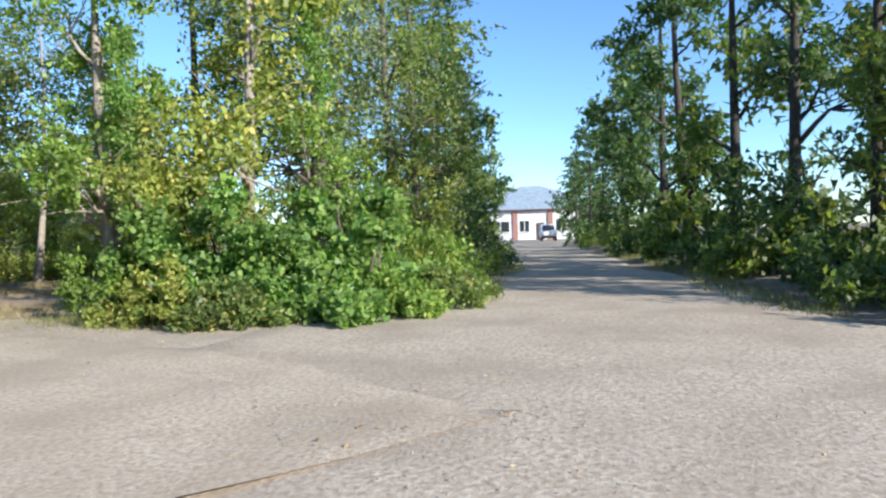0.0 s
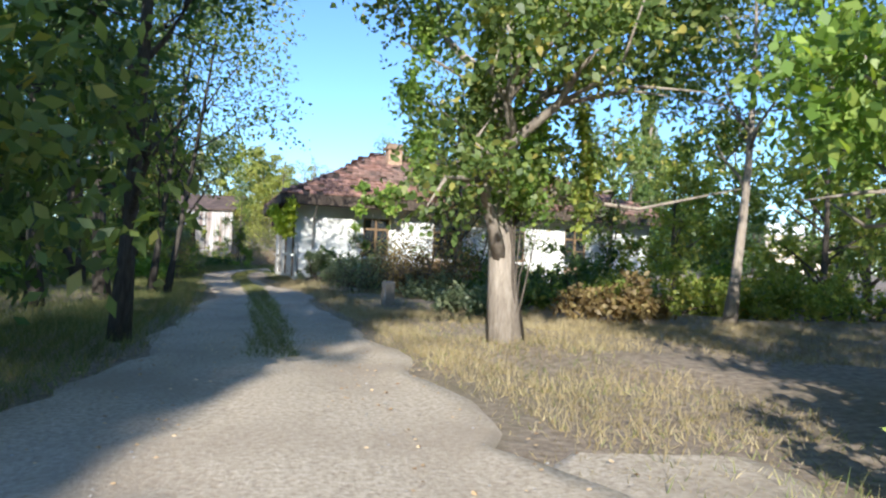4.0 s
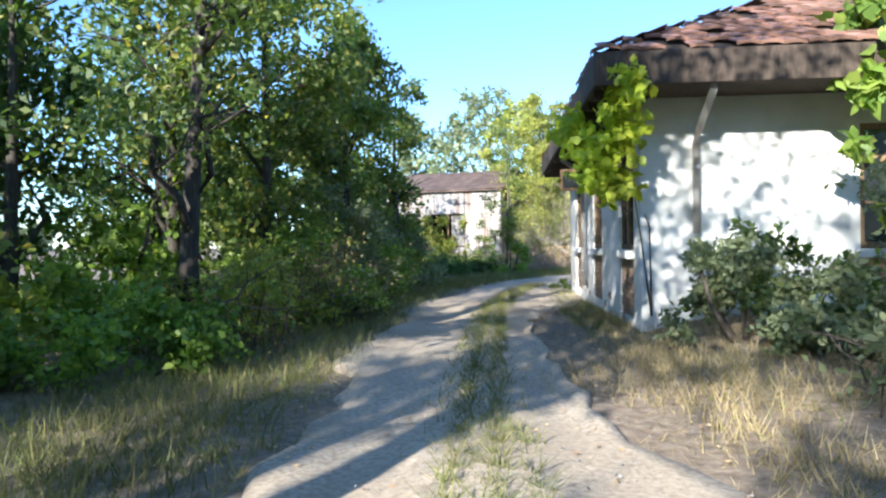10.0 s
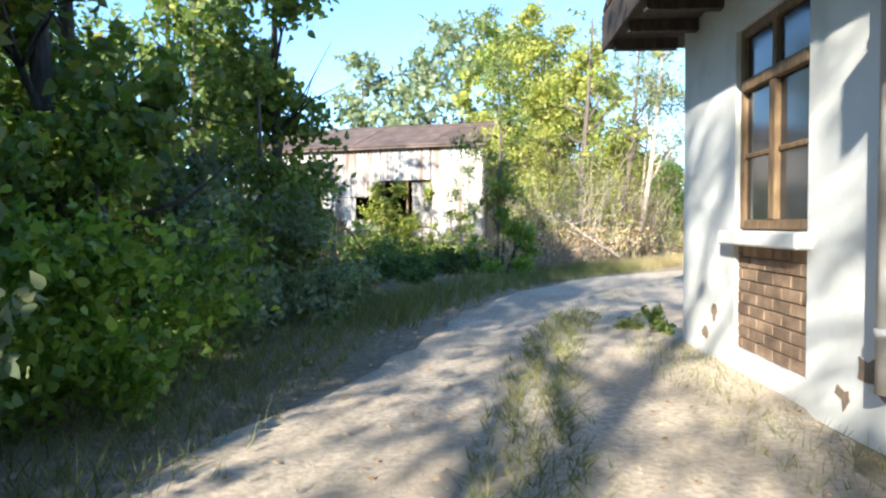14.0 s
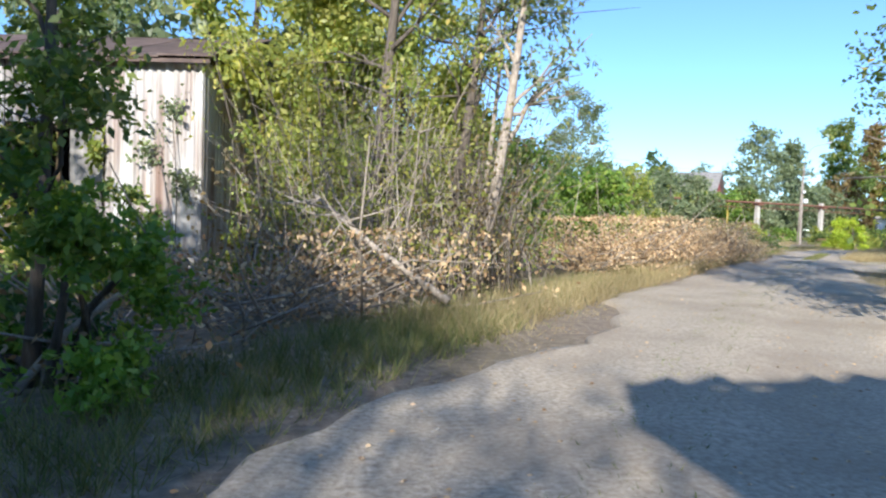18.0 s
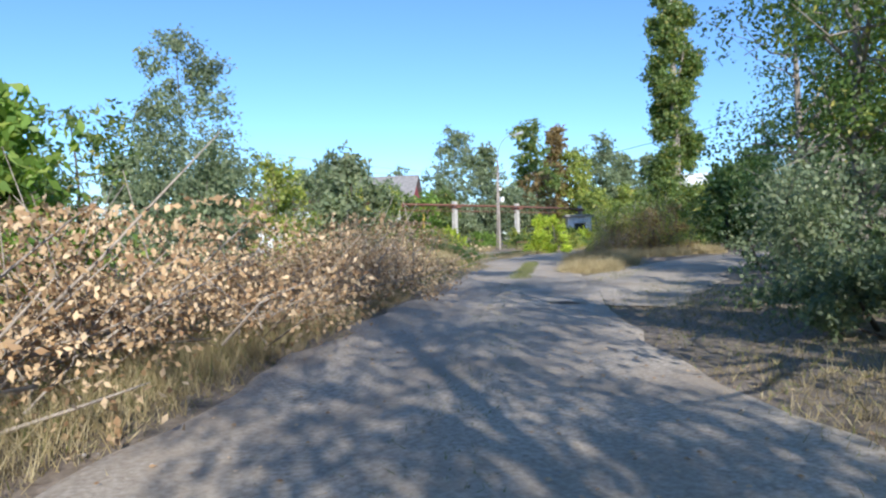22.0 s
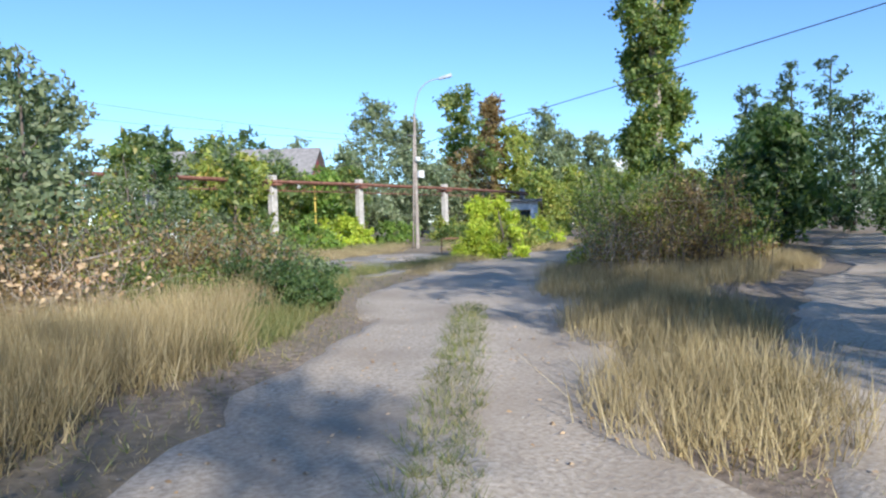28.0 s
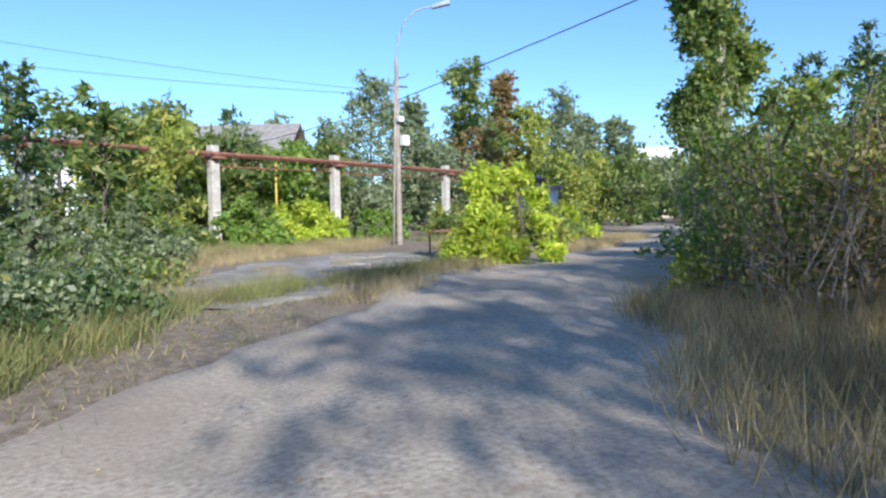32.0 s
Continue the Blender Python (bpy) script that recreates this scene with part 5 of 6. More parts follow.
for i, (x, y, zs, r, n, leaf) in enumerate([(1.05, -16.6, (2.1, 2.9, 3.8, 4.8, 5.8, 6.8), 0.42, 5200, "leaf_creeper"), (0.4, -16.8, (2.6, 3.3, 4.0, 4.7), 0.26, 2400, "leaf_mid"), (1.9, -16.7, (2.0, 2.5, 3.1, 3.8), 0.24, 1500, "leaf_yellow"), (-0.2, -15.9, (2.7, 3.4, 4.2), 0.3, 1800, "leaf_creeper")]):
    creeper("creeper", [(x + 0.12 * math.sin(3.1 * z), y + 0.12 * math.cos(2.3 * z), z, r, r, 0.6) for z in zs], n, 0.085, leaf, 336 + i, "creeper hanging in strands round the pale trunk", (1.0, -16.55, 0.1), 0.6)
creeper("creeper", [(-0.7, 0.2, 2.5, 0.3, 0.5, 0.4), (-0.62, -0.35, 2.2, 0.3, 0.4, 0.45), (-0.72, 0.7, 2.6, 0.25, 0.4, 0.3), (-0.35, -0.6, 2.45, 0.42, 0.5, 0.55), (-0.5, -0.4, 2.0, 0.36, 0.4, 0.45), (-0.3, -0.85, 2.8, 0.4, 0.45, 0.3), (-0.3, -0.4, 1.7, 0.28, 0.35, 0.35)], 1500, 0.115, "leaf_bright", 330, "bright green broad-leaved vine hanging from the eaves corner", (0.1, -0.1, 0.3))
creeper("creeper", [(2.6, -0.95, 3.1, 0.55, 0.3, 0.35), (3.3, -0.9, 2.85, 0.4, 0.3, 0.4), (2.1, -0.85, 2.75, 0.35, 0.25, 0.3), (3.8, -0.6, 3.4, 0.5, 0.4, 0.3), (2.3, -0.4, 3.6, 0.35, 0.3, 0.3), (3.2, -1.0, 3.4, 0.7, 0.3, 0.35), (2.0, -0.75, 2.0, 0.22, 0.15, 0.25), (2.4, -0.8, 1.5, 0.25, 0.15, 0.22)], 1300, 0.16, "leaf_creeper", 331, "leafy vine growing over the eaves and window", (2.6, -0.35, 0.2))
creeper("creeper", [(5.6, -1.0, 2.9, 0.6, 0.3, 0.5), (6.6, -0.9, 3.2, 0.7, 0.4, 0.4), (5.0, -0.6, 3.6, 0.6, 0.5, 0.3), (7.8, -0.9, 2.9, 0.6, 0.3, 0.4)], 900, 0.13, "leaf_rust", 332, "browning vine tangled over the roof edge", (6.2, -0.4, 0.2))
tree(5.4, -2.8, 8.6, 3.1, 3.0, "leaf_mid", 13000, 0.12, 333, "dark tree leaning over the house roof", bark="bark_dark", trunk_r=0.15, n_clumps=20)
tree(11.5, -2.4, 7.0, 2.2, 2.0, "leaf_mid", 6000, 0.13, 334, "tree beside the far end of the house", n_clumps=12)
for i, (x, y, h, r) in enumerate([(18, 2, 8, 2.8), (20, 9, 9, 3), (14, 13, 8, 2.8)]):
    tree(x, y, h, r, 1.0, "leaf_mid", 5000, 0.2, 336 + i, "tree behind the white house", group="house trees", sub=False)

bush(-0.2, 8.55, 0.6, 0.3, "leaf_mid", 1500, 0.05, 335, "low green weeds at the corner of the house", name="weed")

# round the shed
for i, (x, y, h, r) in enumerate([(-8.4, 15.6, 8.0, 2.3), (-11.0, 14.6, 8.5, 2.5), (-6.6, 13.2, 6.5, 1.7), (-13.8, 16.5, 8.5, 2.5)]):
    tree(x, y, h, r, 1.5, "leaf_mid", 8000, 0.14, 342 + i, "thin-crowned tree shading the metal shed", group="shed trees", bark="bark_dark", n_clumps=16, sub=False)
tree(-1.5, 15.6, 5.8, 0.95, 1.4, "leaf_mid", 9000, 0.08, 348, "slender tree wrapped in creepers before the shed corner", bark="bark", trunk_r=0.045, n_clumps=18, top=0.8)
bush(-1.4, 15.5, 2.35, 0.8, "leaf_creeper", 6500, 0.075, 349, "dark leafy bush before the shed corner")
for i, (x, y, h, r, leaf, n) in enumerate([(-0.75, 22.1, 2.6, 0.8, "leaf_yellow", 4500), (-4.6, 23.6, 1.6, 0.8, "leaf_yellow", 4500), (-5.8, 23.8, 1.5, 0.8, "leaf_creeper", 4000), (-3.3, 22.6, 1.3, 0.9, "leaf_yellow", 4600), (-4.4, 19.7, 1.3, 1.0, "leaf_creeper", 4500), (-4.3, 17.4, 1.8, 1.1, "leaf_mid", 4500), (-8.0, 24.4, 1.7, 0.9, "leaf_creeper", 4000), (-2.6, 21.2, 2.0, 1.0, "leaf_mid", 4800), (-6.6, 22.6, 1.5, 1.3, "leaf_mid", 4200), (-5.5, 20.6, 1.2, 1.4, "leaf_mid", 4200), (-3.6, 18.8, 1.05, 1.3, "leaf_mid", 4200), (-1.6, 19.4, 0.95, 1.1, "leaf_mid", 3800), (-9.5, 21.0, 1.8, 1.6, "leaf_mid", 4200), (-3.8, 15.6, 1.05, 1.2, "leaf_dark", 4500), (-2.3, 16.6, 0.85, 1.0, "leaf_dark", 4000), (-5.6, 13.6, 1.4, 1.3, "leaf_dark", 4500), (-3.3, 13.3, 0.85, 0.9, "leaf_dark", 3600), (-7.5, 17.2, 1.4, 1.6, "leaf_dark", 4200)]):
    bush(x, y, h, r, leaf, int(n * 1.6), 0.075, 350 + i, "low tangled undergrowth in front of the metal shed", name="undergrowth", group="shed undergrowth")
for i, (x, y, h, r, leaf) in enumerate([(-12.5, 31, 9.5, 3.2, "leaf_grey"), (-7.5, 34, 10, 3.0, "leaf_grey"), (-2.6, 31, 10.5, 3.2, "leaf_grey"), (-16, 28, 9, 3.0, "leaf_grey"), (-20, 32, 9, 3.2, "leaf_mid"), (-1.0, 28.6, 9.5, 2.0, "leaf_yellow")]):
    tree(x, y, h, r, 2.0, leaf, 8500, 0.21, 370 + i, "grey-green tree standing behind the shed", group="shed trees", n_clumps=22, sub=False)


def on_shed(u, d, z, *r):
    c, n = math.cos(radians(-14.5)), math.sin(radians(-14.5))
    return (-1.7 + u * c - d * n, 23.7 + u * n + d * c, z, *r)


creeper("creeper", [on_shed(-3.6, -0.2, 2.2, 0.35, 0.25, 0.55), on_shed(-3.2, -0.25, 1.6, 0.55, 0.25, 0.7), on_shed(-2.9, -0.15, 2.3, 0.5, 0.2, 0.35), on_shed(-3.9, -0.25, 1.5, 0.45, 0.25, 0.5), on_shed(-2.5, -0.2, 1.2, 0.5, 0.3, 0.5), on_shed(-1.85, -0.12, 2.2, 0.2, 0.15, 0.5), on_shed(-3.1, -0.3, 0.8, 0.7, 0.3, 0.5)], 4200, 0.085, "leaf_yellow", 365, "yellowing creeper climbing over the shed window", on_shed(-3.3, -0.15, 0.0), 0.7)
creeper("creeper", [on_shed(-6.1, -0.2, 2.3, 0.35, 0.2, 0.5), on_shed(-6.0, -0.25, 1.6, 0.45, 0.25, 0.55), on_shed(-6.7, -0.2, 1.5, 0.4, 0.25, 0.5), on_shed(-5.5, -0.2, 1.1, 0.5, 0.25, 0.5)], 2600, 0.085, "leaf_yellow", 366, "green creeper climbing the corrugated shed front", on_shed(-6.1, -0.15, 0.0), 0.7)
creeper("creeper", [on_shed(-0.5, -0.15, 2.9, 0.35, 0.12, 0.6), on_shed(-0.9, -0.15, 2.2, 0.4, 0.12, 0.5), on_shed(-0.3, -0.15, 1.6, 0.3, 0.12, 0.6)], 420, 0.08, "leaf_grey", 367, "sparse creeper on the corrugated shed corner", on_shed(-0.4, -0.15, 0.0), 0.7)
# bare-stemmed and yellowing trees past the shed
tree(2.6, 21.05, 7.6, 1.6, 3.0, "leaf_grey", 3000, 0.11, 380, "half-dead tree with a bare pale forked trunk", bark="dead_wood", trunk_r=0.11, lean=(0.8, 0.2), n_clumps=16, limbs=14)
tree(2.15, 21.6, 7.4, 1.6, 3.2, "leaf_yellow", 3200, 0.11, 381, "half-dead tree with several bare stems", bark="bark", trunk_r=0.12, lean=(0.7, 0.2), n_clumps=11, limbs=9)
tree(1.0, 21.9, 7.6, 1.7, 2.6, "leaf_yellow", 2600, 0.11, 382, "half-dead tree with several bare stems", bark="bark", trunk_r=0.15, lean=(0.5, -0.2), n_clumps=10, limbs=8)
tree(2.9, 22.3, 7.2, 1.3, 3.4, "leaf_grey", 2600, 0.11, 383, "pale slender sapling with sparse leaves", bark="dead_wood", trunk_r=0.06, lean=(0.6, 0.3), n_clumps=10, limbs=8)
for i, (x, y, h, r, leaf, n) in enumerate([(0.3, 24.2, 8.4, 2.1, "leaf_sun", 9500), (1.9, 24.9, 7.6, 2.0, "leaf_sun", 8500), (3.4, 25.4, 4.6, 1.7, "leaf_sun", 6500), (0.0, 27.5, 9.0, 2.3, "leaf_sun", 7000), (0.9, 25.8, 8.6, 2.1, "leaf_sun", 8000), (2.6, 26.4, 6.6, 1.9, "leaf_sun", 7000), (5.6, 29.2, 3.3, 1.5, "leaf_creeper", 6000), (8.4, 29.6, 2.9, 1.6, "leaf_creeper", 5000), (4.5, 30, 4.0, 1.9, "leaf_mid", 5500), (1.5, 31, 7.0, 2.2, "leaf_sun", 4500)]):
    tree(x, y, h, r, 0.5, leaf, int(n * 2.7), 0.13, 385 + i, "yellow-green sapling thicket in morning sun", group="saplings", n_clumps=13, trunk_r=0.05, top=0.4)
def thicket(x, y, r, h, stems, n, leaf, seed, label, bark="dead_wood", size=0.075):
    """Many thin tangled stems, half of them bare, with leaves scattered along them."""
    rng = np.random.default_rng(seed)
    t = thing("thicket", (x, y, gz1(x, y) - 0.03), label, "bush", "thickets")
    st, on = [], []
    for _ in range(stems):
        a, q = rng.uniform(0, 6.28), r * math.sqrt(rng.uniform(0, 1))
        b = np.array([q * math.cos(a), q * math.sin(a), 0.0])
        hh = h * rng.uniform(0.35, 1.1)
        lean = rng.normal(size=3) * [0.28 * hh, 0.28 * hh, 0]
        p = np.array([b + lean * s ** 1.6 + [0, 0, hh * s] + rng.normal(size=3) * 0.05 * s for s in (0, 0.3, 0.6, 0.85, 1.0)])
        r0 = rng.choice([0.006, 0.009, 0.016], p=[0.5, 0.35, 0.15])
        st.append((p, r0 * np.array([1, 0.85, 0.65, 0.45, 0.2])))
        on += list(p[1:])
        for _ in range(2):
            i = rng.integers(1, 4)
            e = p[i] + rng.normal(size=3) * [0.35, 0.35, 0.2] + [0, 0, 0.15]
            st.append((np.array([p[i], (p[i] + e) / 2 + rng.normal(size=3) * 0.04, e]), r0 * np.array([0.55, 0.4, 0.2])))
            on += [e, (p[i] + e) / 2]
    tagged(hang("wiry_growth", tubes("wiry_growth", st, M[bark], 4), t), kind="stuff")
    on = np.array(on)
    k = rng.integers(0, len(on), n)
    pts = on[k] + rng.normal(size=(n, 3)) * 0.11
    pts[:, 2] = np.abs(pts[:, 2]) + 0.03
    hang("foliage", quads_of("foliage", leaves_at(rng, pts, size, 0.3, 0.55), M[leaf]), t)


L_WIRE = "wiry thicket of bare stems and few leaves"
for i, (x, y, r, h, leaf, n) in enumerate([(0.5, 20.6, 1.0, 2.6, "leaf_yellow", 1500), (1.6, 20.2, 0.9, 2.4, "leaf_sun", 1100), (2.5, 20.7, 0.8, 2.6, "leaf_rust", 900), (3.0, 21.5, 0.9, 2.6, "leaf_sun", 1000), (1.3, 22.2, 1.1, 3.6, "leaf_yellow", 1500), (2.3, 22.6, 1.1, 3.4, "leaf_sun", 1500), (3.3, 22.6, 0.8, 2.2, "leaf_creeper", 900), (3.4, 23.8, 1.1, 2.7, "leaf_yellow", 1500), (0.1, 22.6, 1.1, 4.2, "leaf_yellow", 1900), (-0.3, 20.8, 0.8, 1.9, "leaf_rust", 500)]):
    thicket(x, y, r, h, 58, n, leaf, 400 + i, L_WIRE, "bark" if i % 3 == 2 else "dead_wood")
for i, (x, y, r, h, leaf, n) in enumerate([(30.3, 40.4, 0.8, 1.2, "leaf_rust", 1400), (31.5, 41.3, 1.0, 2.1, "leaf_mid", 3000), (32.7, 41.0, 1.1, 2.4, "leaf_yellow", 2200), (33.1, 39.7, 1.2, 2.6, "leaf_yellow", 2200), (32.9, 42.4, 0.9, 2.3, "leaf_creeper", 2200), (31.6, 40.0, 1.0, 1.9, "leaf_rust", 2600)]):
    thicket(x, y, r, h, 44, n, leaf, 430 + i, "tangled twiggy brush among dry grass at the bend", "bark" if i % 2 else "dead_wood", 0.06)


for i, (x, y, r, h, leaf, n) in enumerate([(1.35, -6.2, 0.7, 1.0, "leaf_grey", 1400), (2.3, -5.6, 0.9, 1.5, "leaf_rust", 2000), (1.2, -3.9, 0.7, 0.9, "leaf_grey", 1300), (2.7, -4.4, 0.9, 1.5, "leaf_mid", 2200), (3.2, -8.4, 1.0, 2.5, "leaf_rust", 2400), (4.4, -8.8, 1.1, 2.7, "leaf_mid", 2400), (2.3, -7.2, 0.8, 1.7, "leaf_rust", 1500)]):
    thicket(x, y, r, h, 40, n, leaf, 424 + i, "tall browning scrub in front of the white house", "bark")


for i, (x, y, r, h, leaf, n) in enumerate([(19.0, 42.0, 1.0, 1.4, "leaf_rust", 1800), (19.9, 42.6, 1.0, 1.3, "leaf_rust", 1700), (20.9, 42.8, 0.9, 1.4, "leaf_yellow", 1300), (21.8, 43.0, 0.9, 1.3, "leaf_rust", 1800), (22.6, 42.3, 0.8, 1.1, "leaf_rust", 1500), (23.5, 43.2, 0.8, 1.2, "leaf_mid", 1500), (20.2, 41.6, 0.8, 1.0, "leaf_dry", 700)]):
    thicket(x, y, r, h, 46, n, leaf, 470 + i, "tall rusty brown scrub behind the dry grass", "bark" if i % 2 else "dead_wood")
for i, (x, y, r, h, leaf, n) in enumerate(UNDER):
    thicket(x, y, r, h, 34, n, leaf, 460 + i, "low browning twigs at the foot of the shady shrubs", "bark", 0.045)


def brushwood(name, x, y, rx, ry, h, n_sticks, n_leaves, seed, label, turn=0.0, mat="dead_wood", leaf="leaf_dry", size=0.06):
    """A heap of cut branches with withered leaves."""
    rng = np.random.default_rng(seed)
    t = thing(name, (x, y, gz1(x, y)), label, "branch pile", turn=turn)
    st, tips = [], []
    for _ in range(n_sticks):
        a = rng.uniform(0, 2 * np.pi)
        q = math.sqrt(rng.uniform(0, 1))
        b = np.array([rx * q * math.cos(a), ry * q * math.sin(a), rng.uniform(0.02, h * 0.55) * (1 - 0.6 * q)])
        d = np.array([rng.normal(), rng.normal() * 0.7, abs(rng.normal()) * 0.45])
        d *= rng.uniform(0.7, 2.0) / np.linalg.norm(d)
        m = b + d * 0.5 + rng.normal(size=3) * 0.06
        e = b + d + [0, 0, 0.05]
        r = rng.uniform(0.006, 0.018)
        st.append((np.array([b, m, e]), np.array([r, r * 0.7, r * 0.25])))
        tips += [m, e, (m + e) / 2]
    tagged(hang("stick_tangle", tubes("stick_tangle", st, M[mat], 5), t), kind="stuff")
    tips = np.array(tips)
    if n_leaves:
        k = rng.integers(0, len(tips), n_leaves)
        pts = tips[k] + rng.normal(size=(n_leaves, 3)) * [0.16, 0.16, 0.12]
        pts[:, 2] = np.abs(pts[:, 2]) * np.minimum(1, h / (np.abs(pts[:, 2]) + 1e-3) ** 0.9)
        hang("withered_leaves", quads_of("withered_leaves", leaves_at(rng, pts, size, 0.5, 0.55), M[leaf]), t)
    return t


brushwood("branch_pile", 0.3, 18.4, 1.2, 0.6, 0.9, 60, 1900, 410, "cut branches with withered brown leaves beside the track", 20, size=0.06)
brushwood("branch_pile", -0.9, 17.3, 1.1, 0.7, 0.7, 60, 1600, 411, "cut branches with withered brown leaves beside the track", 50, size=0.06)
for i, (x, y, rx, ry, h, s, n) in enumerate([(6.1, 24.9, 1.3, 0.8, 1.1, 60, 3600), (8.2, 26.6, 1.4, 0.9, 1.25, 60, 4200), (10.0, 28.4, 1.5, 1.0, 1.2, 60, 4200), (12.2, 30.4, 1.5, 1.0, 1.35, 60, 4800), (14.2, 32.2, 1.4, 0.9, 1.3, 50, 4400)]):
    brushwood("branch_pile", x, y, rx, ry, h, int(s * 1.3), int(n * 1.45), 412 + i, "long heap of cut branches with withered tan leaves", 43, size=0.062)
brushwood("branch_pile", 15.9, 34.6, 1.5, 0.9, 1.15, 130, 4200, 418, "heap of cut branches with dry tan leaves", 43, size=0.06)
# the fallen pale branch with side twigs
fb = thing("fallen_branch", (1.45, 18.2, gz1(1.45, 18.2)), "pale fallen branch propped in the thicket", "branch")
ends = [np.array((0.1, -0.1, 0.25)), np.array((-0.6, 0.45, 0.75)), np.array((-1.3, 0.9, 1.35))]
hang("branch", tubes("branch", [(np.array(ends), np.array([0.045, 0.035, 0.018]))], M["dead_wood"], 6), fb)
rng = np.random.default_rng(9)
for _ in range(14):
    s = rng.uniform(0.2, 1)
    b = ends[0] + (ends[2] - ends[0]) * s
    e = b + rng.normal(size=3) * [0.4, 0.3, 0.3] + [-0.2, 0.1, 0.3]
    hang("twig", tubes("twig", [(np.array([b, (b + e) / 2 + rng.normal(size=3) * 0.04, e]), np.array([0.014, 0.009, 0.003]))], M["dead_wood"], 5), fb)

# a bent dead stick leaning out of the undergrowth
ds = thing("fallen_branch", (-1.35, 15.6, gz1(-1.35, 15.6)), "bent bare dead stick lying in the undergrowth", "branch")
hang("branch", tubes("branch", [(np.array([(-0.15, -0.2, 0.0), (0.0, 0.15, 0.28), (0.25, 0.5, 0.5), (0.55, 0.75, 0.78)]), np.array([0.028, 0.024, 0.018, 0.007])), (np.array([(0.25, 0.5, 0.5), (0.3, 0.6, 0.75), (0.28, 0.7, 0.95)]), np.array([0.012, 0.008, 0.003]))], M["dead_wood"], 6), ds)

# meadow edge, left of the open stretch
for i, (x, y, h, r, leaf, n, z0) in enumerate([(6.4, 33.0, 4.4, 1.7, "leaf_grey", 5000, 0.6), (8.0, 41.5, 5.4, 2.3, "leaf_grey", 7500, 0.5), (10.4, 39.0, 4.4, 2.2, "leaf_mid", 6500, 0.3), (14.8, 47.1, 9.4, 2.5, "leaf_grey", 30000, 0.6), (14.3, 41.5, 3.9, 1.9, "leaf_grey", 7500, 0.3), (17.4, 44.8, 4.4, 1.9, "leaf_yellow", 8500, 0.3), (20.6, 46.2, 4.9, 1.7, "leaf_grey", 8500, 0.3), (16.9, 37.9, 3.6, 1.1, "leaf_grey", 9000, 0.3), (21.8, 50.4, 4.9, 1.9, "leaf_grey", 6000, 0.4), (18.2, 51.5, 5.0, 2.2, "leaf_grey", 6500, 0.4), (25.0, 56.5, 4.8, 1.7, "leaf_mid", 5500, 0.4), (27.4, 60.0, 5.6, 1.9, "leaf_dark", 5500, 0.4), (28.4, 55.2, 4.2, 1.2, "leaf_mid", 4500, 0.4), (32.0, 61.5, 4.9, 1.6, "leaf_yellow", 5000, 0.4), (9.0, 49.5, 7.0, 2.6, "leaf_dark", 5500, 0.5), (3.0, 44, 8, 3.0, "leaf_mid", 5500, 0.6)]):
    tree(x, y, h, r, z0, leaf, int(n * 1.25), 0.135, 420 + i, "shrubby young tree along the meadow edge", group="meadow trees", n_clumps=22, trunk_r=0.07, top=0.35, sub=False)
for i, (x, y, h, r, leaf) in enumerate([(22.6, 48.2, 2.6, 1.3, "leaf_bright"), (19.0, 42.6, 2.0, 1.5, "leaf_rust"), (21.2, 44.2, 1.6, 1.3, "leaf_rust"), (23.6, 46.6, 1.4, 1.2, "leaf_creeper"), (25.6, 45.4, 0.9, 1.0, "leaf_dark"), (24.8, 48.6, 2.0, 1.2, "leaf_yellow"), (26.6, 51.8, 2.2, 1.2, "leaf_grey"), (28.6, 53.4, 1.7, 1.2, "leaf_grey"), (17.0, 40.4, 1.7, 1.5, "leaf_mid"), (24.0, 51.0, 2.6, 1.5, "leaf_dark"), (22.6, 42.9, 1.4, 1.2, "leaf_mid"), (23.7, 44.4, 1.9, 1.3, "leaf_dark"), (24.9, 45.5, 1.5, 1.2, "leaf_grey"), (21.6, 41.6, 1.6, 1.2, "leaf_mid"), (25.9, 47.4, 1.3, 1.1, "leaf_grey"), (27.0, 48.9, 1.4, 1.1, "leaf_mid"), (22.0, 45.6, 3.2, 1.7, "leaf_grey"), (23.4, 47.6, 3.8, 1.8, "leaf_grey"), (23.6, 42.9, 1.0, 0.9, "leaf_dark"), (22.7, 41.2, 1.5, 1.0, "leaf_dark"), (24.5, 43.9, 1.1, 0.9, "leaf_dark"), (25.4, 45.6, 1.0, 1.0, "leaf_dark")]):
    bush(x, y, h, r, leaf, 7500, 0.065, 440 + i, "bush at the edge of the open meadow", group="meadow bushes")

# right side of the open stretch
for i, (x, y, h, r, z0, leaf, n) in enumerate([(7.9, 17.2, 8.8, 2.5, 1.3, "leaf_mid", 24000), (13.0, 21.6, 8.8, 2.5, 1.2, "leaf_mid", 17000), (20.8, 24.2, 9.0, 2.3, 1.0, "leaf_mid", 11000), (22.8, 27.6, 10.0, 3.2, 1.6, "leaf_mid", 32000), (26.0, 30.0, 9.0, 3.2, 1.6, "leaf_dark", 12000), (31.0, 31.4, 8.0, 3.0, 0.5, "leaf_dark", 11000), (36.0, 33.2, 7.5, 3.0, 0.4, "leaf_dark", 10000)]):
    tree(x, y, h, r, z0, leaf, int(n * 1.15), 0.105, 460 + i, "poplar-like tree with glossy leaves shading the track", group="east trees", n_clumps=24, top=0.6, bark="bark_pale", slim=0.6)
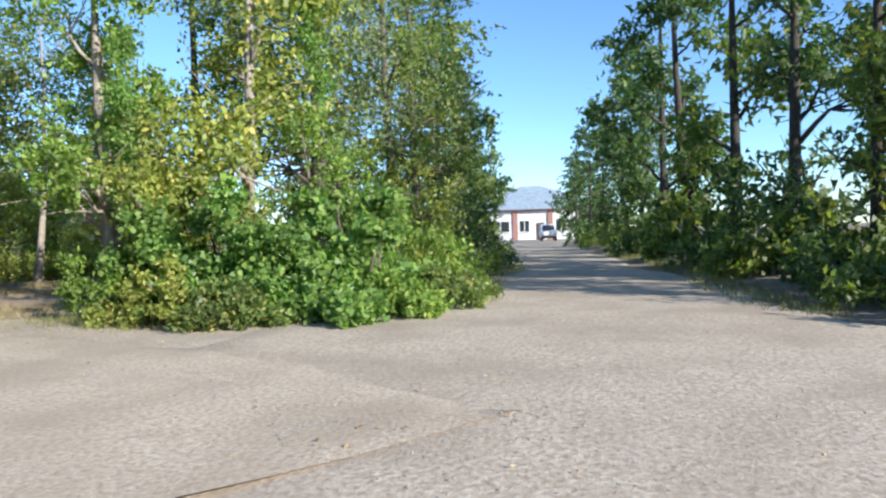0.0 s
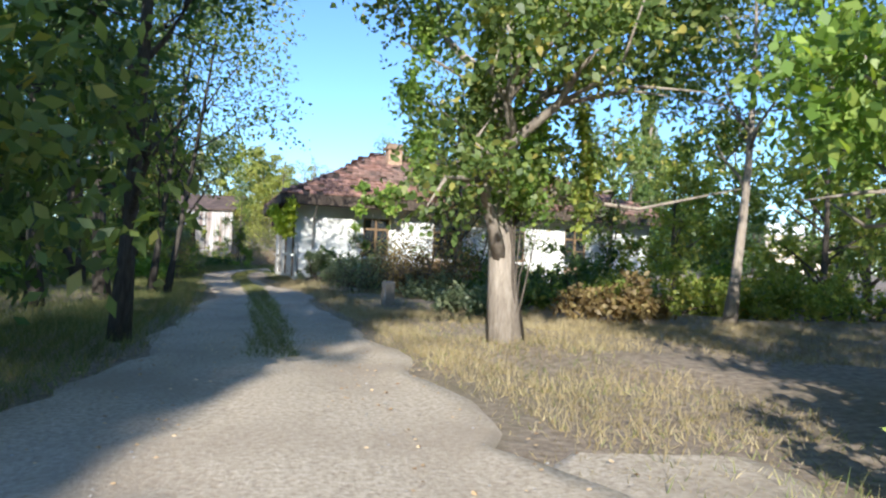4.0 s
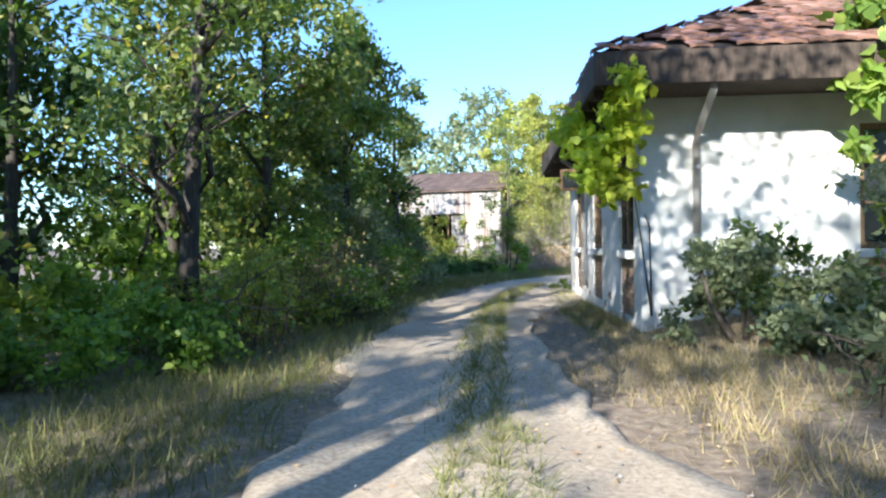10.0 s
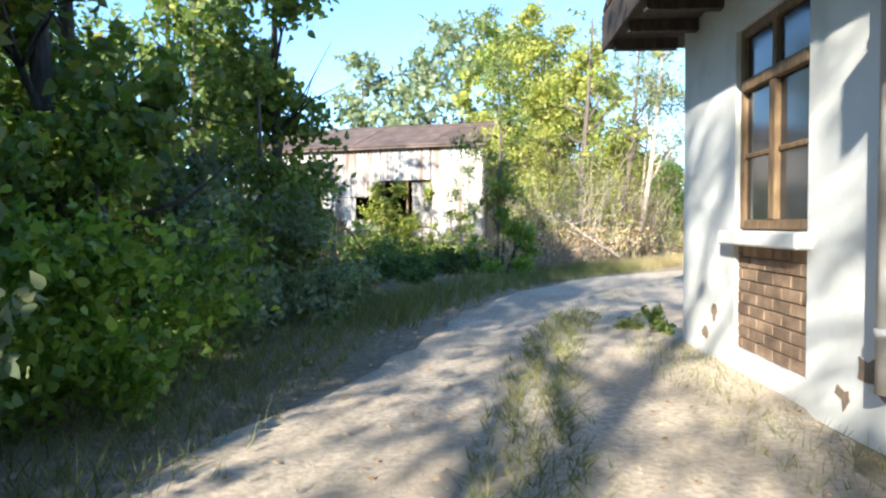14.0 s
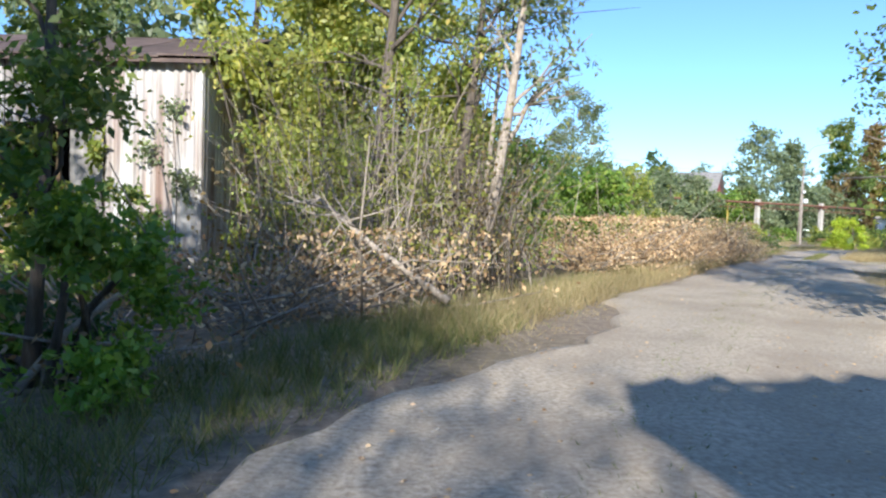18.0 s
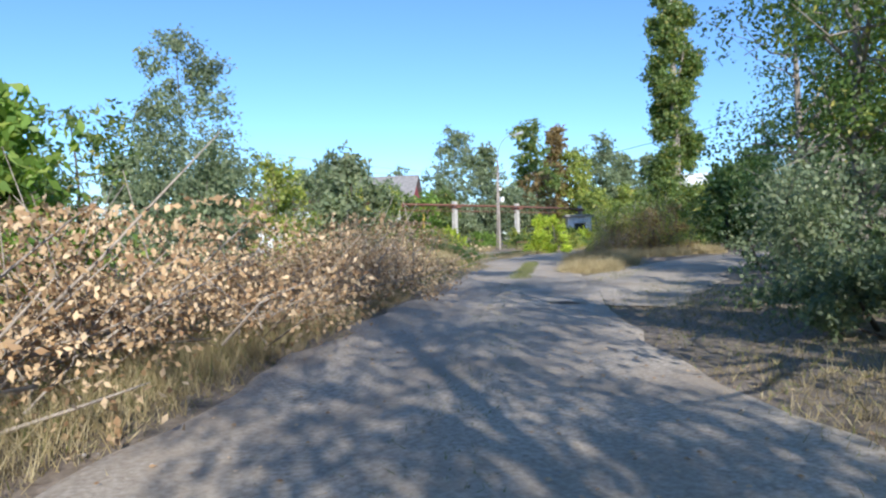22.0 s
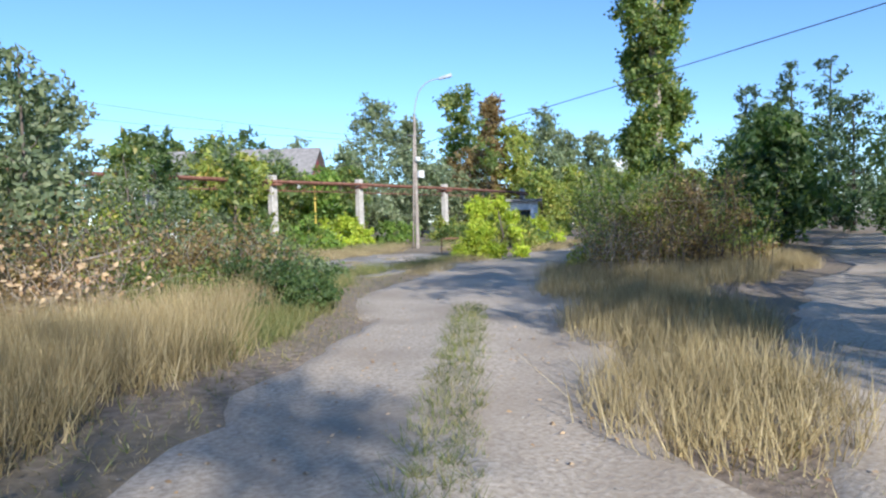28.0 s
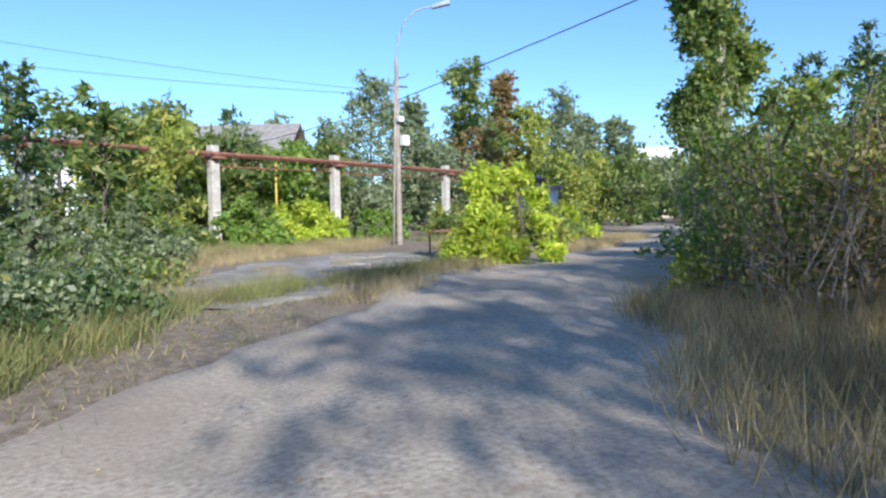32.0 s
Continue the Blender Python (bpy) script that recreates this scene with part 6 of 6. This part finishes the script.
for i, (x, y, h, r, leaf) in enumerate([(16.9, 25.1, 3.4, 1.4, "leaf_grey"), (19.2, 26.2, 3.8, 1.5, "leaf_grey"), (21.8, 28.0, 3.4, 1.5, "leaf_grey"), (24.8, 29.8, 3.2, 1.5, "leaf_dark"), (28.2, 31.0, 3.2, 1.7, "leaf_dark"), (32.4, 32.8, 3.0, 1.8, "leaf_dark"), (37.5, 34.6, 2.8, 1.9, "leaf_dark"), (17.9, 24.6, 3.2, 1.3, "leaf_grey"), (15.3, 24.2, 1.5, 0.9, "leaf_grey")]):
    bush(x, y, h, r, leaf, 9000, 0.075, 470 + i, "thick verge bush on the shaded side of the track", group="east bushes")
for i, (x, y, h, r, leaf) in enumerate([(44, 43.4, 5.0, 2.2, "leaf_dark"), (49, 45.2, 6.2, 2.4, "leaf_dark"), (54.5, 47.6, 7.4, 2.4, "leaf_pine"), (40.5, 41.4, 4.6, 2.0, "leaf_dark"), (41, 36.4, 7.5, 3.0, "leaf_dark"), (46, 37.2, 8, 3.2, "leaf_dark"), (51, 38, 7.5, 3.3, "leaf_dark"), (57, 42, 7.0, 3.2, "leaf_dark"), (62, 46, 8.5, 3.2, "leaf_pine"), (67.5, 48.8, 12.5, 2.6, "leaf_pine"), (73, 54, 13.5, 2.4, "leaf_pine"), (75, 58, 13, 2.4, "leaf_pine"), (66, 54, 8, 3.2, "leaf_dark"), (38, 30, 6, 2.8, "leaf_dark"), (80, 62, 9, 3.5, "leaf_dark")]):
    tree(x, y, h, r, 0.4, leaf, 11000, 0.16, 480 + i, "dark shaded tree of the wood beyond the side track", group="wood trees", n_clumps=24, top=0.2, sub=False, bark="bark_dark")

# Lombardy poplar and the scrub at its foot
rng = np.random.default_rng(60)
pop = thing("poplar", (53.3, 53.5, 0), "tall narrow Lombardy poplar", "tree")
hang("trunk", tubes("trunk", [(np.array([(0, 0, 0), (0.1, 0, 8), (0, 0.1, 16), (0, 0, 23)]), np.array([0.4, 0.32, 0.2, 0.05]))] + [(np.array([(0, 0, z), (0.5 * math.cos(a), 0.5 * math.sin(a), z + 1.6), (0.9 * math.cos(a), 0.9 * math.sin(a), z + 3.8)]), np.array([0.09, 0.06, 0.02])) for z, a in zip(np.linspace(2, 19, 8), rng.uniform(0, 6.28, 8))], M["bark_pale"]), pop)
pc = []
for z in np.linspace(1.5, 24, 64):
    a, w = rng.uniform(0, 6.28), 2.3 * (0.75 if z < 4 else 1 if z < 15 else 1 - (z - 15) / 14)
    pc.append((w * 0.6 * math.cos(a), w * 0.6 * math.sin(a), z, w * 0.55, w * 0.55, 1.25))
hang("crown", quads_of("crown", leaves_at(rng, twig_points(rng, pc, 46000), 0.2, -0.2, 0.8, True, False), M["leaf_mid"]), pop)
for i, (x, y, h, r, leaf) in enumerate([(34.0, 42.2, 2.6, 1.3, "leaf_yellow"), (35.2, 43.2, 2.7, 1.5, "leaf_mid"), (37.4, 45.0, 2.9, 1.6, "leaf_mid"), (39.8, 45.4, 3.2, 1.7, "leaf_grey"), (42.4, 46.6, 3.0, 1.8, "leaf_yellow"), (45.5, 48.0, 3.0, 1.8, "leaf_mid"), (35.6, 41.2, 2.4, 1.5, "leaf_mid"), (48.6, 49.6, 3.0, 2.0, "leaf_dark"), (38.4, 42.6, 2.6, 1.7, "leaf_dark"), (34.6, 42.2, 2.9, 1.3, "leaf_creeper"), (36.4, 43.6, 3.4, 1.6, "leaf_mid"), (32.3, 41.6, 3.0, 1.4, "leaf_yellow"), (33.4, 40.3, 2.8, 1.4, "leaf_rust")]):
    bush(x, y, h * (1.25 if x < 37 else 1.1), r, leaf, 9000, 0.08, 500 + i, "roadside scrub at the bend", group="bend scrub", stems=10)
tree(40.0, 44.6, 4.2, 1.6, 0.8, "leaf_mid", 6000, 0.13, 509, "young tree rising from the roadside scrub", n_clumps=12, trunk_r=0.07)
# the bright bush and shrubs round the apron
bush(34.7, 48.6, 3.5, 1.25, "leaf_bright", 30000, 0.085, 510, "vivid lime-green bush in full sun", stems=12, slim=0.45)
for i, (x, y, h, r, leaf) in enumerate([(39.5, 51.8, 1.9, 1.2, "leaf_yellow"), (42, 53.4, 2.3, 1.5, "leaf_mid"), (44.6, 55.2, 2.2, 1.5, "leaf_bright"), (36.4, 61.8, 2.8, 1.4, "leaf_bright"), (38.6, 62.6, 2.4, 1.3, "leaf_bright"), (33.5, 58.5, 2.6, 1.4, "leaf_creeper"), (41.6, 62.8, 2.3, 1.5, "leaf_creeper"), (44.0, 61.0, 1.7, 1.5, "leaf_mid"), (46.5, 63.5, 2.6, 1.8, "leaf_yellow"), (50.0, 63.5, 2.8, 1.8, "leaf_mid"), (53.5, 62.0, 2.3, 1.8, "leaf_yellow"), (30.6, 57.5, 1.9, 1.3, "leaf_mid"), (48.5, 58.5, 2.0, 1.6, "leaf_yellow"), (57, 64.5, 2.0, 1.6, "leaf_mid"), (31.0, 62.5, 3.4, 1.6, "leaf_mid")]):
    bush(x, y, h, r, leaf, 7500, 0.11, 515 + i, "sunlit shrub under the pipe rack", group="rack shrubs")
for i, (x, y, h, r, leaf) in enumerate([(34.8, 67.6, 4.4, 1.9, "leaf_mid"), (37.4, 68.2, 4.5, 2.0, "leaf_mid"), (32.3, 66.8, 4.6, 1.8, "leaf_yellow"), (40.4, 69.4, 4.4, 1.9, "leaf_creeper"), (34, 70, 5.5, 2.4, "leaf_dark"), (38.5, 72, 5.0, 2.2, "leaf_dark"), (43, 71, 4.8, 2.0, "leaf_mid"), (49.1, 86.5, 8.5, 2.4, "leaf_dark"), (46.5, 74, 6.2, 2.4, "leaf_dark"), (36, 75, 6.8, 2.6, "leaf_mid"), (41, 77, 6.0, 2.4, "leaf_dark"), (31, 73, 6.0, 2.4, "leaf_mid"), (52, 74, 6.0, 2.4, "leaf_dark"), (65, 72, 5.0, 2.6, "leaf_yellow"), (71, 70, 5.5, 2.6, "leaf_mid"), (57, 76, 6.0, 2.6, "leaf_dark"), (61.3, 77.4, 7.4, 2.6, "leaf_rust"), (67.2, 85.7, 14.6, 3.2, "leaf_mid"), (75.2, 89, 15.0, 2.6, "leaf_rust"), (67.9, 101.8, 16, 4.2, "leaf_grey"), (73.4, 101.4, 14.5, 2.8, "leaf_grey"), (77.5, 86.7, 12, 3.0, "leaf_yellow"), (87, 91, 15, 3.4, "leaf_grey"), (93, 91.5, 12.5, 3.2, "leaf_grey"), (99.5, 91.4, 13, 3.4, "leaf_grey")]):
    tree(x, y, h * 1.1, r * 1.3, 0.5, "leaf_grey" if leaf == "leaf_dark" else leaf, 11000 if h < 9 else 26000, 0.2 if h < 9 else 0.27, 540 + i, "tree of the sunlit belt behind the pipe rack", group="belt trees", n_clumps=26 if h < 9 else 42, sub=False, trunk_r=0.16)
for i, (x, y, h, r, leaf) in enumerate([(43.2, 103.4, 11, 3.4, "leaf_mid"), (45, 97.4, 10.5, 3.0, "leaf_yellow"), (54.2, 109.7, 14, 4.0, "leaf_dark"), (36, 92, 9, 3.5, "leaf_mid"), (27, 84, 8.5, 3.4, "leaf_mid"), (18, 74, 8, 3.4, "leaf_grey"), (10, 64, 8, 3.4, "leaf_dark"), (22, 68, 6.5, 2.8, "leaf_mid"), (70, 76, 6.5, 3, "leaf_mid"), (80, 80, 7, 3.2, "leaf_yellow"), (88, 78, 7, 3.4, "leaf_grey"), (84, 70, 7, 3.2, "leaf_yellow"), (110, 98, 10, 4, "leaf_grey"), (98, 82, 8, 3.6, "leaf_mid")]):
    tree(x, y, h, r, 0.6, leaf, 11000, 0.3, 560 + i, "distant tree on the skyline", group="skyline trees", n_clumps=22, sub=False, trunk_r=0.16)

# far belts close the view all round
rng = np.random.default_rng(77)
for nm, pts in (("far_woodland", [(150 * math.cos(a) + 20, 150 * math.sin(a) + 10) for a in np.linspace(0, 2 * math.pi, 150, endpoint=False)]),):
    cl = []
    for x, y in pts:
        for _ in range(3):
            h = rng.uniform(4, 11)
            cl.append((x + rng.normal() * 5, y + rng.normal() * 5, h * 0.5, 4.2, 4.2, h * 0.55))
    P = twig_points(rng, cl, 26000, 0.4)
    P[:, 2] = np.abs(P[:, 2])
    ob = new(nm, quads_of(nm, leaves_at(rng, P, 1.7, 0.1, 0.6, True, False), M["leaf_grey"]))
    tagged(ob, "hazy belt of distant woodland", "woodland", "", "stuff")

# ---- grasses ----
def verge(line, d0, d1, side, s0, s1, step, r):
    out = []
    d = np.gradient(line[:, :2], axis=0)
    d /= np.linalg.norm(d, axis=1)[:, None]
    nrm = np.column_stack([d[:, 1], -d[:, 0]]) * side
    for i in range(s0, min(s1, len(line)), step):
        p = line[i, :2] + nrm[i] * (line[i, 2] + (d0 + d1) / 2)
        out.append((p[0], p[1], r, (d1 - d0) / 2, math.degrees(math.atan2(d[i, 1], d[i, 0]))))
    return out


T0 = LINES[0]
near = lambda x, y: int(np.argmin(np.hypot(T0[:, 0] - x, T0[:, 1] - y)))
iA, iB, iC, iD, iE, iF, iG = (near(*p) for p in ((-2.3, -20), (-1.7, -6), (-1.8, 3), (-1, 8.5), (4.2, 17.4), (20, 34.5), (30, 44)))
mid_strip = [(T0[i, 0], T0[i, 1], 0.5, 0.26, math.degrees(math.atan2(T0[i + 1, 1] - T0[i, 1], T0[i + 1, 0] - T0[i, 0]))) for i in range(iA + 8, iD + 4, 2)]
grass("grass", "short trodden grass along the middle of the track", mid_strip, 16000, 0.14, 0.014, "grass_green", 600, 0.5, 0.07)
mid2 = [(T0[i, 0], T0[i, 1], 0.5, 0.22, 45) for i in range(near(19, 33.4), near(25, 39.4), 2)]
grass("grass", "dry tufts in the middle of the track", mid2, 5000, 0.13, 0.013, "grass_green", 601, 0.5, 0.07)
grass("grass", "shaded verge grass west of the track", verge(T0, 0.0, 2.0, -1, iA, iD + 6, 2, 0.8), 34000, 0.26, 0.014, "grass_green", 602)
grass("grass", "dry verge grass by the white house", verge(T0, 0.05, 0.9, 1, iA, iC, 2, 0.7) + [(1.5, -2.4, 3.0, 1.3, 0), (5.0, -4.5, 3.5, 1.6, -10), (2.2, -7, 1.2, 2.0, 0), (2.5, -13, 2.0, 2.0, 0)], 26000, 0.2, 0.013, "grass_dry", 603)
grass("grass", "weeds along the foot of the house wall", [(-0.35, 3, 0.35, 3.2, 0), (-0.3, 7, 0.35, 1.2, 0)], 3500, 0.16, 0.013, "grass_green", 604)
grass("grass", "grass under the grove trees", [(-6.5, -14, 2.6, 4.5, 0), (-6.5, -6, 2.8, 4.5, 0), (-9, -10, 3, 6, 0)], 26000, 0.26, 0.015, "grass_green", 605)
grass("grass", "dry tufts round the pale-trunked tree", [(1.2, -16.8, 1.7, 1.2, 0), (3.2, -15.5, 1.8, 1.4, 0), (1.0, -19.8, 0.9, 1.4, 0), (5.5, -14.8, 2.0, 1.2, 0), (0.8, -13, 0.8, 2.0, 0), (5.2, -17.3, 2.4, 1.4, 0), (7.6, -15.2, 1.8, 1.4, 0)], 21000, 0.17, 0.012, "grass_dry", 606)
grass("grass", "weedy verge of the junction", [(0.4, -24, 0.8, 2.2, 0), (2.2, -27.6, 2.0, 0.6, -20), (6.5, -27.2, 3.0, 0.6, 12), (13, -26, 4, 0.8, 12), (5, -32.4, 3.5, 0.6, 12), (12, -31.4, 4.5, 0.7, 12), (21, -29.4, 5, 0.8, 13)], 17000, 0.24, 0.014, "grass_green", 607)
grass("grass", "shaded grass at the bend by the shed", verge(T0, 0.0, 1.3, -1, iD, iE, 2, 0.6), 12000, 0.3, 0.013, "grass_green", 608)
grass("grass", "sunlit dry verge grass of the open stretch", verge(T0, 0.0, 1.2, -1, iE - 3, iF - 12, 2, 0.7), 20000, 0.38, 0.011, "grass_dry", 609)
grass("grass", "green stalks in the sunny verge", verge(T0, 0.2, 1.6, -1, iE - 3, iF, 2, 0.7), 9000, 0.34, 0.013, "grass_green", 610)
grass("grass", "pale mown-looking dry grass on the shaded side", verge(T0, 0.0, 3.0, 1, iE, near(12, 26), 2, 0.8), 20000, 0.16, 0.012, "grass_dry", 611)
grass("grass", "tall dry meadow grass beside the track", [(18.2, 37.2, 1.6, 1.0, 45), (20.0, 39.1, 1.7, 1.2, 45), (19.0, 40.6, 2.2, 1.4, 45), (16.8, 37.8, 2.0, 1.4, 45), (21.8, 40.8, 1.2, 0.7, 45)], 40000, 0.68, 0.013, "grass_dry", 612, 0.22)
grass("grass", "dry grass mound between the two tracks", [(22.8, 34.6, 1.4, 0.9, 30), (25.5, 36.6, 2.0, 1.2, 38), (28.4, 39.2, 2.2, 1.4, 42), (30.6, 41.4, 1.6, 1.1, 45), (31.5, 39.5, 2.6, 1.6, 30), (35.0, 40.0, 2.5, 1.6, 25)], 44000, 0.48, 0.013, "grass_dry", 613, 0.25)
grass("grass", "weeds round the concrete apron", [(25.2, 44.6, 1.2, 0.8, 40), (27.2, 47.0, 1.0, 0.8, 40), (29.8, 46.0, 1.6, 0.6, 35), (32.6, 47.6, 1.4, 0.6, 25), (35, 56.5, 4, 1.6, 30), (31, 54.5, 2.5, 1.4, 45), (39, 54, 2.0, 1.4, 30), (36.6, 50.8, 2.4, 0.8, 30), (41, 51, 3.5, 0.8, 28), (47, 54, 4, 0.9, 30), (28, 50.6, 1.6, 0.9, 50)], 26000, 0.36, 0.014, "grass_dry", 614)
grass("grass", "green weeds under the pipe rack", [(36, 59, 4, 2, 15), (44, 58.5, 5, 2.4, 20), (30, 56, 3, 2, 30), (25.5, 47.8, 1.8, 1.2, 45), (24.6, 46.0, 1.4, 1.0, 45)], 16000, 0.4, 0.016, "grass_green", 615)
grass("grass", "rough grass over the waste ground", [(10, 33, 5, 3, 45), (13, 37, 5, 3, 45), (16, 28, 0.1, 0.1, 0), (4, 35, 4, 4, 0)], 22000, 0.4, 0.016, "grass_green", 616)


grass("grass", "short dry grass and litter along the verges", verge(T0, -0.5, 1.6, 1, iA - 8, iG, 3, 0.8) + verge(T0, -0.5, 1.4, -1, iA - 8, iG, 3, 0.8), 50000, 0.1, 0.014, "grass_dry", 617, 0.6)
grass("grass", "low green weeds along the verges", verge(T0, -0.1, 2.4, 1, iA - 8, iG, 3, 0.8) + verge(T0, -0.1, 2.2, -1, iA - 8, iG, 3, 0.8), 40000, 0.13, 0.018, "grass_green", 618, 0.6)


grass("grass", "sparse trodden weeds along the crown of the track", [(T0[i, 0], T0[i, 1], 0.5, 0.3, 45) for i in range(iD, near(18, 32.4), 2)], 5000, 0.06, 0.016, "grass_green", 619, 0.7, 0.07)
grass("grass", "grey-green weeds along the shaded edge of the track", [(25.3, 44.4, 1.3, 0.8, 45), (26.4, 46.0, 1.2, 0.7, 50), (24.2, 42.9, 1.3, 0.6, 45), (28.4, 46.9, 1.3, 0.45, 38), (30.6, 47.6, 1.5, 0.4, 28), (32.8, 48.5, 1.3, 0.5, 25), (22.9, 41.0, 1.5, 0.6, 45), (21.6, 39.5, 1.4, 0.5, 45)], 20000, 0.36, 0.014, "grass_green", 622)
grass("grass", "weeds growing through the broken apron", [(28.2, 47.4, 0.5, 0.3, 20), (29.8, 49.4, 0.6, 0.25, 60), (31.2, 48.6, 0.4, 0.3, 10), (32.4, 51.2, 0.7, 0.3, 40), (30.4, 50.8, 0.5, 0.4, 80), (33.8, 52.6, 0.6, 0.4, 30), (27.4, 46.4, 0.5, 0.4, 0)], 4500, 0.14, 0.014, "grass_dry", 620, 0.5)


def scatter(name, label, mat, n, lo, hi, seed, lines, spread=1.0):
    """Pebbles or fallen leaves lying on the tracks, as one stuff object."""
    rng = np.random.default_rng(seed)
    V = []
    for line, share in lines:
        k = rng.integers(0, len(line), int(n * share))
        off = rng.normal(size=(len(k), 2)) * (line[k, 2:3] * 0.55 * spread)
        p = line[k, :2] + off
        V.append(np.column_stack([p, np.maximum(0.03, gz(p[:, 0], p[:, 1])) + 0.02]))
    p = np.concatenate(V)
    s = rng.uniform(lo, hi, len(p))[:, None]
    a = rng.uniform(0, 6.28, len(p))
    u = np.column_stack([np.cos(a), np.sin(a), rng.normal(size=len(a)) * 0.12])
    w = np.column_stack([-np.sin(a), np.cos(a), rng.normal(size=len(a)) * 0.12])
    z = np.array([0, 0, 1.0])
    top = p + z * s * 0.5
    q1 = np.stack([p - u * s, p - w * s, top, p + w * s], 1)
    q2 = np.stack([p + u * s, p + w * s, top, p - w * s], 1)
    ob = new(name, quads_of(name, np.concatenate([q1, q2]), M[mat]))
    return tagged(ob, label, name, "", "stuff")


scatter("gravel", "loose pale gravel on the tracks", "stone", 12000, 0.004, 0.014, 700, [(LINES[1][:90], 0.5), (LINES[0][:260], 0.5)])
scatter("fallen_leaves", "small dry leaves fallen on the track", "leaf_dry", 3500, 0.01, 0.022, 701, [(LINES[0][:200], 1.0)], 1.5)
